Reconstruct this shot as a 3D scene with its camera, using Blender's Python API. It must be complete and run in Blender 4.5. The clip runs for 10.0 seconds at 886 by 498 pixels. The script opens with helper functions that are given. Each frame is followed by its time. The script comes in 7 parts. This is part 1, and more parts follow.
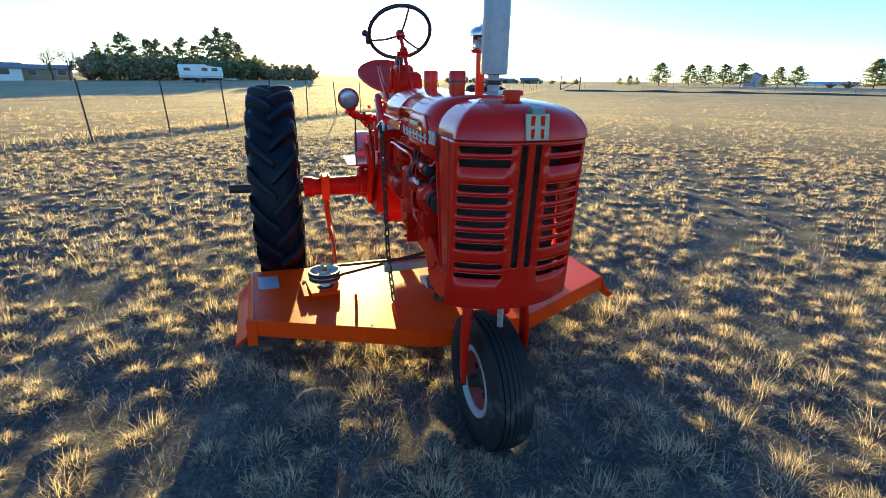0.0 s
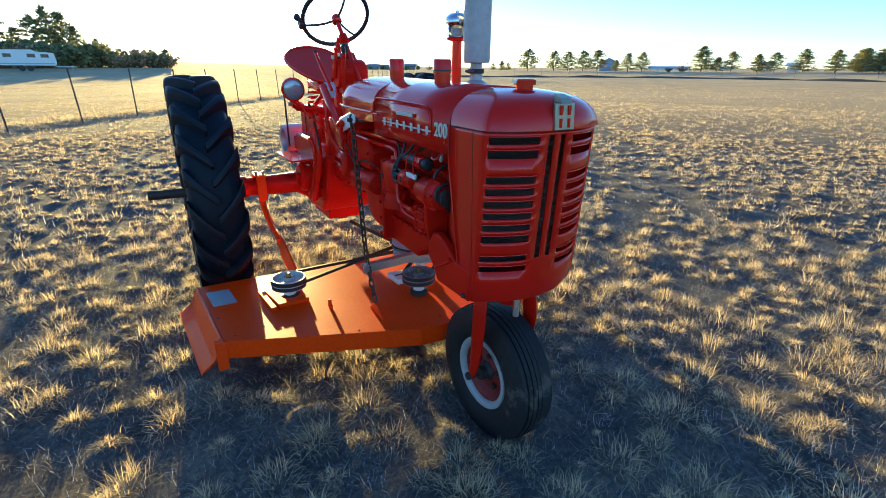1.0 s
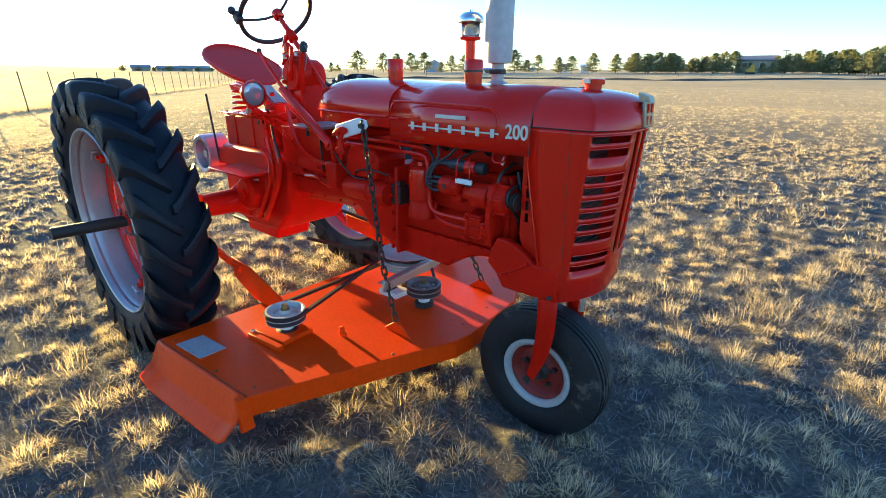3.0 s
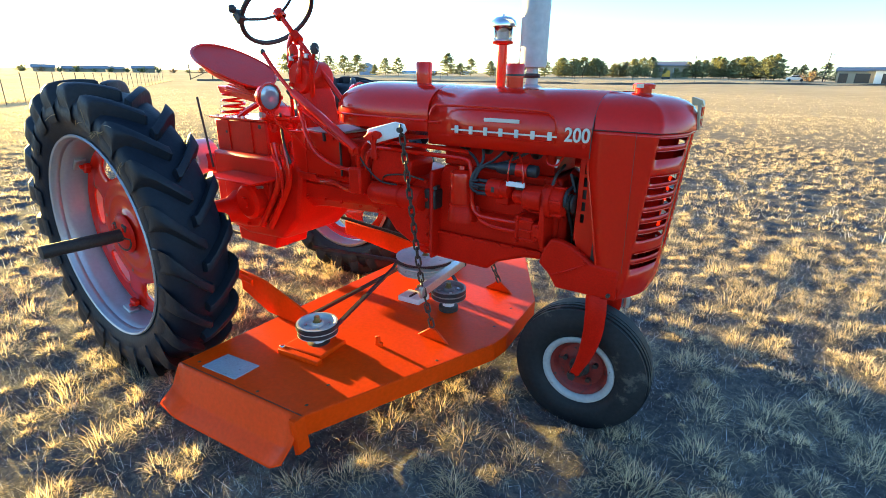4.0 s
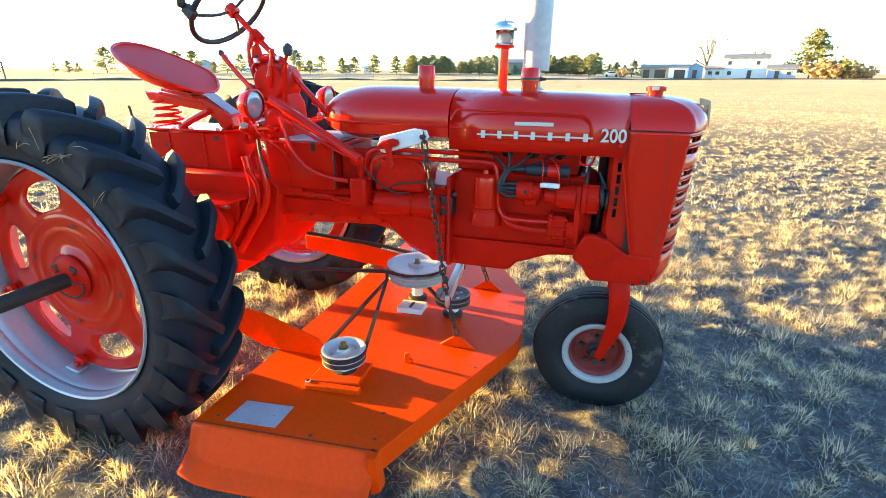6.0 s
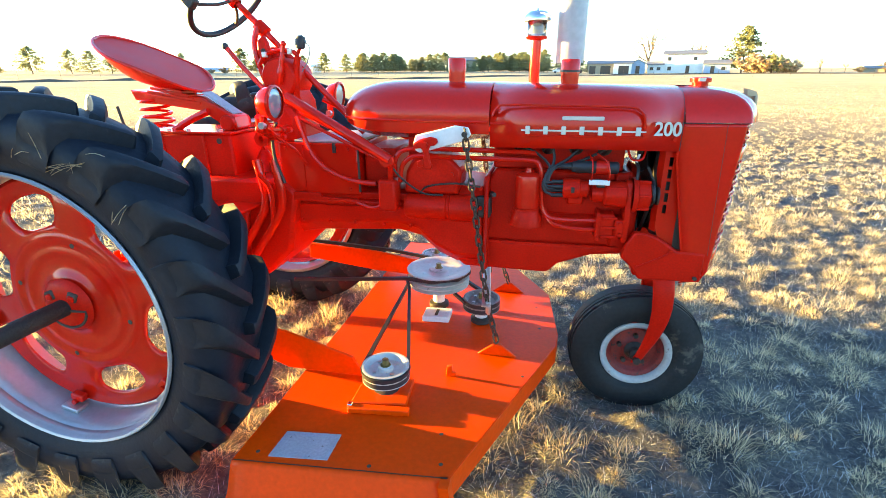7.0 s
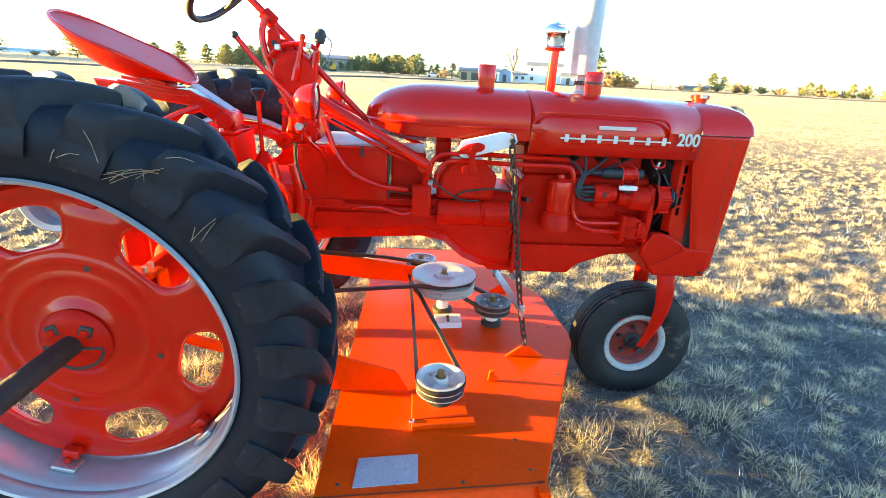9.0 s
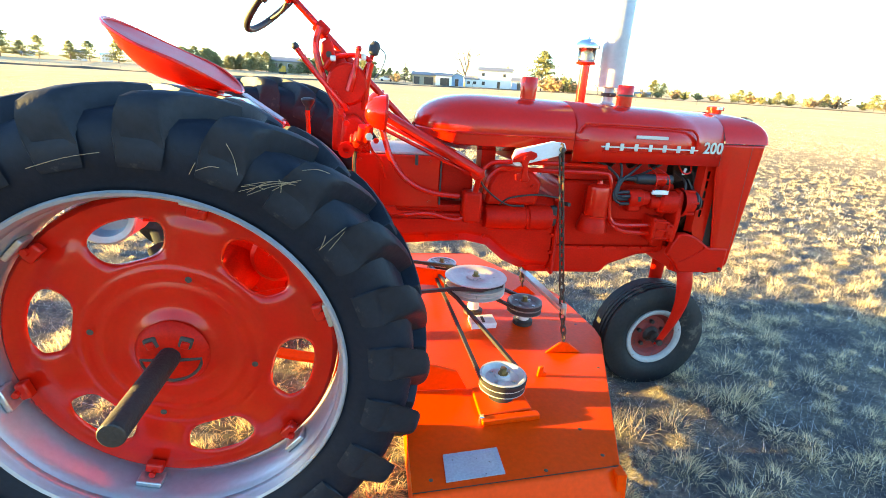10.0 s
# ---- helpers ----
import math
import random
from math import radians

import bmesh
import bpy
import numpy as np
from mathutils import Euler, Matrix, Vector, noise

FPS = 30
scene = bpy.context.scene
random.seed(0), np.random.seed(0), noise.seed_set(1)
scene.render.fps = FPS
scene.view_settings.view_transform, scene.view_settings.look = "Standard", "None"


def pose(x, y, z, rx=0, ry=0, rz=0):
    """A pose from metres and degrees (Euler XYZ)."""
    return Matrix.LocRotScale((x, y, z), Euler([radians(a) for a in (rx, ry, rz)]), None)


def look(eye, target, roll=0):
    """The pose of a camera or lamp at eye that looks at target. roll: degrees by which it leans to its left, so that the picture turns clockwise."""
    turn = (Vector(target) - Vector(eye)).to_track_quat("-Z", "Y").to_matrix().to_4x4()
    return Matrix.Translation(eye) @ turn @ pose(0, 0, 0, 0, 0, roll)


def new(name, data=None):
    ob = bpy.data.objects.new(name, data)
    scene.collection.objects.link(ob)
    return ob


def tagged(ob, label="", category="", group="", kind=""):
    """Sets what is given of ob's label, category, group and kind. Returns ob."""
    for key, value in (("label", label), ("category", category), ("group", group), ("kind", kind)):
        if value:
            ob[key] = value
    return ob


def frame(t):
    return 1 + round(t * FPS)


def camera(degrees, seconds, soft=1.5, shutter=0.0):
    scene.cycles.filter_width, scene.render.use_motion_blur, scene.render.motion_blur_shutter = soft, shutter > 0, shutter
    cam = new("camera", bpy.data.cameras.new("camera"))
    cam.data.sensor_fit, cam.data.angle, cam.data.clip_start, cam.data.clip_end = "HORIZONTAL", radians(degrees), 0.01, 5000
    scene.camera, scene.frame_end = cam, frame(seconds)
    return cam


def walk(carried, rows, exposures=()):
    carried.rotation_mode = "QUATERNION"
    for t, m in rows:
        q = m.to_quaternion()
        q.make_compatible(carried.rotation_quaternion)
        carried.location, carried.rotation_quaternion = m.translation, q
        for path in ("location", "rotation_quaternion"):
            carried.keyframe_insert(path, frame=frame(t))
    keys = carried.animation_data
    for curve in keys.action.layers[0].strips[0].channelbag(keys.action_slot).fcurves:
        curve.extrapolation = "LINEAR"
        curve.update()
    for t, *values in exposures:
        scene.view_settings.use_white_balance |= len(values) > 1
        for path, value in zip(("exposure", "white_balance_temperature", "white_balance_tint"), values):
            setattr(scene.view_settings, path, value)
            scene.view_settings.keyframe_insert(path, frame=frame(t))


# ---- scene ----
cam = camera(85.3, 10.0, soft=0.7)
PATH = [
    (0, (3.691, -0.676, 1.409), (1.874, -0.152, 0.757), 0.8),
    (0.5, (3.576, -0.861, 1.393), (1.844, -0.128, 0.712), 0.4),
    (1, (3.466, -1.06, 1.415), (1.838, -0.13, 0.72), 0.4),
    (1.5, (3.363, -1.298, 1.42), (1.856, -0.176, 0.733), -0.1),
    (2, (3.237, -1.408, 1.408), (1.844, -0.157, 0.703), 0.6),
    (2.5, (3.045, -1.476, 1.414), (1.74, -0.135, 0.708), -0.0),
    (3, (2.893, -1.618, 1.408), (1.655, -0.206, 0.721), 0.2),
    (3.2, (2.821, -1.7, 1.411), (1.614, -0.258, 0.729), 0.2),
    (4.3, (2.458, -1.897, 1.407), (1.489, -0.283, 0.732), 0.4),
    (4.5, (2.404, -1.916, 1.416), (1.483, -0.274, 0.741), 0.1),
    (5, (2.277, -1.97, 1.417), (1.455, -0.275, 0.745), 0.1),
    (5.5, (2.076, -2.081, 1.424), (1.382, -0.328, 0.755), 0.3),
    (5.7, (2.023, -2.109, 1.436), (1.39, -0.338, 0.757), 0.4),
    (6.8, (1.648, -2.08, 1.402), (1.246, -0.24, 0.729), -0.5),
    (7, (1.581, -2.068, 1.413), (1.201, -0.229, 0.724), -0.3),
    (7.5, (1.402, -2.11, 1.418), (1.122, -0.25, 0.737), 0.8),
    (8, (1.222, -2.178, 1.427), (1.111, -0.298, 0.753), 1.4),
    (8.5, (1.116, -2.166, 1.418), (1.14, -0.284, 0.743), 2.5),
    (9, (0.956, -2.089, 1.412), (1.072, -0.21, 0.738), 2.9),
    (9.5, (0.804, -2.082, 1.42), (1.005, -0.209, 0.749), 2.9),
    (10, (0.56, -2.129, 1.42), (0.861, -0.262, 0.77), 3.5),
]
walk(cam, [(t, look(eye, target, roll)) for t, eye, target, roll in PATH], exposures=[(0.0, 1.80, 5500, 10), (3.0, 2.32, 5900, 10), (4.5, 2.80, 6400, 10), (8.5, 3.42, 7000, 10), (10.0, 3.42, 7000, 10)])

# ---- light ----
SUN_AZ, SUN_EL = 174.5, 5.4
world = bpy.data.worlds.new("sky")
scene.world = world
world.use_nodes = True
wn = world.node_tree
sky = wn.nodes.new("ShaderNodeTexSky")
sky.sky_type = "NISHITA"
sky.sun_disc = False
sky.sun_elevation = radians(SUN_EL)
sky.sun_rotation = radians(90.0 - SUN_AZ)
sky.altitude = 1500.0
sky.air_density, sky.dust_density, sky.ozone_density = 1.0, 0.5, 3.0
wn.links.new(sky.outputs[0], wn.nodes["Background"].inputs[0])
wn.nodes["Background"].inputs[1].default_value = 0.14
sun = new("sun", bpy.data.lights.new("sun", "SUN"))
sun.data.energy, sun.data.angle, sun.data.color = 5.0, radians(0.53), (1.0, 0.71, 0.20)
d = Vector((math.cos(radians(SUN_AZ)) * math.cos(radians(SUN_EL)), math.sin(radians(SUN_AZ)) * math.cos(radians(SUN_EL)), math.sin(radians(SUN_EL))))
sun.matrix_world = look(d * 50, (0, 0, 0))


# ---- materials ----
def material(name, base, rough=0.5, metal=0.0, coat=0.0, vary=0.12, scale=6.0, fine=60.0, bump=0.0, wear=None, wear_at=0.62, wear_scale=9.0, rough_vary=0.12, translucent=0.0, island=0.0, random_object=0.0, spec=0.5):
    m = bpy.data.materials.new(name)
    m.use_nodes = True
    n, l = m.node_tree.nodes, m.node_tree.links
    b = n["Principled BSDF"]
    tc = n.new("ShaderNodeTexCoord")
    big, small = n.new("ShaderNodeTexNoise"), n.new("ShaderNodeTexNoise")
    big.inputs["Scale"].default_value, big.inputs["Detail"].default_value = scale, 5.0
    small.inputs["Scale"].default_value, small.inputs["Detail"].default_value = fine, 4.0
    for x in (big, small):
        l.new(tc.outputs["Object"], x.inputs["Vector"])
    mix = n.new("ShaderNodeMath")
    mix.operation = "ADD"
    l.new(big.outputs[0], mix.inputs[0])
    l.new(small.outputs[0], mix.inputs[1])
    mr = n.new("ShaderNodeMapRange")
    mr.inputs["From Min"].default_value, mr.inputs["From Max"].default_value = 0.6, 1.4
    mr.inputs["To Min"].default_value, mr.inputs["To Max"].default_value = 1 - vary, 1 + vary
    l.new(mix.outputs[0], mr.inputs["Value"])
    hsv = n.new("ShaderNodeHueSaturation")
    hsv.inputs["Color"].default_value = (*base, 1)
    value = mr.outputs[0]
    if island or random_object:
        info = n.new("ShaderNodeNewGeometry") if island else n.new("ShaderNodeObjectInfo")
        rr = n.new("ShaderNodeMapRange")
        k = island or random_object
        rr.inputs["To Min"].default_value, rr.inputs["To Max"].default_value = 1 - k, 1 + k
        l.new(info.outputs["Random Per Island" if island else "Random"], rr.inputs["Value"])
        mul = n.new("ShaderNodeMath")
        mul.operation = "MULTIPLY"
        l.new(value, mul.inputs[0])
        l.new(rr.outputs[0], mul.inputs[1])
        value = mul.outputs[0]
    l.new(value, hsv.inputs["Value"])
    colour = hsv.outputs[0]
    if wear:
        w = n.new("ShaderNodeTexNoise")
        w.inputs["Scale"].default_value, w.inputs["Detail"].default_value, w.inputs["Roughness"].default_value = wear_scale, 8.0, 0.7
        l.new(tc.outputs["Object"], w.inputs["Vector"])
        ramp = n.new("ShaderNodeMapRange")
        ramp.inputs["From Min"].default_value, ramp.inputs["From Max"].default_value = wear_at, wear_at + 0.06
        l.new(w.outputs[0], ramp.inputs["Value"])
        mc = n.new("ShaderNodeMix")
        mc.data_type = "RGBA"
        l.new(ramp.outputs[0], mc.inputs["Factor"])
        l.new(colour, mc.inputs["A"])
        mc.inputs["B"].default_value = (*wear, 1)
        colour = mc.outputs["Result"]
    l.new(colour, b.inputs["Base Color"])
    rv = n.new("ShaderNodeMapRange")
    rv.inputs["To Min"].default_value, rv.inputs["To Max"].default_value = max(0.02, rough - rough_vary), min(1, rough + rough_vary)
    l.new(big.outputs[0], rv.inputs["Value"])
    l.new(rv.outputs[0], b.inputs["Roughness"])
    b.inputs["Metallic"].default_value = metal
    b.inputs["Specular IOR Level"].default_value = spec
    b.inputs["Coat Weight"].default_value = coat
    b.inputs["Coat Roughness"].default_value = 0.08
    if bump:
        bp = n.new("ShaderNodeBump")
        bp.inputs["Strength"].default_value, bp.inputs["Distance"].default_value = bump, 0.01
        l.new(mix.outputs[0], bp.inputs["Height"])
        l.new(bp.outputs[0], b.inputs["Normal"])
    if translucent:
        tr = n.new("ShaderNodeBsdfTranslucent")
        l.new(colour, tr.inputs["Color"])
        ms = n.new("ShaderNodeMixShader")
        ms.inputs[0].default_value = translucent
        l.new(b.outputs[0], ms.inputs[1])
        l.new(tr.outputs[0], ms.inputs[2])
        l.new(ms.outputs[0], n["Material Output"].inputs["Surface"])
    return m


RED = material("red_paint", (0.60, 0.010, 0.003), 0.13, coat=0.0, spec=0.36, vary=0.08, scale=4, fine=90, bump=0.012, rough_vary=0.05)
RED_CAST = material("red_painted_casting", (0.56, 0.010, 0.003), 0.36, coat=0.0, spec=0.10, vary=0.22, scale=7, fine=140, bump=0.07, wear=(0.10, 0.02, 0.015), wear_at=0.68)
ORANGE = material("orange_paint", (0.80, 0.052, 0.0003), 0.40, coat=0.0, spec=0.13, vary=0.14, scale=3, fine=60, bump=0.06, wear=(0.42, 0.11, 0.03), wear_at=0.66, wear_scale=7)
RUBBER = material("tyre_rubber", (0.008, 0.011, 0.018), 0.52, spec=0.20, vary=0.3, scale=5, fine=70, bump=0.12, wear=(0.045, 0.042, 0.036), wear_at=0.68, wear_scale=5)
BLACK = material("black_rubber", (0.018, 0.018, 0.020), 0.55, vary=0.25, fine=50)
IRON = material("dark_oily_iron", (0.045, 0.038, 0.033), 0.55, metal=0.4, vary=0.35, fine=120, bump=0.25)
CHAIN = material("rusty_chain_steel", (0.075, 0.052, 0.038), 0.55, metal=0.6, vary=0.4, fine=150, bump=0.2)
LUG_RUBBER = material("worn_tread_rubber", (0.011, 0.014, 0.020), 0.55, spec=0.25, vary=0.35, scale=6, fine=60, bump=0.14, wear=(0.060, 0.058, 0.054), wear_at=0.60, wear_scale=6)
FRONT_RUBBER = material("dusty_front_tyre_rubber", (0.020, 0.020, 0.021), 0.60, spec=0.22, vary=0.35, scale=6, fine=60, bump=0.12, wear=(0.085, 0.074, 0.062), wear_at=0.58, wear_scale=6)
WORN_RIM = material("chipped_pale_rim_paint", (0.37, 0.365, 0.355), 0.55, vary=0.2, scale=12, fine=80, bump=0.08, wear=(0.17, 0.10, 0.08), wear_at=0.60, wear_scale=22)
SILVER = material("silver_rim_paint", (0.40, 0.41, 0.44), 0.40, metal=0.5, vary=0.10, scale=5, fine=60, bump=0.04, wear=(0.30, 0.28, 0.27), wear_at=0.70)
STEEL = material("bare_steel", (0.55, 0.54, 0.52), 0.35, metal=0.85, vary=0.2, fine=90, bump=0.05, wear=(0.30, 0.25, 0.20), wear_at=0.66)
CHROME = material("bright_metal", (0.75, 0.75, 0.74), 0.18, metal=1.0, vary=0.06)
WHITE = material("worn_white_paint", (0.70, 0.70, 0.68), 0.5, vary=0.10, fine=70, bump=0.05, wear=(0.35, 0.22, 0.12), wear_at=0.70)
MUFF = material("grey_white_muffler_paint", (0.40, 0.41, 0.42), 0.5, metal=0.2, vary=0.14, scale=5, fine=40, bump=0.05, wear=(0.34, 0.34, 0.35), wear_at=0.6)
PULLEY = material("worn_pale_pulley_paint", (0.50, 0.48, 0.44), 0.45, metal=0.15, vary=0.16, scale=9, fine=60, bump=0.05, wear=(0.22, 0.20, 0.18), wear_at=0.62, wear_scale=14)
GRIMY = material("grimy_dark_pulley", (0.20, 0.18, 0.16), 0.5, metal=0.2, vary=0.3, scale=12, fine=70, bump=0.08, wear=(0.42, 0.40, 0.36), wear_at=0.60, wear_scale=18)
BRASS = material("dull_brass", (0.30, 0.21, 0.08), 0.45, metal=0.8, vary=0.2)
LETTER = material("cream_lettering", (0.56, 0.53, 0.45), 0.4, vary=0.06)
EMBLEM = material("brass_grey_emblem", (0.32, 0.29, 0.22), 0.35, metal=0.7, vary=0.15)
# grime patches on a red also darkened for the shade round the front wheel
RED_OLD = material("grimy_shaded_red_paint", (0.22, 0.016, 0.010), 0.6, vary=0.4, scale=20, fine=120, bump=0.2, wear=(0.03, 0.02, 0.018), wear_at=0.56, wear_scale=25)
# the core's own colour; on holes, gaps and pockets it paints their inner shade
DARK = material("dark_core_and_shade", (0.050, 0.032, 0.022), 0.7, vary=0.3, fine=200, bump=0.3)
PLATE = material("scuffed_grey_plate", (0.36, 0.38, 0.40), 0.5, metal=0.3, vary=0.25, scale=12, fine=120, bump=0.1, wear=(0.16, 0.13, 0.12), wear_at=0.63, wear_scale=40)
LENS = material("lamp_glass", (0.34, 0.37, 0.40), 0.12, metal=0.5, vary=0.1, fine=40, bump=0.15)
GLASS = bpy.data.materials.new("clear_glass")
GLASS.use_nodes = True
GLASS.node_tree.nodes["Principled BSDF"].inputs["Transmission Weight"].default_value = 1.0
GLASS.node_tree.nodes["Principled BSDF"].inputs["Roughness"].default_value = 0.05
STRAW = material("dry_grass", (0.69, 0.54, 0.33), 0.65, vary=0.30, scale=4.5, fine=14, island=0.35, translucent=0.55)
THATCH = material("grey_matted_thatch", (0.62, 0.60, 0.56), 0.75, vary=0.3, scale=1.2, fine=9, island=0.4, translucent=0.3)
POST = material("weathered_post", (0.09, 0.065, 0.05), 0.8, vary=0.3, fine=60)
WIRE = material("galvanised_wire", (0.25, 0.25, 0.25), 0.5, metal=0.7)
PINE = material("pine_needles", (0.27, 0.27, 0.12), 0.8, vary=0.35, scale=0.6, fine=4, island=0.4, translucent=0.4)
BARK = material("bark", (0.12, 0.085, 0.06), 0.9, vary=0.3, scale=2, fine=30, bump=0.3)
BRUSH = material("bare_twigs", (0.40, 0.28, 0.16), 0.9, vary=0.3, island=0.3, translucent=0.2)
SIDING = material("white_siding", (0.82, 0.80, 0.74), 0.6, vary=0.06, scale=0.5, fine=6)
TAN = material("tan_siding", (0.42, 0.33, 0.22), 0.7, vary=0.1, scale=0.5, fine=6)
BLUE = material("blue_metal_siding", (0.30, 0.42, 0.56), 0.5, vary=0.08, scale=0.5, fine=5)
ROOF = material("grey_roofing", (0.20, 0.20, 0.21), 0.7, vary=0.15, scale=0.8, fine=8)
PANE = material("dark_window", (0.03, 0.035, 0.045), 0.1, vary=0.1)


def ground_material():
    m = bpy.data.materials.new("dry_pasture_soil")
    m.use_nodes = True
    n, l = m.node_tree.nodes, m.node_tree.links
    b = n["Principled BSDF"]
    geo = n.new("ShaderNodeNewGeometry")

    def noise_at(scale, detail=6.0, rough=0.6):
        x = n.new("ShaderNodeTexNoise")
        x.inputs["Scale"].default_value, x.inputs["Detail"].default_value, x.inputs["Roughness"].default_value = scale, detail, rough
        l.new(geo.outputs["Position"], x.inputs["Vector"])
        return x

    tuft, grain, field, wide = noise_at(3.2, 8), noise_at(40, 6, 0.7), noise_at(0.35, 6, 0.65), noise_at(0.035, 4)
    ramp = n.new("ShaderNodeValToRGB")
    ramp.color_ramp.elements[0].position, ramp.color_ramp.elements[0].color = 0.36, (0.080, 0.075, 0.074, 1)
    ramp.color_ramp.elements[1].position, ramp.color_ramp.elements[1].color = 0.66, (0.34, 0.29, 0.21, 1)
    mid = ramp.color_ramp.elements.new(0.5)
    mid.color = (0.162, 0.148, 0.136, 1)
    add = n.new("ShaderNodeMath")
    add.operation = "ADD"
    l.new(tuft.outputs[0], add.inputs[0])
    l.new(grain.outputs[0], add.inputs[1])
    half = n.new("ShaderNodeMath")
    half.operation = "MULTIPLY"
    half.inputs[1].default_value = 0.5
    l.new(add.outputs[0], half.inputs[0])
    l.new(half.outputs[0], ramp.inputs[0])
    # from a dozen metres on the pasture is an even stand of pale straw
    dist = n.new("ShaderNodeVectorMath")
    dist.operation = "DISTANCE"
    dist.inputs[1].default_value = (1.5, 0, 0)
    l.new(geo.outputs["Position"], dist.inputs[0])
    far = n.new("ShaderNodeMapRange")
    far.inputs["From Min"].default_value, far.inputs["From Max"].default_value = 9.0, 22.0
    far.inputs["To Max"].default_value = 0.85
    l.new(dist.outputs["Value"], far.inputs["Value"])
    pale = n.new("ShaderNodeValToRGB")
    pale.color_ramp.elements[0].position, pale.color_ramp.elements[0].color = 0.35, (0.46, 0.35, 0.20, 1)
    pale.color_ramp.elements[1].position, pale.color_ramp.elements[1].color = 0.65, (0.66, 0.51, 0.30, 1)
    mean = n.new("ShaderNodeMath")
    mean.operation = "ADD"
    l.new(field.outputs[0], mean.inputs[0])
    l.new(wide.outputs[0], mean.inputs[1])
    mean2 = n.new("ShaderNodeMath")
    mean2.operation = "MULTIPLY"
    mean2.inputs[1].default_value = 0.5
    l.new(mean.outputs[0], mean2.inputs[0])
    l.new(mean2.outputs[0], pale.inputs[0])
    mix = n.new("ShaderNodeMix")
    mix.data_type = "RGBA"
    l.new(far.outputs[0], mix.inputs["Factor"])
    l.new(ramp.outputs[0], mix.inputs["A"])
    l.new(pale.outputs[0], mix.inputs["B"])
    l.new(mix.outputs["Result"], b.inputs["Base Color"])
    b.inputs["Roughness"].default_value = 0.95
    b.inputs["Specular IOR Level"].default_value = 0.1
    bp = n.new("ShaderNodeBump")
    bp.inputs["Strength"].default_value, bp.inputs["Distance"].default_value = 1.0, 0.06
    l.new(add.outputs[0], bp.inputs["Height"])
    l.new(bp.outputs[0], b.inputs["Normal"])
    return m


GROUND = ground_material()


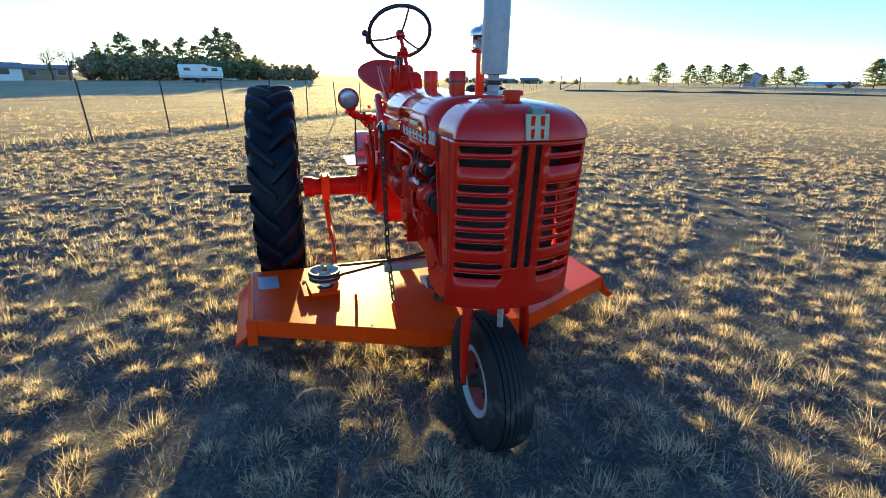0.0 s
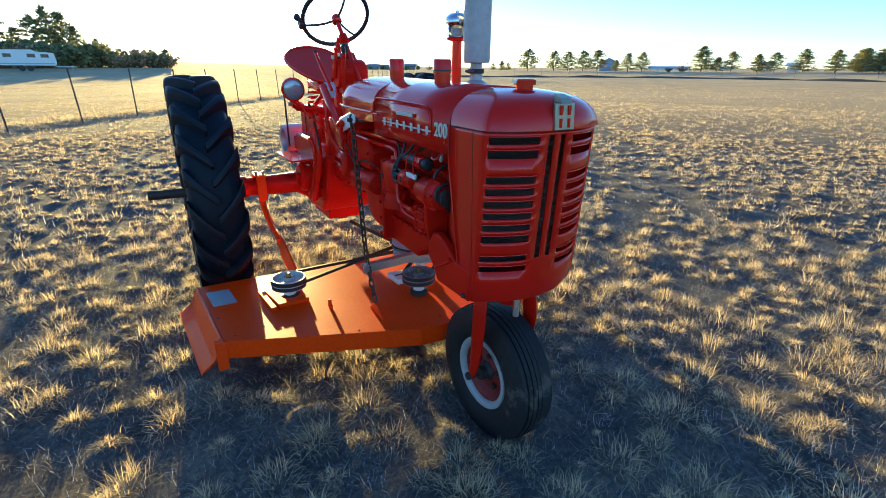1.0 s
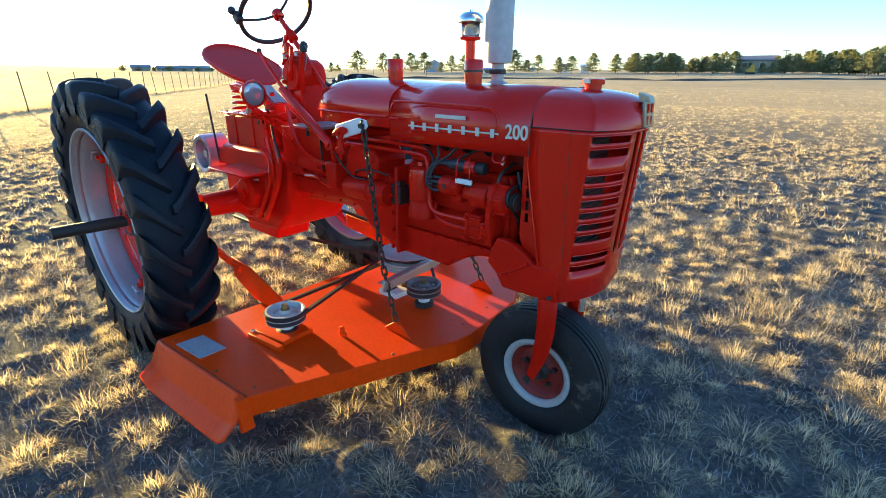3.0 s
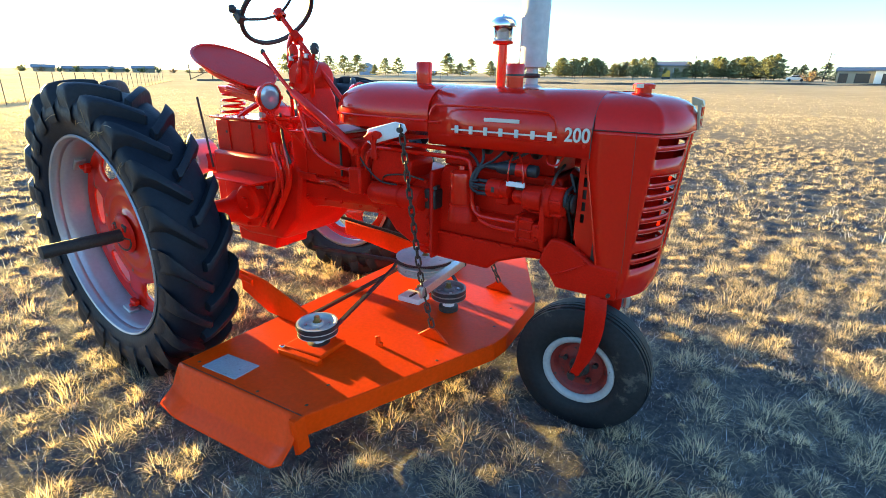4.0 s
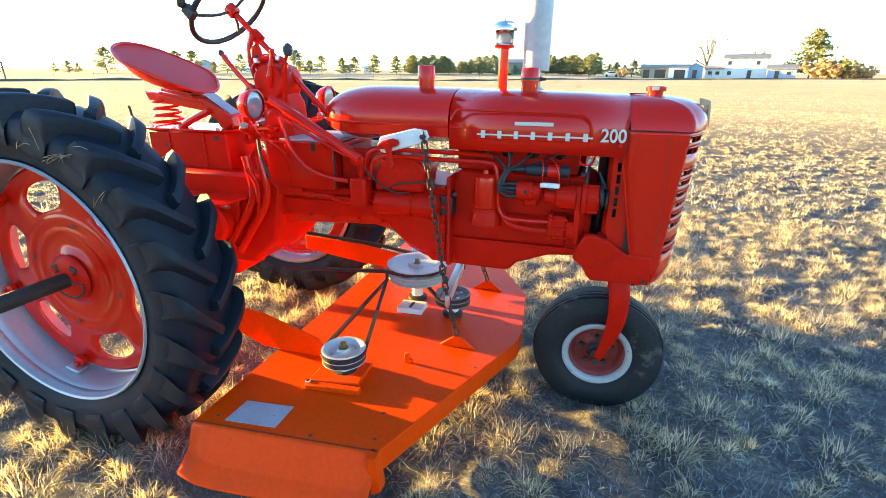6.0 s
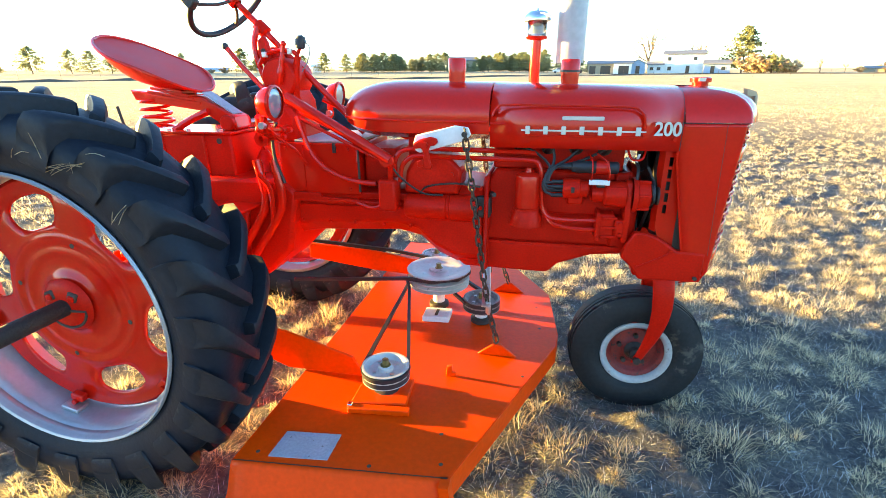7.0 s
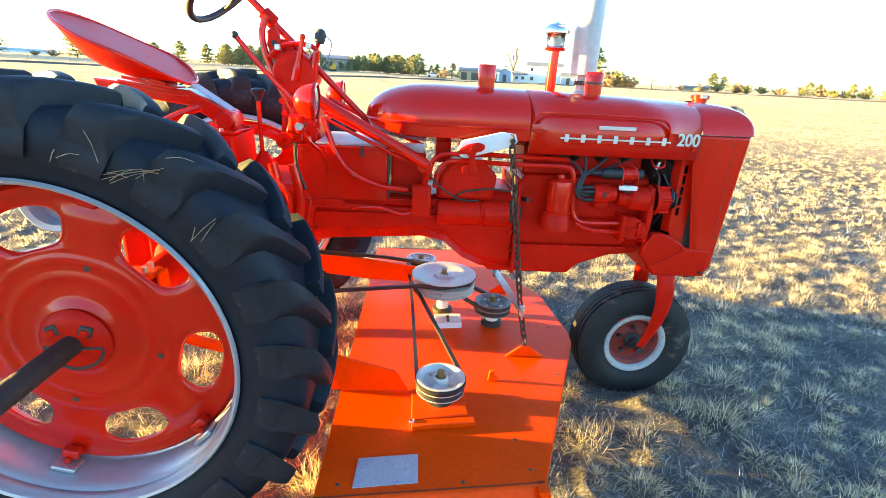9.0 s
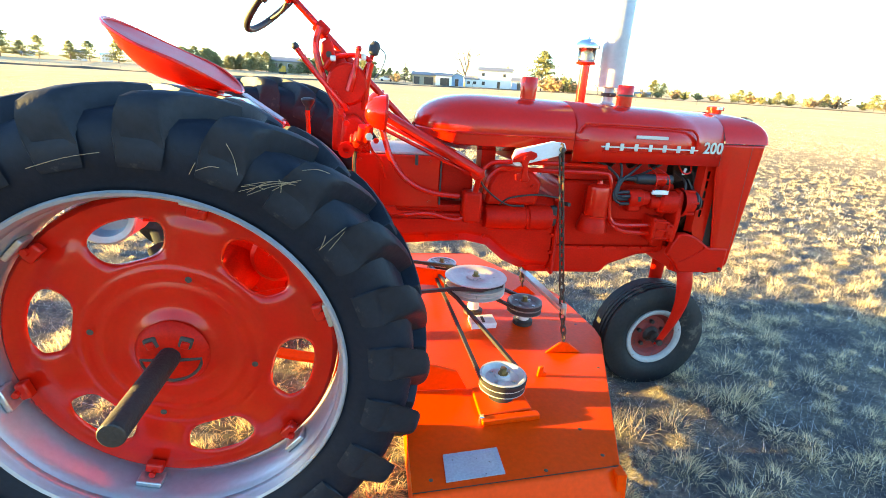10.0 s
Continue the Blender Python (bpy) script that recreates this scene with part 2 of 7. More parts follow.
# ---- mesh building ----
class Geo:
    """Vertices and faces of one mesh, gathered from simple solids."""

    def __init__(self):
        self.v, self.f = [], []

    def add(self, verts, faces):
        k = len(self.v)
        self.v += [tuple(p) for p in verts]
        self.f += [tuple(i + k for i in f) for f in faces]
        return self

    def box(self, c, s, m=None):
        x, y, z = (k / 2 for k in s)
        pts = [Vector(p) for p in ((-x, -y, -z), (x, -y, -z), (x, y, -z), (-x, y, -z), (-x, -y, z), (x, -y, z), (x, y, z), (-x, y, z))]
        if m is not None:
            pts = [m.to_3x3() @ p for p in pts]
        return self.add([p + Vector(c) for p in pts], [(0, 3, 2, 1), (4, 5, 6, 7), (0, 1, 5, 4), (1, 2, 6, 5), (2, 3, 7, 6), (3, 0, 4, 7)])

    def lathe(self, o, axis, prof, n=32, closed=False, arc=(0.0, 360.0)):
        """Turns rows of (distance along the axis, radius) round the axis through o."""
        q = Vector((0, 0, 1)).rotation_difference(Vector(axis).normalized()).to_matrix()
        o, full, k = Vector(o), arc[1] - arc[0] >= 360, len(prof)
        cols = n if full else n + 1
        pts = []
        for j in range(cols):
            a = radians(arc[0] + (arc[1] - arc[0]) * j / n)
            pts += [o + q @ Vector((r * math.cos(a), r * math.sin(a), h)) for h, r in prof]
        faces = []
        for j in range(n):
            a, b = j * k, (j + 1) % cols * k
            for i in range(k if closed else k - 1):
                i2 = (i + 1) % k
                faces.append((a + i, b + i, b + i2, a + i2))
        return self.add(pts, faces)

    def rod(self, a, b, r, r2=None, n=12):
        a, b = Vector(a), Vector(b)
        h, r2 = (b - a).length, r if r2 is None else r2
        return self.lathe(a, b - a, [(0, 1e-4), (0, r), (h, r2), (h, 1e-4)], n)

    def tube(self, pts, r, n=8, smooth=6):
        p = [Vector(q) for q in pts]
        if smooth and len(p) > 2:
            e = [2 * p[0] - p[1], *p, 2 * p[-1] - p[-2]]
            fine = []
            for i in range(1, len(e) - 2):
                for k in range(smooth):
                    t = k / smooth
                    a, b, c, d2 = e[i - 1], e[i], e[i + 1], e[i + 2]
                    fine.append(0.5 * (2 * b + (c - a) * t + (2 * a - 5 * b + 4 * c - d2) * t * t + (3 * b - a - 3 * c + d2) * t ** 3))
            p = fine + [p[-1]]
        rings, up = [], None
        for i, q in enumerate(p):
            w = (p[min(i + 1, len(p) - 1)] - p[max(i - 1, 0)]).normalized()
            if up is None:
                up = w.orthogonal().normalized()
            up = (up - w * up.dot(w)).normalized()
            s = w.cross(up)
            rr = r[min(i * len(r) // len(p), len(r) - 1)] if isinstance(r, (list, tuple)) else r
            rings += [q + rr * (math.cos(2 * math.pi * j / n) * up + math.sin(2 * math.pi * j / n) * s) for j in range(n)]
        f = [(i * n + j, i * n + (j + 1) % n, (i + 1) * n + (j + 1) % n, (i + 1) * n + j) for i in range(len(p) - 1) for j in range(n)]
        f += [tuple(range(n))[::-1], tuple((len(p) - 1) * n + j for j in range(n))]
        return self.add(rings, f)

    def prism(self, poly, axis, a, b):
        """A flat outline pushed from a to b along an axis (0, 1, 2); the outline's two numbers are the other axes in order."""
        def at(p, h):
            q = list(p)
            q.insert(axis, h)
            return q
        n = len(poly)
        f = [tuple(range(n))[::-1], tuple(range(n, 2 * n))] + [(i, (i + 1) % n, n + (i + 1) % n, n + i) for i in range(n)]
        return self.add([at(p, a) for p in poly] + [at(p, b) for p in poly], f)

    def loft(self, rings, closed=True, caps=True):
        n = len(rings[0])
        f = [(i * n + j, i * n + (j + 1) % n, (i + 1) * n + (j + 1) % n, (i + 1) * n + j) for i in range(len(rings) - 1) for j in range(n if closed else n - 1)]
        if caps and closed:
            f += [tuple(range(n))[::-1], tuple((len(rings) - 1) * n + j for j in range(n))]
        return self.add([p for r in rings for p in r], f)

    def ball(self, c, r, n=12, squash=(1, 1, 1)):
        k = n // 2
        k0 = len(self.v)
        self.lathe((0, 0, 0), (0, 0, 1), [(-r * math.cos(math.pi * i / k), max(1e-4, r * math.sin(math.pi * i / k))) for i in range(k + 1)], n)
        for i in range(k0, len(self.v)):
            x, y, z = self.v[i]
            self.v[i] = (c[0] + x * squash[0], c[1] + y * squash[1], c[2] + z * squash[2])
        return self


def mesh_of(name, g, mat, sharp=38.0, recalc=True):
    me = bpy.data.meshes.new(name)
    me.from_pydata(g.v, [], g.f)
    if recalc:
        bm = bmesh.new()
        bm.from_mesh(me)
        bmesh.ops.recalc_face_normals(bm, faces=bm.faces)
        bm.to_mesh(me)
        bm.free()
    me.materials.append(mat)
    me.polygons.foreach_set("use_smooth", [True] * len(me.polygons))
    me.set_sharp_from_angle(angle=radians(sharp))
    return me


def part(name, g, mat, parent=None, label="", bevel=0.0, solid=0.0, segments=2):
    ob = new(name, g if isinstance(g, bpy.types.Mesh) else mesh_of(name, g, mat))
    if solid:
        s = ob.modifiers.new("thickness", "SOLIDIFY")
        s.thickness, s.offset = solid, -1.0
    if bevel:
        b = ob.modifiers.new("edges", "BEVEL")
        b.width, b.segments, b.limit_method, b.angle_limit = bevel, segments, "ANGLE", radians(40)
    if parent:
        ob.parent = parent
    if label:
        ob["label"] = label
    return ob


def thing(name, label, category, at=None, group="", kind=""):
    ob = new(name)
    ob.empty_display_size = 0.2
    if at is not None:
        ob.matrix_world = at
    return tagged(ob, label, category, group, kind)


def bolt(parent, at, axis, r=0.011, h=0.009, mat=None, name="bolt"):
    a = Vector(axis).normalized()
    part(name, Geo().lathe(at, a, [(0, 1e-4), (0, r), (h, r), (h, 1e-4)], 6), mat or STEEL, parent)


# ---- ground ----
def rise(x, y):
    """How far the land climbs away from the field: most towards the trailer, least towards the farmhouse."""
    r = np.hypot(x - 1.5, y)
    az = np.degrees(np.arctan2(y, x - 1.5))
    turn = np.mod(az + 130, 360)
    side = 1 - 0.4 * np.clip((95 - az) / 10, 0, 1) * np.clip((az + 60) / 40, 0, 1) + 0.9 * np.clip((turn - 295) / 15, 0, 1) - 0.85 * np.clip((az + 178) / 25, 0, 1) * (az < -100)
    return (np.clip(r - 55, 0, 95) * 0.0165 + np.clip(r - 150, 0, 2500) * 0.007) * side


TUFT = 0.175


def tuft_cells(i, j):
    """One grass hummock in each cell of the ground: its centre, radius and height."""
    def chance(p, q, o):
        return np.mod(np.abs(np.sin(i * p + j * q + o)) * 43758.5453, 1.0)
    cx, cy = (i + 0.5 + 0.9 * (chance(12.9898, 78.233, 0.3) - 0.5)) * TUFT, (j + 0.5 + 0.9 * (chance(39.346, 11.135, 1.7) - 0.5)) * TUFT
    grown = (chance(73.156, 52.235, 2.9) < patchy(cx, cy)) * (0.45 + 0.55 * chance(27.17, 61.7, 4.1))
    return cx, cy, TUFT * (0.28 + 0.30 * grown), 0.030 * grown


def patchy(x, y):
    """How thick the grass stands at a place, 0 to 1; thin in two old wheel lanes."""
    s = np.sin(1.9 * x + 1.7 * np.sin(1.3 * y + 0.5)) * np.sin(2.1 * y + 1.9 * np.sin(1.1 * x)) + 0.5 * np.sin(4.7 * x + 1.2 * y + 1.1) * np.sin(5.1 * y - 1.7 * x)
    lane = np.zeros_like(x)
    for px, py, ux, uy in ((-5.2, 7.5, 0.779, -0.627), (-3.1, 6.9, 0.771, -0.636)):
        lane = np.maximum(lane, np.exp(-(((x - px) * uy - (y - py) * ux) / 0.20) ** 2) * (x < 0.6))
    return np.clip(0.80 + 0.27 * s, 0.40, 1.0) * (1 - 0.75 * lane)


def hummocks(x, y):
    """Height of the tufty sod."""
    i, j = np.floor(x / TUFT), np.floor(y / TUFT)
    h = np.zeros_like(x)
    for di in (-1, 0, 1):
        for dj in (-1, 0, 1):
            cx, cy, r, top = tuft_cells(i + di, j + dj)
            h = np.maximum(h, top * np.clip(1 - ((x - cx) ** 2 + (y - cy) ** 2) / r ** 2, 0, 1))
    return h


def ground_height(x, y):
    r = np.hypot(x - 1.5, y)
    near = np.clip(1.4 - r / 25, 0, 1)
    h = 0.010 * np.sin(5.1 * x + 1.3 * np.sin(2.3 * y)) * np.sin(4.7 * y + 1.1 * np.sin(3.1 * x)) + 0.007 * np.sin(0.9 * x + 0.4) * np.sin(1.1 * y + 1.9)
    h = h + (hummocks(x, y) - 0.008) * np.clip((15 - r) / 4, 0, 1)
    # uncut land beyond the fence lies a little higher
    past = ((x + 9.67) * -0.696 - (y + 5.47)) / 1.218
    bank = 0.10 * np.clip(past / 0.5 + 0.3, 0, 1) * np.clip((60 - r) / 20, 0, 1)
    # the front wheel has sunk a rut
    rut = 0.042 * np.exp(-((x - 2.05) / 0.22) ** 2 - (y / 0.17) ** 2)
    return h * near + rise(x, y) + bank - 0.024 - rut


def build_ground():
    radii = [0.0] + [0.06 * (i + 1) for i in range(200)]
    while radii[-1] < 4500:
        radii.append(radii[-1] * (1.03 if radii[-1] < 30 else 1.085))
    n = 600
    r, a = np.array(radii[1:]), np.arange(n) * 2 * math.pi / n
    x = 1.5 + r[:, None] * np.cos(a)[None]
    y = r[:, None] * np.sin(a)[None]
    verts = np.concatenate([[[1.5, 0, 0]], np.stack([x, y, ground_height(x, y)], -1).reshape(-1, 3)])
    g = Geo()
    g.v = [tuple(p) for p in verts.tolist()]
    k = len(r)
    g.f = [(0, 1 + j, 1 + (j + 1) % n) for j in range(n)]
    g.f += [(1 + i * n + j, 1 + (i + 1) * n + j, 1 + (i + 1) * n + (j + 1) % n, 1 + i * n + (j + 1) % n) for i in range(k - 1) for j in range(n)]
    ob = new("ground", mesh_of("ground", g, GROUND, 180, recalc=False))
    tagged(ob, "uneven dry winter pasture soil under straw-coloured grass", "ground", kind="structure")


build_ground()


def build_grass(name, rng, x, y, blades, length, width, spread, segs=2, label="", lie=0.8, mat=STRAW):
    """Tufts at x, y, each of so many tapering bent blades; all one mesh."""
    t = len(x)
    size = rng.gamma(4.0, 1 / 4.0, t).clip(0.3, 1.8) * (0.55 + 0.5 * patchy(x, y))
    n = t * blades
    ti = np.repeat(np.arange(t), blades)
    ang = rng.uniform(0, 2 * math.pi, n)
    root = rng.uniform(0, 1, n) ** 0.6 * spread
    bx, by = x[ti] + root * np.cos(ang) * size[ti], y[ti] + root * np.sin(ang) * size[ti]
    bz = ground_height(bx, by)
    ln = length * size[ti] * rng.uniform(0.5, 1.25, n)
    lean = np.clip(lie * (0.30 + 0.95 * root / spread) + rng.normal(0, 0.50, n), 0.05, 1.62)
    curl = rng.normal(0, 0.6, n)
    way = ang + rng.normal(0, 0.8, n)
    w = width * rng.uniform(0.6, 1.4, n)
    dx, dy = np.cos(way), np.sin(way)
    sx, sy = -dy * w, dx * w
    rows = []
    for k in range(segs + 1):
        s = k / segs
        out = ln * s * np.sin(lean * (0.45 + 0.75 * s))
        up = ln * s * np.cos(lean * (0.45 + 0.75 * s))
        side = ln * curl * s * s * 0.5
        cx, cy, cz = bx + dx * out - dy * side, by + dy * out + dx * side, bz + up - 0.006
        if k < segs:
            f = 1 - 0.45 * s
            rows += [np.stack([cx - sx * f, cy - sy * f, cz], -1), np.stack([cx + sx * f, cy + sy * f, cz], -1)]
        else:
            rows.append(np.stack([cx, cy, cz], -1))
    per = 2 * segs + 1
    verts = np.stack(rows, 1).reshape(-1, 3)
    tri = []
    for k in range(segs - 1):
        tri += [(2 * k, 2 * k + 1, 2 * k + 3), (2 * k, 2 * k + 3, 2 * k + 2)]
    tri.append((2 * segs - 2, 2 * segs - 1, 2 * segs))
    idx = (np.arange(n)[:, None, None] * per + np.array(tri)[None]).reshape(-1)
    me = bpy.data.meshes.new(name)
    me.vertices.add(len(verts))
    me.vertices.foreach_set("co", verts.ravel())
    me.loops.add(len(idx))
    me.loops.foreach_set("vertex_index", idx)
    me.polygons.add(len(idx) // 3)
    me.polygons.foreach_set("loop_start", np.arange(0, len(idx), 3))
    me.update(calc_edges=True)
    me.materials.append(mat)
    tagged(new(name, me), label, "grass", kind="stuff")


def scatter(rng, step, inside, x0, x1, y0, y1, even=0.0):
    """Tuft places about one step apart, jittered, thinned where the stand is poor and on the ground nobody walks past."""
    x, y = (g.ravel() for g in np.meshgrid(np.arange(x0, x1, step), np.arange(y0, y1, step)))
    x, y = x + rng.uniform(-0.62, 0.62, len(x)) * step, y + rng.uniform(-0.62, 0.62, len(x)) * step
    behind = y < -3.4 - 0.62 * np.clip(3.7 - x, 0, None)
    keep = inside(x, y) & (rng.uniform(0, 1, len(x)) < np.maximum(patchy(x, y), even) * np.where(behind, 0.15, 1.0))
    return x[keep], y[keep]


def tufts(rng, inside, x0, x1, y0, y1):
    """The grown hummocks of a stretch of ground, fewer on the ground nobody walks past."""
    i, j = (g.ravel() for g in np.meshgrid(np.arange(math.floor(x0 / TUFT), x1 / TUFT), np.arange(math.floor(y0 / TUFT), y1 / TUFT)))
    x, y, _, top = tuft_cells(i, j)
    behind = y < -3.4 - 0.62 * np.clip(3.7 - x, 0, None)
    keep = inside(x, y) & (top > 0) & (rng.uniform(0, 1, len(x)) < np.where(behind, 0.2, 1.0))
    return x[keep], y[keep]


def away(x, y):
    return np.hypot(x - 1.5, y)


def near_area(x, y):
    return (np.hypot((x - 1.9) / 4.2, (y - 0.3) / 3.6) < 1)


rng = np.random.default_rng(5)
gx, gy = tufts(rng, near_area, -2.4, 6.2, -3.4, 4.0)
build_grass("tuft_grass", rng, gx, gy, 140, 0.060, 0.0013, 0.058, 2, "dry golden pasture grass in thick curling tufts", 1.05)
gx, gy = scatter(rng, 0.135, near_area, -2.4, 6.2, -3.4, 4.0)
build_grass("short_grass", rng, gx, gy, 26, 0.040, 0.0008, 0.055, 2, "short dry straw-coloured grass between the tufts", 1.15)
gx, gy = scatter(rng, 0.056, near_area, -2.4, 6.2, -3.4, 4.0, 0.9)
build_grass("lying_grass", rng, gx, gy, 17, 0.055, 0.0009, 0.06, 1, "fine dry grass matted flat between the tufts", 1.45, THATCH)
gx, gy = tufts(rng, lambda x, y: (~near_area(x, y)) & (away(x, y) < 12), -10.5, 13.5, -12, 12)
build_grass("pasture_grass", rng, gx, gy, 70, 0.052, 0.0042, 0.078, 1, "dry golden pasture grass in close tufts across the field", 1.25)
gx, gy = scatter(rng, 0.16, lambda x, y: (~near_area(x, y)) & (away(x, y) < 9), -7.5, 10.5, -9, 9, 0.9)
build_grass("lying_pasture_grass", rng, gx, gy, 22, 0.065, 0.0030, 0.085, 1, "pale dry grass lying matted between the clumps", 1.5, THATCH)
gx, gy = scatter(rng, 0.25, lambda x, y: (away(x, y) >= 12) & (away(x, y) < 25), -24.5, 27.5, -26, 26)
build_grass("field_grass", rng, gx, gy, 24, 0.055, 0.009, 0.11, 1, "dry golden grass in close clumps further out", 1.15)
gx, gy = scatter(rng, 0.34, lambda x, y: (away(x, y) >= 26) & (away(x, y) < 60) & (rng.uniform(0, 1, len(x)) < 26 / away(x, y)), -60, 62, -60, 60)
build_grass("far_grass", rng, gx, gy, 4, 0.065, 0.022, 0.17, 1, "low dry pasture grass thinning into the distance", 1.25)
fx = rng.uniform(-75, 4, 3200)
fy = -5.47 - (fx + 9.67) * 0.696 - np.abs(rng.normal(0, 0.7, 3200))
build_grass("fence_row_grass", rng, fx, fy, 16, 0.11, 0.006, 0.14, 1, "taller dead grass left standing along the fence", 0.9)


# ---- tractor ----
tractor = thing("tractor", "vintage red row-crop farm tractor with a single front wheel", "tractor")


def super_arch(w, zb, zc, zt, n=3.0, k=44):
    """An arched section: upright sides from zb to zc, then a rounded top up to zt. Rows of (y, z)."""
    pts = [(-w, zb)]
    for i in range(k + 1):
        a = math.pi * (1 - i / k)
        c, s = math.cos(a), math.sin(a)
        pts.append((w * math.copysign(abs(c) ** (2 / n), c), zc + (zt - zc) * abs(s) ** (2 / n)))
    return pts + [(w, zb)]


def hood_top(x):
    return 1.385 - 0.026 * max(0.0, x - 1.05) / 1.2


def build_bonnet():
    # fuel tank cover: a blunt teardrop tail
    rings = []
    for i in range(15):
        u = i / 14
        x = 0.742 + 0.636 * u ** 1.5
        e = math.sqrt(max(0.0, 1 - max(0.0, (1.02 - x) / 0.279) ** 2.3))
        w, zt, zc = 0.02 + 0.212 * e, 1.262 + (hood_top(x) - 1.262) * e, 1.252
        zb = 1.235 - 0.07 * min(1, e)
        ring = super_arch(w, zb + 0.03, zc, zt, 2.5)
        ring = [(-w * 0.55, zb)] + ring + [(w * 0.55, zb)]
        rings.append([(x, y, z) for y, z in ring])
    tank = part("tank_cover", Geo().loft(rings), RED, tractor, "rounded glossy red fuel tank cover")
    for s in (-1, 1):
        pts = []
        for i in range(13):
            x = 0.744 + 0.63 * (i / 12) ** 1.4
            e = math.sqrt(max(0.0, 1 - max(0.0, (1.02 - x) / 0.279) ** 2.3))
            pts.append((x, s * (0.024 + 0.213 * e), 1.246 - 0.008 * i / 12))
        part("seam_flange", Geo().tube(pts, 0.006, 6, 2), RED, tank)
    # engine hood
    rings = [[(x, y, z) for y, z in super_arch(0.232, 1.148, 1.20, hood_top(x), 2.9)] for x in (1.383, 1.6, 1.8, 2.05)]
    hood = part("engine_hood", Geo().loft(rings, closed=False), RED, tractor, "glossy red engine hood", solid=0.012)
    for s in (-1, 1):
        y = s * 0.234
        g = Geo()
        # pressed raised border round the name panel
        g.tube([(1.39, y, 1.262), (1.41, y, 1.292), (1.46, y, 1.302), (1.84, y, 1.298), (1.905, y, 1.285), (1.925, y, 1.25), (1.925, y, 1.195)], 0.005, 6, 5)
        g.tube([(1.385, y, 1.234), (1.44, y, 1.234)], 0.005, 6, 0)
        g.tube([(1.505, y, 1.194), (1.925, y, 1.194)], 0.004, 6, 0)
        part("pressed_border", g, RED, hood)
        trim = Geo().box((1.715, s * 0.2375, 1.213), (0.435, 0.004, 0.0055))
        strip = part("name_strip", trim, LETTER, hood, "cream name strip with raised blocks")
        for i in range(7):
            x = 1.522 + i * 0.064
            part("raised_block", Geo().box((x, s * 0.2385, 1.214), (0.017, 0.005, 0.030)), LETTER, strip, bevel=0.004)
        part("maker_bar", Geo().box((1.715, s * 0.2375, 1.257), (0.145, 0.005, 0.014)), LETTER, hood, "small cream bar", bevel=0.002)
        curve = bpy.data.curves.new("digits", "FONT")
        curve.body, curve.size, curve.extrude, curve.align_x, curve.align_y, curve.offset = "200", 0.082, 0.002, "CENTER", "CENTER", 0.0015
        tmp = new("digits", curve)
        bpy.context.view_layer.update()
        me = bpy.data.meshes.new_from_object(tmp.evaluated_get(bpy.context.evaluated_depsgraph_get()))
        bpy.data.objects.remove(tmp)
        me.transform(pose(2.003, s * 0.2365, 1.222, 90, 0, 0 if s < 0 else 180) @ Matrix.Diagonal((0.73, 0.80, 1, 1)))
        me.materials.clear()
        me.materials.append(LETTER)
        part("model_number", me, LETTER, hood, "cream numerals 200")
    bolt(hood, (2.03, -0.233, 1.19), (0, -1, 0), 0.008, 0.006, RED)
    return hood


def nose_plan(z):
    """Half width, back edge and front of the radiator shell at a height."""
    front = 2.293 + 0.072 * (z - 0.77)
    return 0.230, front


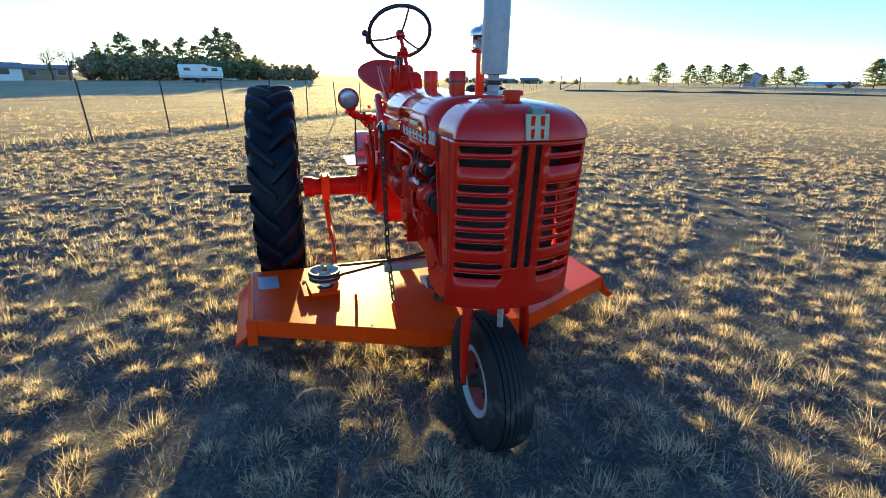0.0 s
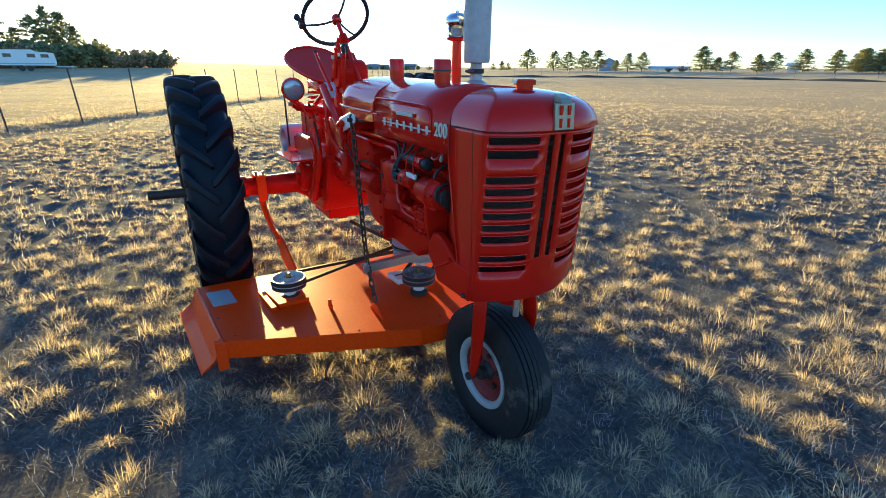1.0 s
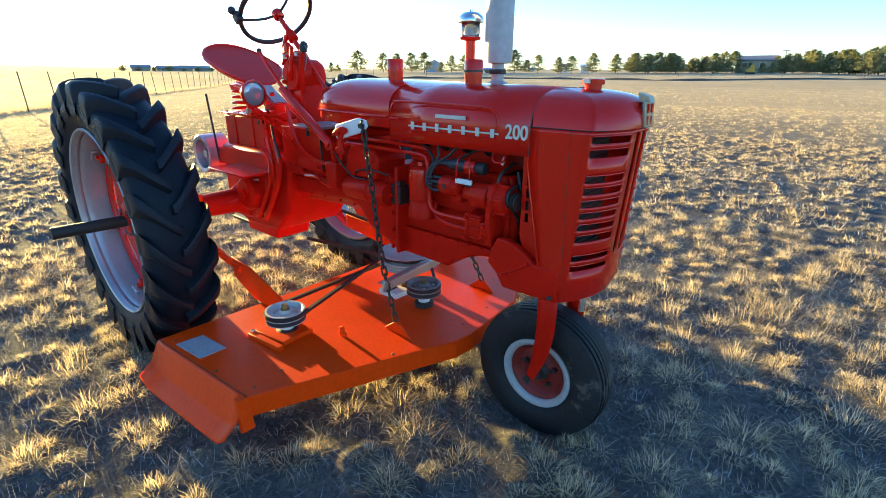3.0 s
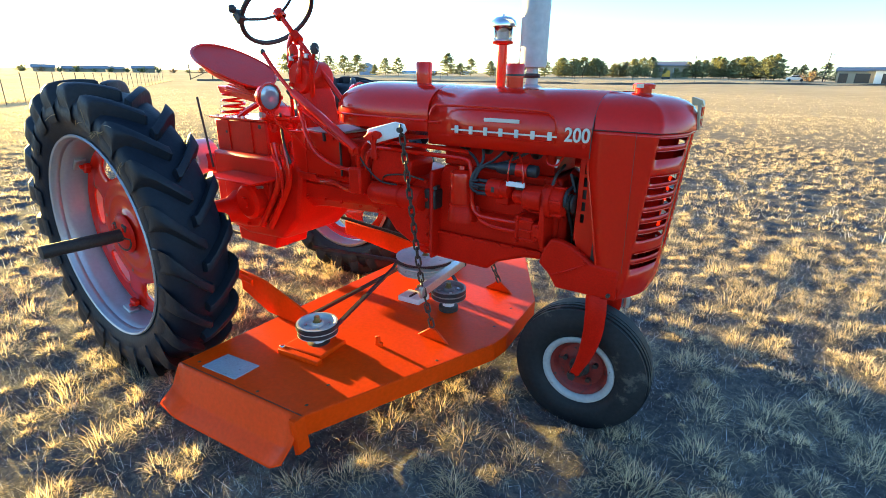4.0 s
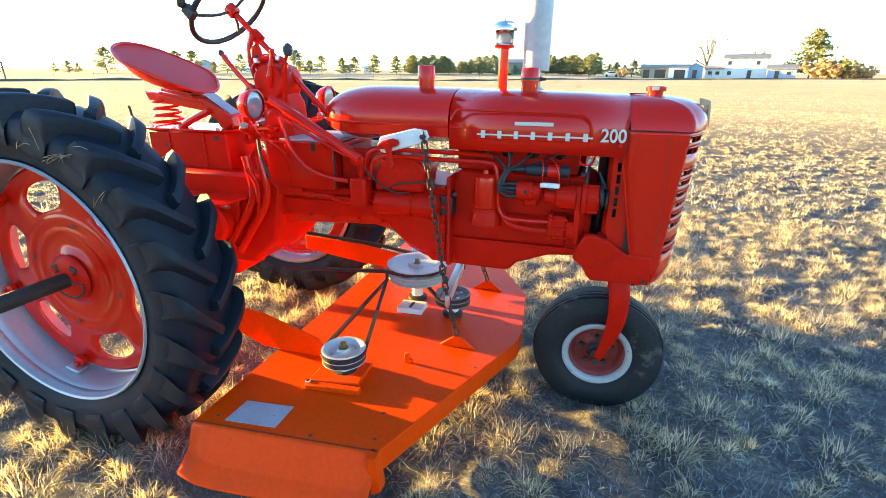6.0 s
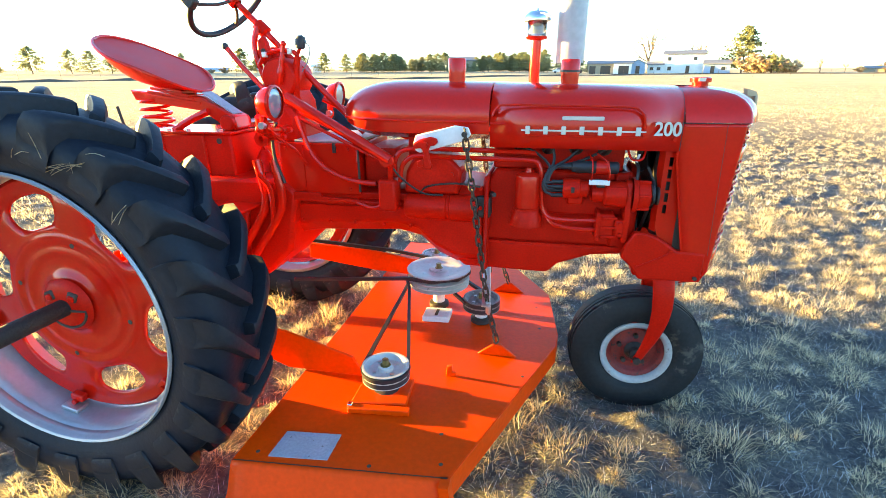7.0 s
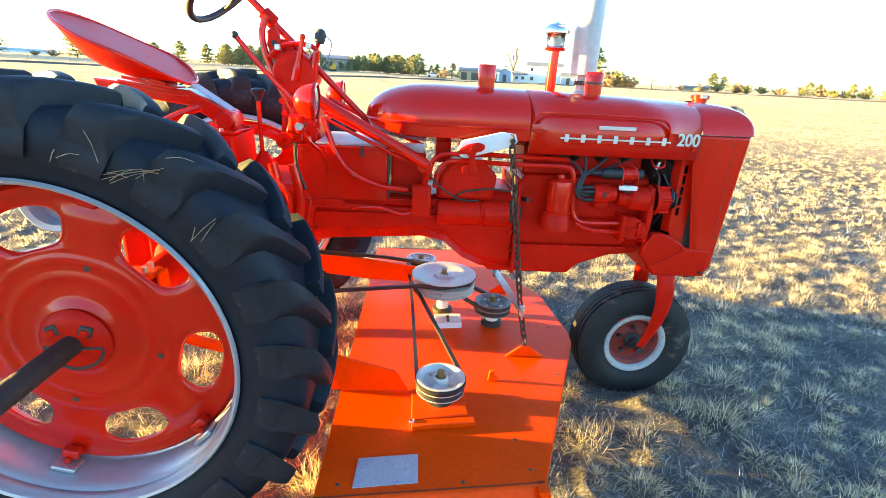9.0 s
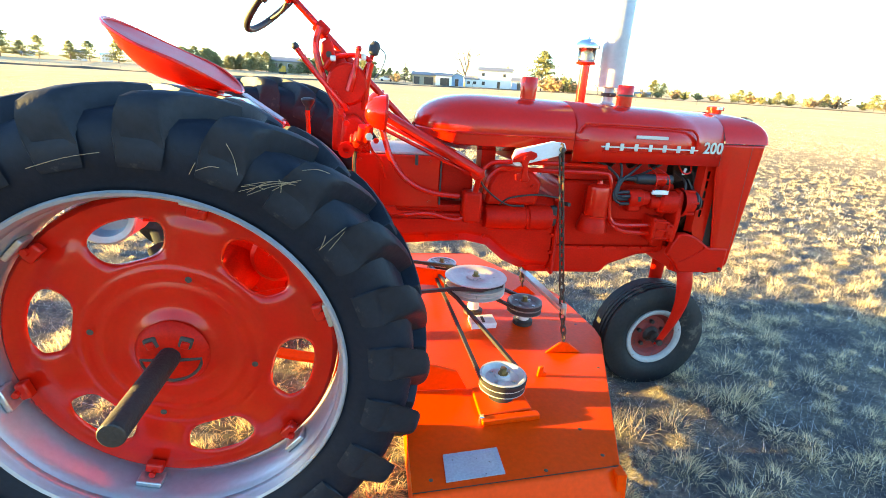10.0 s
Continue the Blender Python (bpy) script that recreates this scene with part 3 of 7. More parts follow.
def build_nose():
    """The radiator shell: a rounded box with slots cut through its front and corners."""
    slots = [(1.230, 1.206), (1.190, 1.163), (1.108, 1.083), (1.070, 1.045), (1.028, 1.003), (0.988, 0.965), (0.948, 0.925), (0.910, 0.883), (0.838, 0.816), (0.800, 0.778)]
    zs = sorted({0.70, 0.735, 1.243, 1.12, 0.85, 0.87, 1.233, 0.818} | {z for s in slots for z in s})
    # the way round the shell, by its angle: sides, corners, front
    half = [0.052, 0.152, 0.283, 0.36, 0.45, 0.55, 0.65, 0.75, 0.85, 0.93, 0.955, 0.98, 1.0, 1.12, 1.35, 1.6, 1.9]
    us = [-u for u in reversed(half)] + [0.0] + half

    def at(u, z):
        w, front = nose_plan(z)
        a = abs(u)
        if a <= 0.93:
            y, x = w * a, front - 0.078 * a ** 2.2
        elif a <= 1:
            q = (a - 0.93) / 0.07 * math.pi / 2
            y, x = w * (0.93 + 0.07 * math.sin(q)), front - 0.0665 - 0.016 * (1 - math.cos(q))
        else:
            x0 = front - 0.0825
            y, x = w, x0 + (2.046 + 0.196 * max(0.0, 1.117 - z) - x0) * (a - 1) / 0.9
        return (x, math.copysign(y, u), z)

    g = Geo()
    g.v = [at(u, z) for z in zs for u in us]
    n = len(us)
    for i in range(len(zs) - 1):
        zm = (zs[i] + zs[i + 1]) / 2
        for j in range(n - 1):
            um = abs((us[j] + us[j + 1]) / 2)
            if 0.283 < um < 0.93 and any(b < zm < a for a, b in slots):
                continue
            if 0.052 < um < 0.152 and 0.818 < zm < 1.233:
                continue
            g.f.append((i * n + j, i * n + j + 1, (i + 1) * n + j + 1, (i + 1) * n + j))
    # rolled bottom
    k = len(g.v)
    ring2 = [(x - 0.018 if abs(u) <= 1 else x, y * 0.955, 0.655 if abs(u) <= 1 else 0.69) for u, (x, y, z) in ((u, at(u, 0.70)) for u in us)]
    ring3 = [(x - 0.07 if abs(u) <= 1 else x, y * 0.82, 0.632 if abs(u) <= 1 else 0.675) for u, (x, y, z) in ((u, at(u, 0.70)) for u in us)]
    g.v += ring2 + ring3
    g.f += [(k + j, k + j + 1, j + 1, j) for j in range(n - 1)] + [(k + n + j, k + n + j + 1, k + j + 1, k + j) for j in range(n - 1)]
    shell = part("radiator_shell", g, RED, tractor, "red slotted radiator grille shell", solid=0.006)
    for s in (-1, 1):
        part("shell_seam", Geo().tube([(2.206 + 0.030 * (0.8 - z), s * 0.2305, z) for z in (0.765, 0.9, 1.05, 1.24)], 0.0012, 5, 0), RED_OLD, shell)
        part("shell_lip", Geo().tube([(2.048 + 0.196 * max(0.0, 1.117 - z), s * 0.229, z) for z in (0.75, 0.85, 0.95, 1.05, 1.117, 1.15)], 0.004, 6, 0), RED, shell)
    # rolled lip over every slot
    for a, b in slots:
        for s in (-1, 1):
            pts = [Vector(at(s * u, a)) + Vector((0.0015, s * 0.001, 0.0)) for u in (0.283, 0.36, 0.45, 0.55, 0.65, 0.75, 0.85, 0.93)]
            part("slot_lip", Geo().tube(pts, 0.0019, 6, 2), RED, shell)
    # cap over the shell
    rings = []
    top = hood_top(2.05)
    for z, f in ((1.247, 0.0), (1.262, 0.001), (1.28, 0.004), (1.30, 0.012), (1.32, 0.026), (1.336, 0.048), (1.348, 0.082), (1.356, 0.13), (top - 0.003, 0.17), (top, 0.21)):
        r = max(0.05, 1 - ((z - 1.20) / (top + 0.0002 - 1.20)) ** 2.9) ** (1 / 2.9)
        ring = []
        for u in us:
            x, y, _ = at(u, 1.26)
            x = x + 0.012 - f if abs(u) <= 1.0 else max(2.052, x + 0.012 - f)
            ring.append((max(2.052, x), y * 1.0087 * r, z))
        rings.append(ring)
    cap = part("nose_cap", Geo().loft(rings, closed=False), RED, tractor, "rounded glossy red nose cap")
    part("cap_seam", Geo().tube([at(u, 1.245) for u in us], 0.0016, 6, 0), IRON, cap)
    part("hood_gap", Geo().tube([(2.051, y, z) for y, z in super_arch(0.231, 1.15, 1.20, hood_top(2.05) - 0.002, 2.9)], 0.0016, 6, 0), IRON, cap)
    # emblem, a plain slotted plate
    badge = part("emblem", Geo().box((2.337, 0.004, 1.287), (0.010, 0.078, 0.080), pose(0, 0, 0, 0, -4, 0)), EMBLEM, tractor, "brass-grey slotted emblem plate", bevel=0.002)
    for y, z, h in ((-0.012, 1.306, 0.028), (0.020, 1.306, 0.028), (-0.012, 1.268, 0.028), (0.020, 1.268, 0.028)):
        part("emblem_slot", Geo().box((2.3425, y, z), (0.004, 0.011, h)), RED, badge)
    part("emblem_foot", Geo().prism([(2.31, 1.325), (2.345, 1.325), (2.338, 1.342), (2.305, 1.352)], 1, -0.016, 0.024), EMBLEM, badge)
    part("crank_hole", Geo().lathe((2.286, 0.0, 0.787), (1, 0, -0.07), [(0, 1e-4), (0.003, 0.022)], 20), DARK, shell)
    # filler cap
    g = Geo().lathe((2.145, 0, 1.352), (0, 0, 1), [(0, 0.05), (0.006, 0.05), (0.006, 0.028), (0.022, 0.028), (0.022, 0.037), (0.036, 0.037), (0.040, 0.030), (0.040, 1e-4)], 28)
    part("radiator_cap", g, RED, tractor, "red radiator filler cap")
    part("cap_lever", Geo().box((2.14, -0.036, 1.384), (0.024, 0.012, 0.012)), STEEL, tractor)
    # core and fan cowl behind it
    core = Geo().box((2.105, 0, 0.96), (0.07, 0.40, 0.52))
    for i in range(24):
        core.box((2.143, 0, 0.71 + i * 0.0215), (0.008, 0.39, 0.004))
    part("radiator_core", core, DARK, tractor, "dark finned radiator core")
    part("fan_cowl", Geo().lathe((2.0, 0, 0.985), (1, 0, 0), [(0, 0.178), (0.02, 0.186), (0.06, 0.190)], 40), IRON, tractor, "dark round fan cowl", solid=0.006)
    side = Geo()
    side.box((2.066, -0.198, 0.968), (0.040, 0.005, 0.374)).box((2.024, -0.198, 1.01), (0.017, 0.005, 0.29))
    side.prism([(2.016, 0.866), (2.047, 0.866), (2.047, 0.785), (2.034, 0.81), (2.022, 0.84)], 1, -0.2005, -0.1955)
    levels = [1.155] + [z + k * 0.0165 for z in (1.106, 1.062, 1.018, 0.974, 0.930) for k in (1, -1)] + [0.866]
    for top, low in zip(levels[::2], levels[1::2]):
        side.box((2.0395, -0.198, (top + low) / 2), (0.0145, 0.005, top - low))
    side.prism([(2.016, -0.198), (2.019, -0.2), (2.005, -0.165), (2.002, -0.165)], 2, 0.84, 1.15)
    part("cowl_side", side, RED, tractor, "red sheet metal radiator side with a row of upright slots")
    fan = Geo().lathe((1.965, 0, 0.985), (1, 0, 0), [(0, 1e-4), (0, 0.045), (0.05, 0.045), (0.05, 1e-4)], 18)
    for i in range(4):
        a = radians(20 + 90 * i)
        fan.box((1.985, 0.11 * math.sin(a), 0.985 + 0.11 * math.cos(a)), (0.008, 0.07, 0.15), pose(0, 0, 0, -math.degrees(a), 0, 0) @ pose(0, 0, 0, 0, 0, 25))
    part("fan", fan, IRON, tractor)
    # added dark disc: keeps the gap behind the fan as black as deep shade
    part("cowl_shadow_plate", Geo().lathe((2.058, 0, 0.985), (1, 0, 0), [(0, 1e-4), (0.002, 0.2)], 32), DARK, tractor, "dark disc added as the shade behind the fan")


def stub_cap(name, x, y, z0, z1, r, label):
    g = Geo().lathe((x, y, z0 - 0.01), (0, 0, 1), [(0, r * 0.92), (z1 - z0 - 0.045, r * 0.92), (z1 - z0 - 0.045, r), (z1 - z0 + 0.002, r), (z1 - z0 + 0.008, r * 0.9), (z1 - z0 + 0.009, 1e-4)], 28)
    return part(name, g, RED, tractor, label)


build_bonnet()
build_nose()
stub_cap("fuel_cap", 1.224, -0.040, 1.375, 1.468, 0.036, "red fuel filler cap")
cap2 = stub_cap("oil_filler_cap", 1.665, -0.040, 1.365, 1.460, 0.036, "red ribbed filler cap")
part("cap_band", Geo().lathe((1.665, -0.04, 1.412), (0, 0, 1), [(0, 0.0372), (0.007, 0.0372)], 28), IRON, cap2)

# air intake with glass bowl
stack = part("intake_pipe", Geo().rod((1.525, 0.110, 1.36), (1.527, 0.110, 1.545), 0.021, n=20), RED, tractor, "red air intake stack")
part("stack_collar", Geo().lathe((1.527, 0.110, 1.535), (0, 0, 1), [(0, 0.022), (0.004, 0.042), (0.014, 0.044), (0.016, 0.02)], 24), RED, stack)
part("glass_bowl", Geo().lathe((1.527, 0.110, 1.55), (0, 0, 1), [(0, 0.036), (0.015, 0.039), (0.062, 0.039)], 24), GLASS, stack, "clear glass dust bowl", solid=0.002)
part("inner_cup", Geo().lathe((1.527, 0.110, 1.551), (0, 0, 1), [(0, 0.026), (0.03, 0.026), (0.03, 1e-4)], 20), WHITE, stack)
part("bowl_cap", Geo().lathe((1.527, 0.110, 1.606), (0, 0, 1), [(0, 0.03), (0.0, 0.054), (0.006, 0.055), (0.022, 0.05), (0.036, 0.032), (0.040, 0.008), (0.048, 0.006), (0.05, 1e-4)], 28), CHROME, stack, "domed metal intake cap")

# exhaust
muffler = part("muffler", Geo().lathe((1.665, 0.122, 1.445), (0, 0, 1), [(0, 0.03), (0.002, 0.055), (0.02, 0.057), (0.22, 0.0565), (0.235, 0.0580), (0.25, 0.0565), (0.62, 0.057), (0.64, 0.055), (0.65, 0.03), (0.65, 1e-4)], 32), MUFF, tractor, "tall grey-white muffler")
part("outlet_pipe", Geo().rod((1.665, 0.122, 2.09), (1.665, 0.122, 2.28), 0.022, n=18), MUFF, muffler)
part("clamp", Geo().lathe((1.665, 0.122, 1.405), (0, 0, 1), [(0, 0.024), (0.0, 0.034), (0.018, 0.034), (0.018, 0.024)], 20), IRON, muffler)
part("clamp_bolt", Geo().rod((1.655, 0.08, 1.414), (1.715, 0.08, 1.414), 0.006, n=8), IRON, muffler)
part("exhaust_neck", Geo().lathe((1.665, 0.122, 1.35), (0, 0, 1), [(0, 0.05), (0.018, 0.045), (0.03, 0.026), (0.10, 0.024)], 20), MUFF, muffler)


# engine
def build_engine():
    block = Geo().prism([(1.36, 0.745), (1.96, 0.745), (1.96, 0.90), (1.93, 1.05), (1.40, 1.05), (1.36, 0.98)], 1, -0.135, 0.135)
    block = part("engine_block", block, RED_CAST, tractor, "red painted engine block", bevel=0.012)
    part("side_cover", Geo().box((1.70, -0.142, 0.945), (0.40, 0.03, 0.13)), RED_CAST, block, bevel=0.008)
    part("cylinder_head", Geo().box((1.64, 0, 1.108), (0.50, 0.24, 0.115)), RED_CAST, tractor, "red cylinder head", bevel=0.008)
    part("valve_cover", Geo().box((1.64, 0.02, 1.19), (0.46, 0.17, 0.05)), RED_CAST, tractor, bevel=0.02)
    part("oil_pan", Geo().prism([(1.24, 0.73), (1.25, 0.65), (1.275, 0.622), (1.63, 0.617), (1.67, 0.66), (1.80, 0.708), (1.92, 0.72), (1.92, 0.752), (1.24, 0.752)], 1, -0.150, 0.150), RED_CAST, tractor, "red oil pan", bevel=0.015)
    rail = Geo().box((1.62, -0.152, 0.748), (0.56, 0.012, 0.010))
    part("pan_flange", rail, RED_CAST, tractor)
    for i in range(9):
        bolt(tractor, (1.38 + i * 0.062, -0.158, 0.748), (0, -1, 0), 0.006, 0.006, RED_CAST, "flange_bolt")
    # oil filter
    f = Geo().lathe((1.533, -0.205, 0.912), (0, 0, 1), [(0, 1e-4), (0, 0.044), (0.006, 0.049), (0.115, 0.049), (0.130, 0.046), (0.139, 0.034), (0.142, 0.014), (0.156, 0.012), (0.159, 1e-4)], 28)
    filt = part("oil_filter", f, RED, tractor, "red canister oil filter")
    part("filter_band", Geo().lathe((1.533, -0.205, 0.908), (0, 0, 1), [(0, 0.046), (0, 0.052), (0.008, 0.052), (0.008, 0.046)], 28), RED_CAST, filt)
    part("filter_base", Geo().lathe((1.533, -0.190, 0.840), (0, 0, 1), [(0, 0.066), (0.03, 0.064), (0.055, 0.056), (0.072, 0.050)], 28), RED_CAST, filt)
    # generator: slim neck, body, a broad mounting plate and the drive end
    g = Geo().lathe((1.772, -0.205, 0.980), (1, 0, 0), [(0, 1e-4), (0, 0.026), (0.006, 0.030), (0.040, 0.032), (0.046, 0.044), (0.054, 0.050), (0.120, 0.050), (0.125, 0.044)], 28)
    gen = part("generator", g, RED_CAST, tractor, "red cylindrical generator")
    part("mounting_plate", Geo().prism([(-0.245, 1.0), (-0.235, 1.03), (-0.205, 1.04), (-0.17, 1.03), (-0.15, 0.99), (-0.15, 0.79), (-0.235, 0.80), (-0.25, 0.90)], 0, 1.893, 1.915), RED_CAST, gen, bevel=0.005)
    part("drive_end", Geo().lathe((1.915, -0.205, 0.980), (1, 0, 0), [(0, 0.064), (0.016, 0.065), (0.020, 0.056), (0.058, 0.053), (0.066, 0.042), (0.070, 0.02), (0.07, 1e-4)], 28), RED_CAST, gen)
    for i in range(6):
        a = radians(60 * i + 10)
        part("end_rib", Geo().box((1.955, -0.205 - 0.056 * math.cos(a), 0.980 + 0.056 * math.sin(a)), (0.045, 0.012, 0.010), pose(0, 0, 0, -math.degrees(a), 0, 0)), RED_CAST, gen, bevel=0.003)
    part("generator_pulley", Geo().lathe((1.988, -0.205, 0.980), (1, 0, 0), [(0, 1e-4), (0, 0.034), (0.006, 0.034), (0.011, 0.025), (0.016, 0.034), (0.022, 0.034), (0.024, 1e-4)], 24), IRON, gen)
    for i in range(2):
        z = 0.980 + (0.030, -0.030)[i]
        part("through_bolt", Geo().rod((1.822, -0.240, z), (1.895, -0.240, z), 0.005, n=8), RED_CAST, gen)
    part("terminal", Geo().box((1.80, -0.225, 1.014), (0.03, 0.02, 0.012)), IRON, gen, bevel=0.003)
    part("adjuster_strap", Geo().tube([(1.925, -0.225, 1.03), (1.93, -0.20, 1.075), (1.93, -0.12, 1.10)], 0.006, 6), IRON, gen)
    # distributor and coil
    dist = part("distributor", Geo().lathe((1.664, -0.215, 0.998), (1, 0, 0), [(0, 1e-4), (0, 0.034), (0.006, 0.038), (0.060, 0.038), (0.064, 0.033), (0.09, 0.031), (0.095, 0.02), (0.1, 1e-4)], 20), RED_CAST, tractor, "red distributor with black leads")
    part("distributor_foot", Geo().box((1.715, -0.17, 0.955), (0.06, 0.06, 0.05)), RED_CAST, dist, bevel=0.008)
    part("clip", Geo().box((1.70, -0.252, 1.0), (0.012, 0.006, 0.02)), IRON, dist)
    for i in range(4):
        part("lead_socket", Geo().rod((1.672, -0.232 + 0.012 * (i % 2), 0.976 + i * 0.0155), (1.622, -0.236 + 0.012 * (i % 2), 0.974 + i * 0.0165), 0.0085, 0.0075, 10), BLACK, dist)
    coil = part("ignition_coil", Geo().lathe((1.640, -0.205, 1.079), (1, 0, 0), [(0, 1e-4), (0, 0.008), (0.02, 0.011), (0.05, 0.012), (0.054, 0.019), (0.072, 0.023), (0.215, 0.023), (0.22, 0.018), (0.222, 1e-4)], 20), BLACK, tractor, "black ignition coil in a red clamp")
    part("coil_clamp", Geo().lathe((1.778, -0.205, 1.079), (1, 0, 0), [(0, 0.0235), (0, 0.028), (0.046, 0.028), (0.046, 0.0235)], 20), RED, coil)
    part("coil_bracket", Geo().box((1.80, -0.165, 1.072), (0.05, 0.07, 0.03)), RED_CAST, coil, bevel=0.004)
    part("resistor", Geo().box((1.792, -0.248, 1.031), (0.074, 0.012, 0.019)), WHITE, tractor, "small white ceramic resistor", bevel=0.003)
    part("resistor_strap", Geo().box((1.792, -0.228, 1.035), (0.02, 0.035, 0.004)), IRON, tractor)
    for s in (-1, 1):
        part("resistor_wire", Geo().tube([(1.792 + s * 0.030, -0.25, 1.035), (1.794 + s * 0.031, -0.256, 1.062), (1.788 + s * 0.026, -0.245, 1.105), (1.765 + s * 0.015, -0.20, 1.13)], 0.003, 6), RED, tractor)
    # plugs and leads
    for i in range(4):
        x = 1.496 + i * 0.106
        # flat dark disc paints the shade of a recess round the plug
        part("plug_recess_shade", Geo().lathe((x, -0.1205, 1.136), (0, -1, 0), [(0, 1e-4), (0.001, 0.020), (0.0, 0.027)], 18), DARK, tractor)
        plug = part("spark_plug", Geo().rod((x - 0.004, -0.118, 1.122), (x + 0.004, -0.172, 1.150), 0.013, 0.011, 10), BLACK, tractor, "black spark plug boot")
        part("plug_lead", Geo().tube([(x + 0.004, -0.172, 1.150), (x + 0.01 + 0.012 * (1.5 - i), -0.192, 1.142), (1.645 + (x - 1.645) * 0.45, -0.20, 1.112 - 0.004 * i), (1.612 + 0.006 * i, -0.215, 1.072), (1.590 + 0.005 * i, -0.232, 1.02), (1.598, -0.238, 0.99 + 0.010 * i), (1.625, -0.234, 0.975 + 0.016 * i)], 0.0056, 6), BLACK, plug)
    part("coil_lead", Geo().tube([(1.645, -0.205, 1.079), (1.615, -0.215, 1.075), (1.595, -0.235, 1.03), (1.605, -0.24, 1.0), (1.63, -0.238, 0.998)], 0.006, 6), BLACK, coil)
    # pipes along the head and down to the pump
    part("fuel_pipe", Geo().tube([(1.005, -0.225, 1.03), (1.008, -0.225, 1.085), (1.035, -0.222, 1.122), (1.10, -0.215, 1.132), (1.34, -0.205, 1.131), (1.53, -0.20, 1.126), (1.57, -0.18, 1.115)], 0.0095, 8), RED, tractor)
    part("oil_pipe", Geo().tube([(1.025, -0.225, 1.0), (1.035, -0.225, 1.06), (1.065, -0.222, 1.095), (1.12, -0.215, 1.105), (1.34, -0.21, 1.100), (1.535, -0.21, 1.098), (1.574, -0.212, 1.075), (1.585, -0.215, 1.0), (1.590, -0.218, 0.93), (1.612, -0.22, 0.888), (1.66, -0.22, 0.876), (1.80, -0.215, 0.876)], 0.0095, 8), RED, tractor)
    part("oil_pipe", Geo().tube([(1.60, -0.19, 0.905), (1.625, -0.215, 0.866), (1.66, -0.22, 0.848), (1.72, -0.22, 0.840), (1.80, -0.215, 0.838)], 0.009, 8), RED, tractor)
    # pump and timing case
    part("timing_case", Geo().prism([(1.86, 0.72), (1.93, 0.73), (1.935, 0.93), (1.915, 1.05), (1.86, 1.05)], 1, -0.15, 0.15), RED_CAST, tractor, bevel=0.012)
    pump = part("hydraulic_pump", Geo().box((1.832, -0.195, 0.858), (0.068, 0.085, 0.098)), RED_CAST, tractor, "red hydraulic pump", bevel=0.010)
    part("pump_end", Geo().box((1.882, -0.195, 0.855), (0.036, 0.10, 0.07)), RED_CAST, pump, bevel=0.010)
    part("pump_flange", Geo().box((1.803, -0.195, 0.858), (0.014, 0.10, 0.112)), RED_CAST, pump, bevel=0.005)
    for z in (0.895, 0.858, 0.822):
        part("pump_rib", Geo().box((1.845, -0.240, z), (0.055, 0.010, 0.010)), RED_CAST, pump, bevel=0.003)
    for s in (-1, 1):
        bolt(pump, (1.803, -0.245, 0.858 + s * 0.04), (0, -1, 0), 0.008, 0.010, RED_CAST)
        bolt(pump, (1.885, -0.245, 0.855 + s * 0.02), (0, -1, 0), 0.007, 0.008, RED_CAST)
    part("water_pump", Geo().lathe((1.93, 0, 0.985), (1, 0, 0), [(0, 0.09), (0.03, 0.07), (0.05, 0.04)], 20), RED_CAST, tractor)
    part("fan_belt", Geo().tube([(1.985, 0.04, 1.03), (1.985, -0.20, 1.03), (1.985, -0.245, 0.985), (1.985, -0.20, 0.945), (1.985, -0.03, 0.75), (1.985, 0.04, 0.75), (1.985, 0.05, 1.0), (1.985, 0.04, 1.03)], 0.007, 6), BLACK, tractor)
    part("crank_pulley", Geo().lathe((1.945, 0, 0.80), (1, 0, 0), [(0, 1e-4), (0, 0.075), (0.008, 0.075), (0.016, 0.06), (0.024, 0.075), (0.032, 0.075), (0.032, 1e-4)], 28), IRON, tractor)
    part("top_hose", Geo().tube([(1.90, -0.02, 1.15), (1.97, -0.03, 1.175), (2.07, -0.02, 1.17)], 0.024, 12), BLACK, tractor)
    part("wire_loop", Geo().tube([(1.885, -0.19, 1.15), (1.90, -0.215, 1.115), (1.935, -0.215, 1.115), (1.95, -0.19, 1.15)], 0.004, 6), RED, tractor)
    part("vent_tag", Geo().box((1.925, -0.19, 1.115), (0.008, 0.008, 0.030), pose(0, 0, 0, 0, 15, 0)), WHITE, tractor)
    part("manifold", Geo().tube([(1.42, 0.17, 1.08), (1.55, 0.19, 1.09), (1.673, 0.15, 1.16), (1.80, 0.19, 1.09), (1.92, 0.17, 1.08)], 0.035, 10), RED_CAST, tractor)
    part("exhaust_riser", Geo().rod((1.665, 0.122, 1.15), (1.665, 0.122, 1.36), 0.028, n=14), RED_CAST, tractor)
    # governor and carburettor side
    gov = part("governor", Geo().prism([(1.075, 1.09), (1.045, 1.04), (1.035, 0.95), (1.26, 0.95), (1.275, 1.05), (1.22, 1.105), (1.13, 1.115)], 1, -0.21, -0.03), RED_CAST, tractor, "red governor housing", bevel=0.015)
    bolt(gov, (1.235, -0.21, 1.035), (0, -1, 0), 0.008, 0.01, RED_CAST)
    part("starter", Geo().lathe((1.04, -0.195, 0.895), (1, 0, 0), [(0, 1e-4), (0, 0.045), (0.012, 0.052), (0.17, 0.052), (0.175, 0.046), (0.185, 0.046), (0.19, 0.054), (0.27, 0.056), (0.29, 0.05), (0.30, 1e-4)], 28), RED_CAST, tractor, "red starter motor")
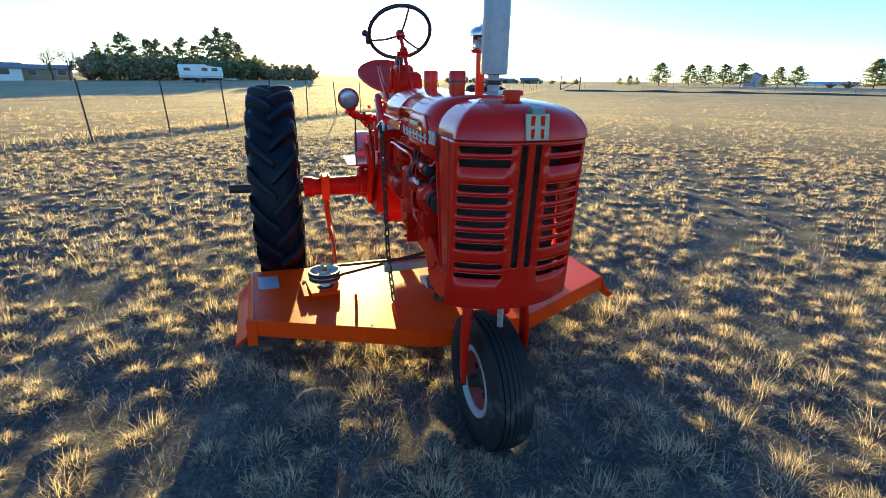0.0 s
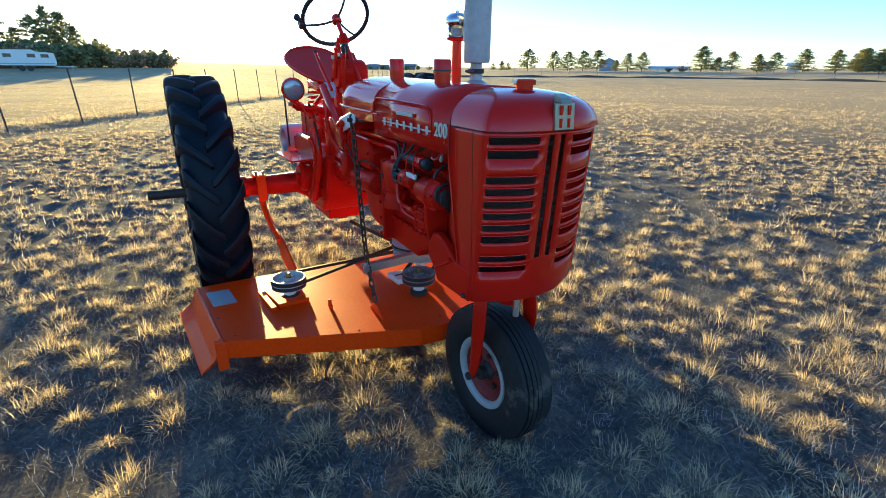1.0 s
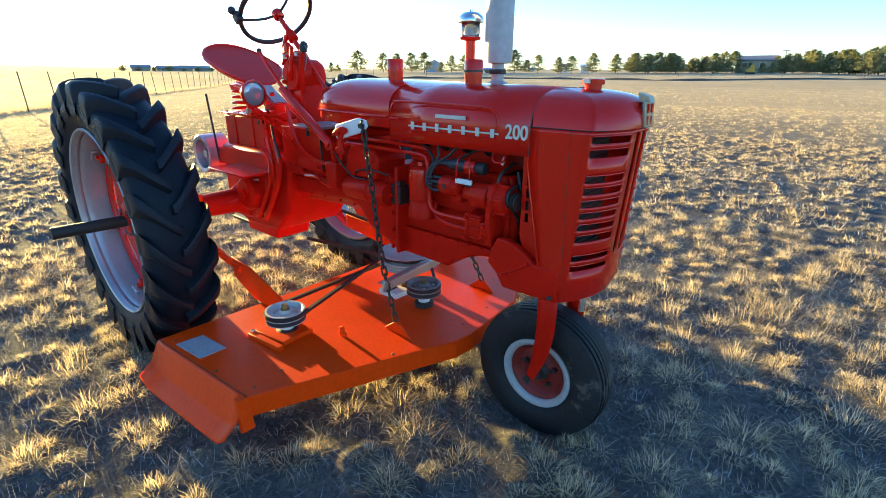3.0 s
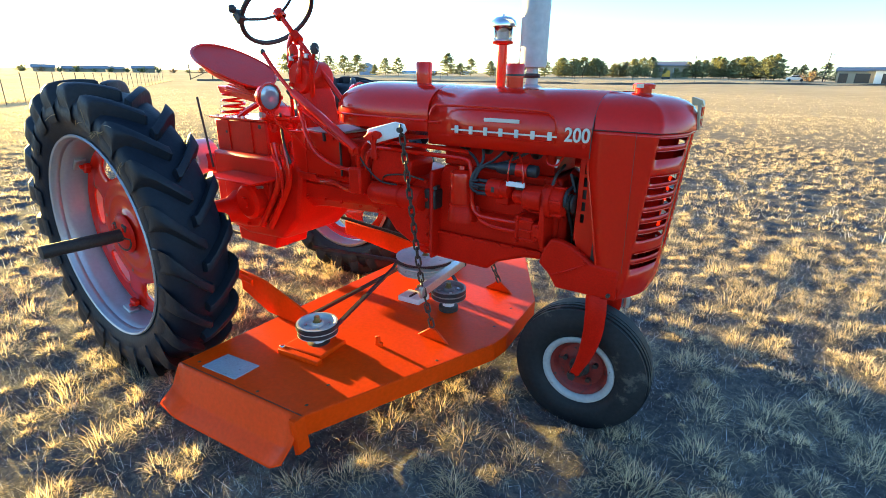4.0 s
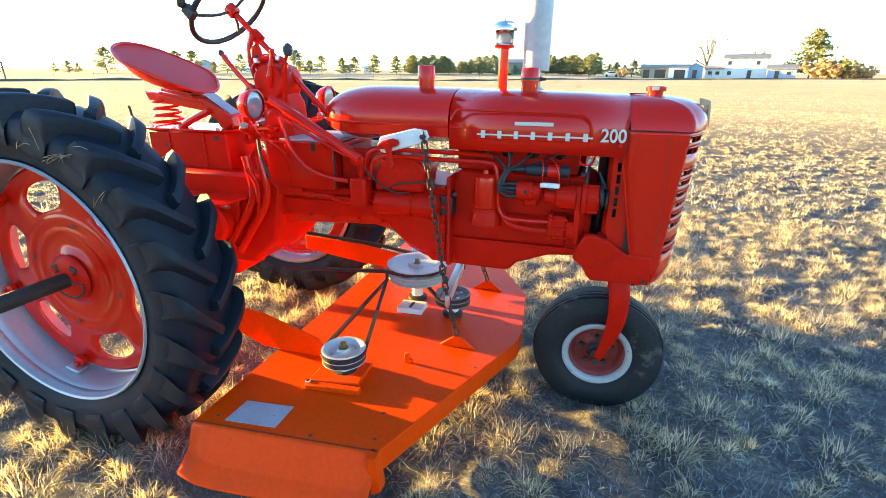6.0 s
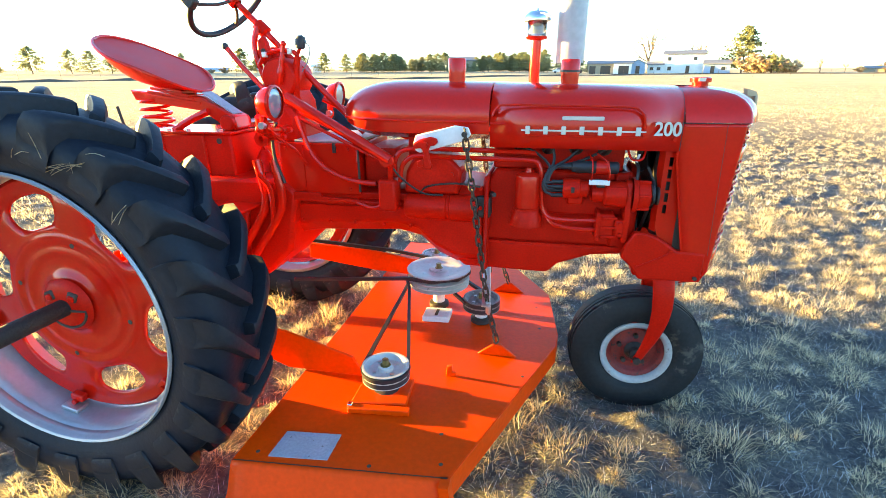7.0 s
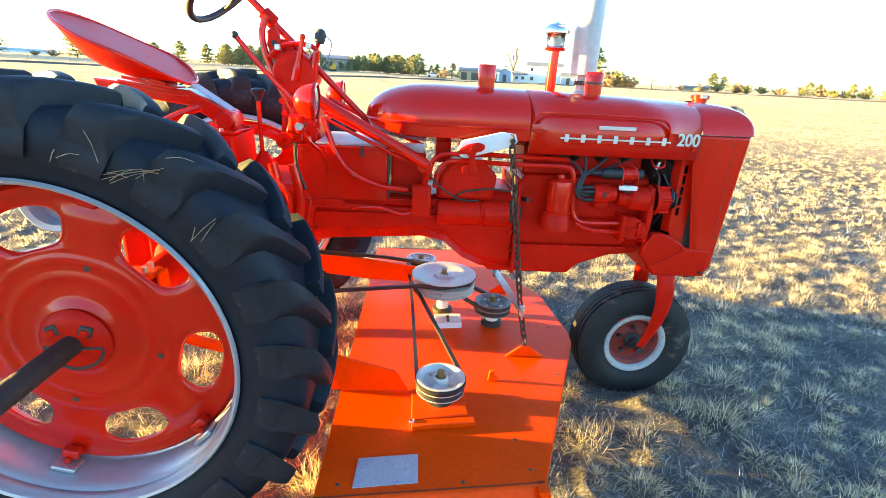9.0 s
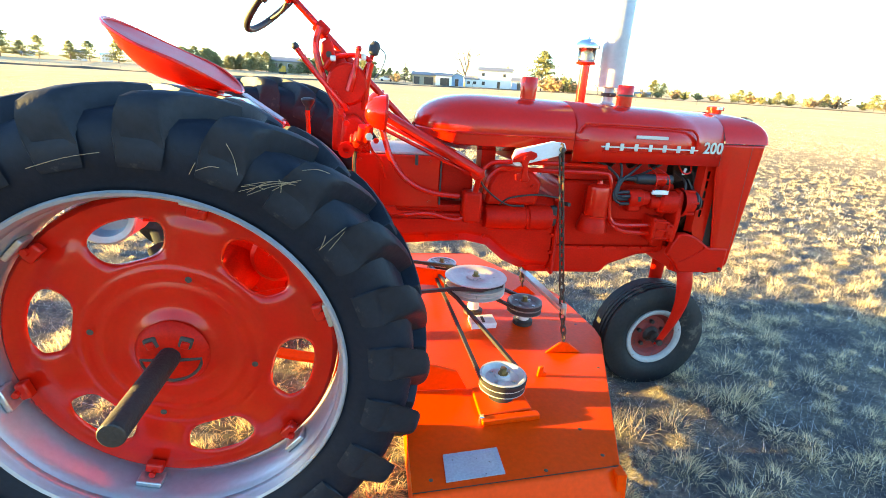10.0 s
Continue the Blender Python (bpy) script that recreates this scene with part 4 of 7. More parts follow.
    part("starter_cable", Geo().tube([(1.10, -0.20, 0.95), (1.14, -0.22, 0.985), (1.25, -0.22, 1.0), (1.35, -0.22, 0.99)], 0.004, 6), IRON, tractor)
    part("drain_tap", Geo().rod((1.385, -0.16, 0.955), (1.405, -0.215, 0.96), 0.009, n=10), IRON, tractor, "small bare metal tap")
    part("breather_box", Geo().box((1.36, -0.16, 0.90), (0.06, 0.07, 0.09)), IRON, tractor, bevel=0.01)


def build_frame():
    # clutch housing and torque tube
    def ring(x, w, zb, zt):
        return [(x, -w * 0.6, zb), (x, -w, zb + 0.06), (x, -w, zt - 0.05), (x, -w * 0.75, zt), (x, w * 0.75, zt), (x, w, zt - 0.05), (x, w, zb + 0.06), (x, w * 0.6, zb)]
    g = Geo().loft([ring(0.42, 0.17, 0.70, 0.98), ring(0.60, 0.165, 0.735, 0.96), ring(0.98, 0.165, 0.755, 0.94), ring(1.08, 0.17, 0.735, 0.96), ring(1.16, 0.19, 0.67, 1.00), ring(1.24, 0.195, 0.635, 0.985), ring(1.36, 0.19, 0.625, 0.975)])
    tube = part("clutch_housing", g, RED_CAST, tractor, "red cast clutch housing", bevel=0.01)
    part("housing_rib", Geo().box((0.86, -0.17, 0.868), (0.86, 0.014, 0.014)), RED_CAST, tube)
    part("mating_flange", Geo().box((1.372, 0, 0.83), (0.02, 0.405, 0.40)), RED_CAST, tube, bevel=0.02)
    for z in (0.66, 0.74, 0.82, 0.90, 0.98):
        bolt(tube, (1.35, -0.198, z), (0, -1, 0), 0.008, 0.012, RED_CAST)
    # transmission case
    g = Geo().prism([(-0.22, 0.56), (0.04, 0.505), (0.36, 0.525), (0.50, 0.66), (0.56, 0.93), (0.50, 0.985), (-0.22, 0.985)], 1, -0.215, 0.215)
    case = part("transmission_case", g, RED_CAST, tractor, "red cast transmission case", bevel=0.02)
    part("case_cover", Geo().prism([(-0.10, 0.60), (0.10, 0.56), (0.30, 0.60), (0.33, 0.86), (-0.10, 0.86)], 1, -0.24, -0.21), RED_CAST, case, bevel=0.012)
    for x, z in ((-0.08, 0.62), (0.10, 0.585), (0.28, 0.62), (0.31, 0.84), (0.10, 0.84), (-0.08, 0.84)):
        bolt(case, (x, -0.24, z), (0, -1, 0), 0.010, 0.010, RED_CAST)
    drum = part("brake_drum", Geo().lathe((0.20, -0.24, 0.74), (0, -1, 0), [(0, 0.10), (0.06, 0.098), (0.075, 0.08), (0.075, 0.03), (0.09, 0.03), (0.09, 1e-4)], 28), RED_CAST, tractor, "red brake drum")
    part("band_bolt", Geo().rod((0.12, -0.27, 0.80), (0.30, -0.27, 0.83), 0.008, n=8), STEEL, drum)
    # curved platform supports
    for dx in (0.0, 0.076):
        part("foot_brace", Geo().tube([(0.235 + dx, -0.25, 0.60), (0.275 + dx, -0.25, 0.655), (0.368 + dx, -0.25, 0.78), (0.418 + dx, -0.25, 0.86), (0.433 + dx, -0.25, 0.93), (0.425 + dx, -0.25, 1.0), (0.41 + dx, -0.248, 1.075)], 0.019, 10), RED, tractor, "curved red platform brace")
    for x, z, r in ((0.265, 0.685, 0.028), (0.079, 0.70, 0.020), (0.184, 0.775, 0.012)):
        part("casting_bore", Geo().lathe((x, -0.242, z), (0, -1, 0), [(0, 1e-4), (0.001, r * 0.8), (0.010, r), (0.011, r * 1.35), (0, r * 1.5)], 18), IRON, tractor)
    part("footrest", Geo().box((0.18, -0.30, 0.875), (0.42, 0.20, 0.012)), RED, tractor, "flat red foot plate", bevel=0.003)
    part("rear_box", Geo().prism([(-0.24, 0.93), (0.24, 0.93), (0.245, 1.0), (0.24, 1.165), (-0.24, 1.165)], 1, -0.16, 0.10), RED_CAST, tractor, "red cast hydraulic box under the seat", bevel=0.012)
    # dark discs on the surface paint the shade inside the box's holes
    part("box_hole", Geo().rod((0.184, -0.1612, 1.134), (0.184, -0.155, 1.134), 0.013, n=14), DARK, tractor)
    part("box_hole", Geo().rod((-0.13, -0.1612, 1.09), (-0.13, -0.155, 1.09), 0.009, n=14), DARK, tractor)
    part("box_rib", Geo().box((0.11, -0.163, 1.05), (0.012, 0.008, 0.22)), RED_CAST, tractor, bevel=0.003)
    part("box_rib", Geo().box((-0.10, -0.163, 1.05), (0.010, 0.008, 0.22)), RED_CAST, tractor, bevel=0.003)
    part("box_top_plate", Geo().box((0.0, -0.03, 1.170), (0.52, 0.30, 0.010)), RED, tractor, "flat red top plate of the hydraulic box", bevel=0.002)
    for x in (-0.20, -0.06, 0.04, 0.20):
        bolt(tractor, (x, -0.16, 1.175), (0, 0, 1), 0.009, 0.010, STEEL, "cover_bolt")
    part("gear_cover", Geo().prism([(0.245, 0.90), (0.43, 0.90), (0.42, 0.945), (0.25, 0.955)], 1, -0.20, 0.12), RED_CAST, tractor, bevel=0.012)
    part("drawbar_support", Geo().prism([(-0.20, 0.40), (0.16, 0.40), (0.20, 0.52), (-0.22, 0.57)], 1, -0.12, 0.12), RED_CAST, tractor, bevel=0.012)
    part("drawbar", Geo().box((-0.25, 0, 0.388), (0.70, 0.07, 0.024)), IRON, tractor, "dark flat drawbar", bevel=0.004)
    # battery and tool box
    box = part("battery_box", Geo().box((0.665, 0, 1.035), (0.355, 0.40, 0.215)), RED, tractor, "red sheet metal battery box", bevel=0.008)
    part("box_lid", Geo().box((0.70, 0, 1.148), (0.28, 0.38, 0.010)), PLATE, box, "bare grey lid", bevel=0.003)
    part("box_latch", Geo().box((0.742, -0.205, 1.125), (0.012, 0.012, 0.04)), IRON, box)
    part("box_gap", Geo().box((0.843, -0.201, 1.04), (0.006, 0.01, 0.19)), DARK, box)
    part("box_flange", Geo().box((0.60, -0.2025, 1.035), (0.004, 0.006, 0.20)), RED, box, bevel=0.001)
    part("box_skirt", Geo().prism([(0.505, 0.925), (0.50, 0.955), (0.53, 0.955), (0.535, 0.935), (0.66, 0.935), (0.67, 0.918), (0.83, 0.915), (0.835, 0.898), (0.54, 0.898), (0.52, 0.905)], 1, -0.212, -0.195), RED_CAST, box, bevel=0.003)
    part("box_edge", Geo().box((0.665, -0.203, 1.138), (0.355, 0.006, 0.008)), RED, box, bevel=0.001)
    part("rear_panel", Geo().box((0.92, 0, 1.04), (0.14, 0.30, 0.16)), RED_CAST, tractor, bevel=0.01)
    part("hose_rod", Geo().tube([(0.60, -0.22, 1.25), (0.64, -0.225, 1.13), (0.70, -0.225, 1.05), (0.80, -0.22, 1.0), (0.92, -0.22, 0.985)], 0.011, 8), RED, tractor)
    v = part("valve_body", Geo().box((0.975, -0.215, 0.945), (0.075, 0.085, 0.13)), RED_CAST, tractor, "red hydraulic valve", bevel=0.012)
    part("valve_stem", Geo().rod((0.985, -0.23, 1.0), (0.995, -0.245, 1.085), 0.012, n=10), RED_CAST, v)
    part("valve_pipe", Geo().tube([(0.94, -0.235, 0.90), (0.90, -0.235, 0.89), (0.80, -0.22, 0.91), (0.70, -0.21, 0.90)], 0.009, 8), RED, v)
    part("choke_cable", Geo().tube([(0.98, -0.24, 1.09), (1.03, -0.235, 1.02), (1.12, -0.235, 0.96), (1.20, -0.22, 0.95)], 0.004, 6), IRON, tractor)
    part("tank_bracket", Geo().box((1.06, -0.05, 1.13), (0.06, 0.10, 0.10)), RED_CAST, tractor)
    # rear axle and side brackets
    for s in (-1, 1):
        axle = part("axle_housing", Geo().lathe((0.02, s * 0.20, 0.666), (0, s, 0), [(0, 0.13), (0.05, 0.10), (0.10, 0.072), (0.42, 0.062), (0.44, 0.075), (0.50, 0.075), (0.50, 1e-4)], 28), RED_CAST, tractor, "red rear axle housing")
        part("axle_shaft", Geo().rod((0.02, s * 0.69, 0.666), (0.02, s * (1.21 if s < 0 else 1.05), 0.672), 0.030, n=16), IRON, axle, "black protruding axle shaft", bevel=0.003)
    # front bolster
    for s in (-1, 1):
        plate = Geo().prism([(1.90, 0.74), (1.913, 0.79), (1.94, 0.842), (1.98, 0.842), (2.02, 0.829), (2.06, 0.806), (2.10, 0.778), (2.2, 0.774), (2.198, 0.656), (1.975, 0.653), (1.945, 0.70)], 1, s * 0.20, s * 0.2355)
        side = part("bolster_plate", plate, RED_CAST, tractor, "red front bolster side plate", bevel=0.008)
        part("bolster_rib", Geo().tube([(1.96, s * 0.237, 0.705), (2.02, s * 0.238, 0.735), (2.085, s * 0.237, 0.775)], 0.004, 6), RED_CAST, side)
        bolt(tractor, (2.175, s * 0.2355, 0.675), (0, s, 0), 0.008, 0.012, IRON)
        bolt(tractor, (2.075, s * 0.2355, 0.778), (0, s, 0), 0.007, 0.008, RED_CAST)
    part("bolster", Geo().prism([(1.96, 0.652), (2.19, 0.652), (2.17, 0.72), (1.93, 0.76)], 1, -0.20, 0.20), RED_CAST, tractor, "red cast front bolster", bevel=0.01)
    part("bolster_nut", Geo().rod((2.20, -0.02, 0.55), (2.20, -0.02, 0.625), 0.012, n=8), STEEL, tractor)


build_engine()
build_frame()


# seat
seat_rings = []
for i in range(9):
    q = i / 8
    r = 0.02 + 0.98 * q
    ring = []
    for j in range(36):
        a = 2 * math.pi * j / 36
        lx, ly = 0.252 * r * math.cos(a), 0.222 * r * math.sin(a)
        rise_back = 0.10 * max(0, -math.cos(a)) ** 1.5 * q ** 3
        ring.append((lx, ly, 0.10 * q ** 2.2 - 0.055 * max(0, math.cos(a)) ** 2 * q ** 3 + rise_back * 0.4))
    seat_rings.append(ring)
tilt = pose(-0.205, -0.02, 1.368, 0, 17, 0)
g = Geo().loft(seat_rings)
g.v = [tuple(tilt @ Vector(p)) for p in g.v]
seat = part("seat_pan", g, RED_CAST, tractor, "red pressed steel pan seat", solid=0.006)
rim = [tuple(tilt @ Vector(p)) for p in seat_rings[-1]]
part("seat_rim", Geo().tube(rim + rim[:1], 0.007, 8, 0), RED, seat)
bar = part("seat_bar", Geo().prism([(-0.30, 1.345), (-0.28, 1.30), (0.06, 1.255), (0.20, 1.16), (0.225, 1.18), (0.215, 1.235), (0.06, 1.315)], 1, -0.075, 0.035), RED, tractor, "red seat support bar", bevel=0.006)
part("bar_sheet", Geo().box((0.13, -0.02, 1.288), (0.17, 0.07, 0.006), pose(0, 0, 0, 0, 33, 0)), PLATE, bar)
for i in range(4):
    part("leaf_plate", Geo().prism([(-0.22 + 0.015 * i, 1.318 + 0.0145 * i), (0.06 - 0.03 * i, 1.282 + 0.0155 * i), (0.06 - 0.03 * i, 1.294 + 0.0155 * i), (-0.22 + 0.015 * i, 1.330 + 0.0145 * i)], 1, -0.082 + 0.003 * i, 0.042 - 0.003 * i), RED, bar, bevel=0.002)
coil = [(-0.22 + (0.074 - 0.0003 * i) * math.cos(i * 0.42), -0.03 + (0.074 - 0.0003 * i) * math.sin(i * 0.42), 1.168 + 0.0023 * i) for i in range(66)]
part("seat_spring", Geo().tube(coil, 0.007, 6, 0), RED, tractor, "red coil seat spring")
part("seat_brace", Geo().tube([(-0.08, -0.10, 1.17), (0.0, -0.09, 1.215), (0.10, -0.085, 1.255)], 0.016, 8), RED, tractor)
part("seat_pivot", Geo().rod((0.185, -0.095, 1.205), (0.185, 0.055, 1.205), 0.034, n=20), RED_CAST, tractor, bevel=0.006)


# steering
def ring_pts(c, axis, r, n=40):
    q = Vector((0, 0, 1)).rotation_difference(Vector(axis).normalized()).to_matrix()
    return [Vector(c) + q @ Vector((r * math.cos(2 * math.pi * i / n), r * math.sin(2 * math.pi * i / n), 0)) for i in range(n + 1)]


SW, SWN = Vector((0.25, 0.0, 1.705)), Vector((-0.72, 0, 0.70)).normalized()
wheel = part("steering_wheel", Geo().tube(ring_pts(SW + SWN * 0.025, SWN, 0.205), 0.0125, 10, 0), BLACK, tractor, "black three-spoked steering wheel")
part("wheel_hub", Geo().lathe(SW - SWN * 0.02, SWN, [(0, 0.02), (0.01, 0.03), (0.045, 0.028), (0.055, 0.015), (0.056, 1e-4)], 20), RED, wheel)
q = Vector((0, 0, 1)).rotation_difference(SWN).to_matrix()
for a in (250, 10, 130):
    e = q @ Vector((0.205 * math.cos(radians(a)), 0.205 * math.sin(radians(a)), 0.025))
    part("spoke", Geo().tube([SW + e * 0.1, SW + e * 0.5 - SWN * 0.012, SW + e], 0.0065, 8), IRON, wheel)
knob_at = Vector((0.185, -0.205, 1.683))
part("spinner_clamp", Geo().box(knob_at, (0.045, 0.035, 0.06), pose(0, 0, 0, 0, -45, 0)), IRON, wheel, bevel=0.006)
part("spinner_knob", Geo().ball(knob_at + Vector((-0.02, -0.02, 0.035)), 0.021), BLACK, wheel)
column = part("steering_shaft", Geo().rod(SW, (0.80, 0.0, 1.165), 0.013, n=12), RED, tractor, "red steering shaft")
part("shaft_collar", Geo().lathe((0.345, 0, 1.612), (0.71, 0, -0.70), [(0, 0.014), (0, 0.026), (0.05, 0.028), (0.055, 0.014)], 16), RED_CAST, column)
post = part("steering_post", Geo().loft([[(x, y, z) for y in (-w, w) for x in ((x0, x1) if y < 0 else (x1, x0))] for x0, x1, w, z in ((0.40, 0.56, 0.09, 1.13), (0.41, 0.55, 0.08, 1.30), (0.40, 0.49, 0.06, 1.42), (0.385, 0.44, 0.04, 1.52))]), RED_CAST, tractor, "red steering post casting", bevel=0.02)
part("post_drum", Geo().lathe((0.467, -0.10, 1.395), (0, 1, 0), [(0, 1e-4), (0, 0.070), (0.004, 0.075), (0.02, 0.082), (0.16, 0.082), (0.18, 0.07), (0.18, 1e-4)], 28), RED_CAST, post)
part("quadrant", Geo().tube([(0.378, -0.08, 1.448), (0.397, -0.08, 1.473), (0.42, -0.08, 1.491), (0.472, -0.08, 1.502), (0.516, -0.08, 1.502), (0.542, -0.08, 1.495), (0.560, -0.08, 1.480)], 0.0095, 8), RED, post, "red throttle quadrant")
for x, y, z in ((0.414, -0.09, 1.487), (0.530, -0.09, 1.498)):
    part("quadrant_stop", Geo().box((x, y, z), (0.02, 0.02, 0.022)), STEEL, post, bevel=0.003)
part("support_arm", Geo().tube([(0.530, -0.07, 1.30), (0.545, -0.08, 1.42), (0.558, -0.08, 1.48)], 0.014, 8), RED, post)
part("post_neck", Geo().prism([(0.367, 1.543), (0.364, 1.494), (0.385, 1.445), (0.41, 1.40), (0.445, 1.41), (0.425, 1.445), (0.419, 1.492), (0.412, 1.538), (0.397, 1.565)], 1, -0.065, -0.035), RED_CAST, post, bevel=0.008)
part("neck_hole", Geo().rod((0.395, -0.068, 1.502), (0.395, -0.05, 1.502), 0.011, n=14), DARK, post)
part("speed_lever", Geo().tube([(0.474, -0.108, 1.37), (0.495, -0.108, 1.449), (0.511, -0.104, 1.522)], [0.016, 0.012, 0.009], 8), RED, post)
part("lever_ball", Geo().ball((0.512, -0.104, 1.527), 0.012), RED, post)
part("throttle_lever", Geo().tube([(0.285, -0.16, 1.515), (0.36, -0.15, 1.42), (0.47, -0.13, 1.30)], 0.010, 8, 4), RED, tractor, "red throttle lever")
part("lever_tip", Geo().ball((0.283, -0.16, 1.518), 0.014), BLACK, tractor)
part("column_brace", Geo().tube([(0.36, -0.03, 1.60), (0.345, -0.045, 1.52), (0.38, -0.06, 1.40), (0.47, -0.10, 1.24)], 0.013, 8), RED, tractor)
sw2 = part("light_switch", Geo().lathe((0.565, -0.07, 1.508), (0.25, 0, 1), [(0, 0.012), (0.006, 0.02), (0.035, 0.022), (0.05, 0.014), (0.055, 1e-4)], 14), BLACK, tractor, "black switch knob on a stalk")
part("switch_stalk", Geo().tube([(0.53, -0.065, 1.44), (0.55, -0.07, 1.48), (0.567, -0.07, 1.515)], 0.008, 8), RED, sw2)
part("switch_wire", Geo().tube([(0.59, -0.075, 1.54), (0.615, -0.08, 1.51), (0.60, -0.08, 1.46), (0.57, -0.075, 1.42)], 0.0025, 6), WIRE, sw2)
shift = part("gear_lever", Geo().tube([(0.31, -0.02, 0.98), (0.305, -0.02, 1.10), (0.302, -0.018, 1.30)], 0.009, 8), RED, tractor, "red gear lever with a black knob")
part("gear_knob", Geo().lathe((0.305, -0.018, 1.284), (0, 0, 1), [(0, 1e-4), (0, 0.011), (0.012, 0.013), (0.030, 0.024), (0.040, 0.028), (0.047, 0.025), (0.050, 0.014), (0.051, 1e-4)], 20), BLACK, shift)
part("gear_boot", Geo().lathe((0.31, -0.02, 0.98), (0, 0, 1), [(0, 0.06), (0.05, 0.045), (0.10, 0.018)], 18), RED_CAST, shift)
# long control rods down to the lift valve
for a, b, r in (((0.555, -0.21, 1.325), (0.995, -0.25, 1.09), 0.021), ((0.60, -0.215, 1.245), (0.93, -0.235, 1.095), 0.007), ((0.60, -0.19, 1.265), (0.95, -0.215, 1.10), 0.006), ((0.56, 0.12, 1.30), (0.98, 0.22, 1.10), 0.012)):
    part("control_rod", Geo().rod(a, b, r, n=10), RED, tractor, "long red control rod")
part("rod_clevis", Geo().prism([(0.95, 1.11), (1.01, 1.105), (1.015, 1.075), (0.975, 1.06), (0.955, 1.075)], 1, -0.262, -0.238), RED, tractor, bevel=0.004)


def build_lamp(y, tilt_deg):
    c = Vector((0.616, y, 1.316))
    lamp = part("headlamp", Geo().lathe(c + Vector((-0.095, 0, 0.0)), (1, 0.02, -0.06), [(0.02, 1e-4), (0.02, 0.020), (0.028, 0.034), (0.046, 0.050), (0.072, 0.058), (0.086, 0.060)], 32), RED, tractor, "round red headlamp")
    part("lens", Geo().lathe(c + Vector((-0.010, 0.001, -0.004)), (1, 0.02, -0.06), [(0, 0.056), (0.006, 0.045), (0.009, 0.025), (0.010, 1e-4)], 32), LENS, lamp, "clear ribbed lamp lens")
    part("lamp_ring", Geo().lathe(c + Vector((-0.012, 0.001, -0.004)), (1, 0.02, -0.06), [(0, 0.056), (0, 0.064), (0.010, 0.063), (0.012, 0.055)], 32), RED, lamp)
    s = 1 if y > -0.1 else -1
    part("lamp_arm", Geo().tube([c + Vector((-0.06, 0, -0.05)), c + Vector((-0.07, 0.02, -0.10)), (0.52, y * 0.6, 1.20), (0.50, y * 0.35 - 0.03, 1.17)], 0.014, 8), RED, lamp)
    bolt(lamp, c + Vector((-0.062, 0, -0.085)), (0, -1, 0), 0.014, 0.02, STEEL)


build_lamp(-0.395, 0)
build_lamp(0.20, 0)
part("dash_casting", Geo().prism([(0.43, 1.13), (0.55, 1.13), (0.54, 1.24), (0.50, 1.29), (0.45, 1.27)], 1, -0.12, 0.10), RED_CAST, tractor, bevel=0.02)
part("lamp_cable", Geo().tube([(0.54, -0.36, 1.25), (0.56, -0.32, 1.18), (0.60, -0.26, 1.12), (0.62, -0.21, 1.05)], 0.006, 6), RED, tractor)
# lift rockshaft arm with the white lever plate
arm = part("lift_lever", Geo().prism([(1.105, 1.165), (1.115, 1.195), (1.262, 1.232), (1.312, 1.226), (1.322, 1.200), (1.30, 1.178), (1.13, 1.130), (1.112, 1.138)], 1, -0.305, -0.293), WHITE, tractor, "worn white lift lever plate", bevel=0.004)
part("lever_rocker", Geo().prism([(1.104, 1.146), (1.108, 1.166), (1.135, 1.182), (1.175, 1.192), (1.198, 1.186), (1.202, 1.172), (1.188, 1.160), (1.172, 1.158), (1.166, 1.140), (1.172, 1.100), (1.180, 1.085), (1.175, 1.070), (1.145, 1.072), (1.142, 1.095), (1.148, 1.130), (1.138, 1.150)], 1, -0.322, -0.306), RED_CAST, arm, bevel=0.005)
part("rocker_foot", Geo().prism([(1.120, 1.100), (1.145, 1.108), (1.150, 1.085), (1.125, 1.076)], 1, -0.320, -0.306), RED_CAST, arm, bevel=0.004)
bolt(arm, (1.155, -0.322, 1.165), (0, -1, 0), 0.010, 0.008, RED_CAST)
part("rocker_shaft", Geo().rod((1.15, -0.31, 1.16), (1.15, 0.1, 1.14), 0.02, n=14), RED_CAST, arm)
part("shackle_pin", Geo().rod((1.300, -0.325, 1.203), (1.300, -0.28, 1.203), 0.010, n=10), IRON, arm)


# ---- wheels ----
def tyre_geo(R, half, bead):
    """Carcass profile in rows of (side, radius)."""
    prof = [(-half * 0.62, bead), (-half * 0.80, bead + 0.02), (-half * 0.97, bead + (R - bead) * 0.42), (-half, bead + (R - bead) * 0.6), (-half * 0.95, bead + (R - bead) * 0.80), (-half * 0.80, R - 0.012), (-half * 0.45, R - 0.002), (0, R), (half * 0.45, R - 0.002), (half * 0.80, R - 0.012), (half * 0.95, bead + (R - bead) * 0.80), (half, bead + (R - bead) * 0.6), (half * 0.97, bead + (R - bead) * 0.42), (half * 0.80, bead + 0.02), (half * 0.62, bead)]
    return Geo().lathe((0, 0, 0), (0, 1, 0), prof, 72)


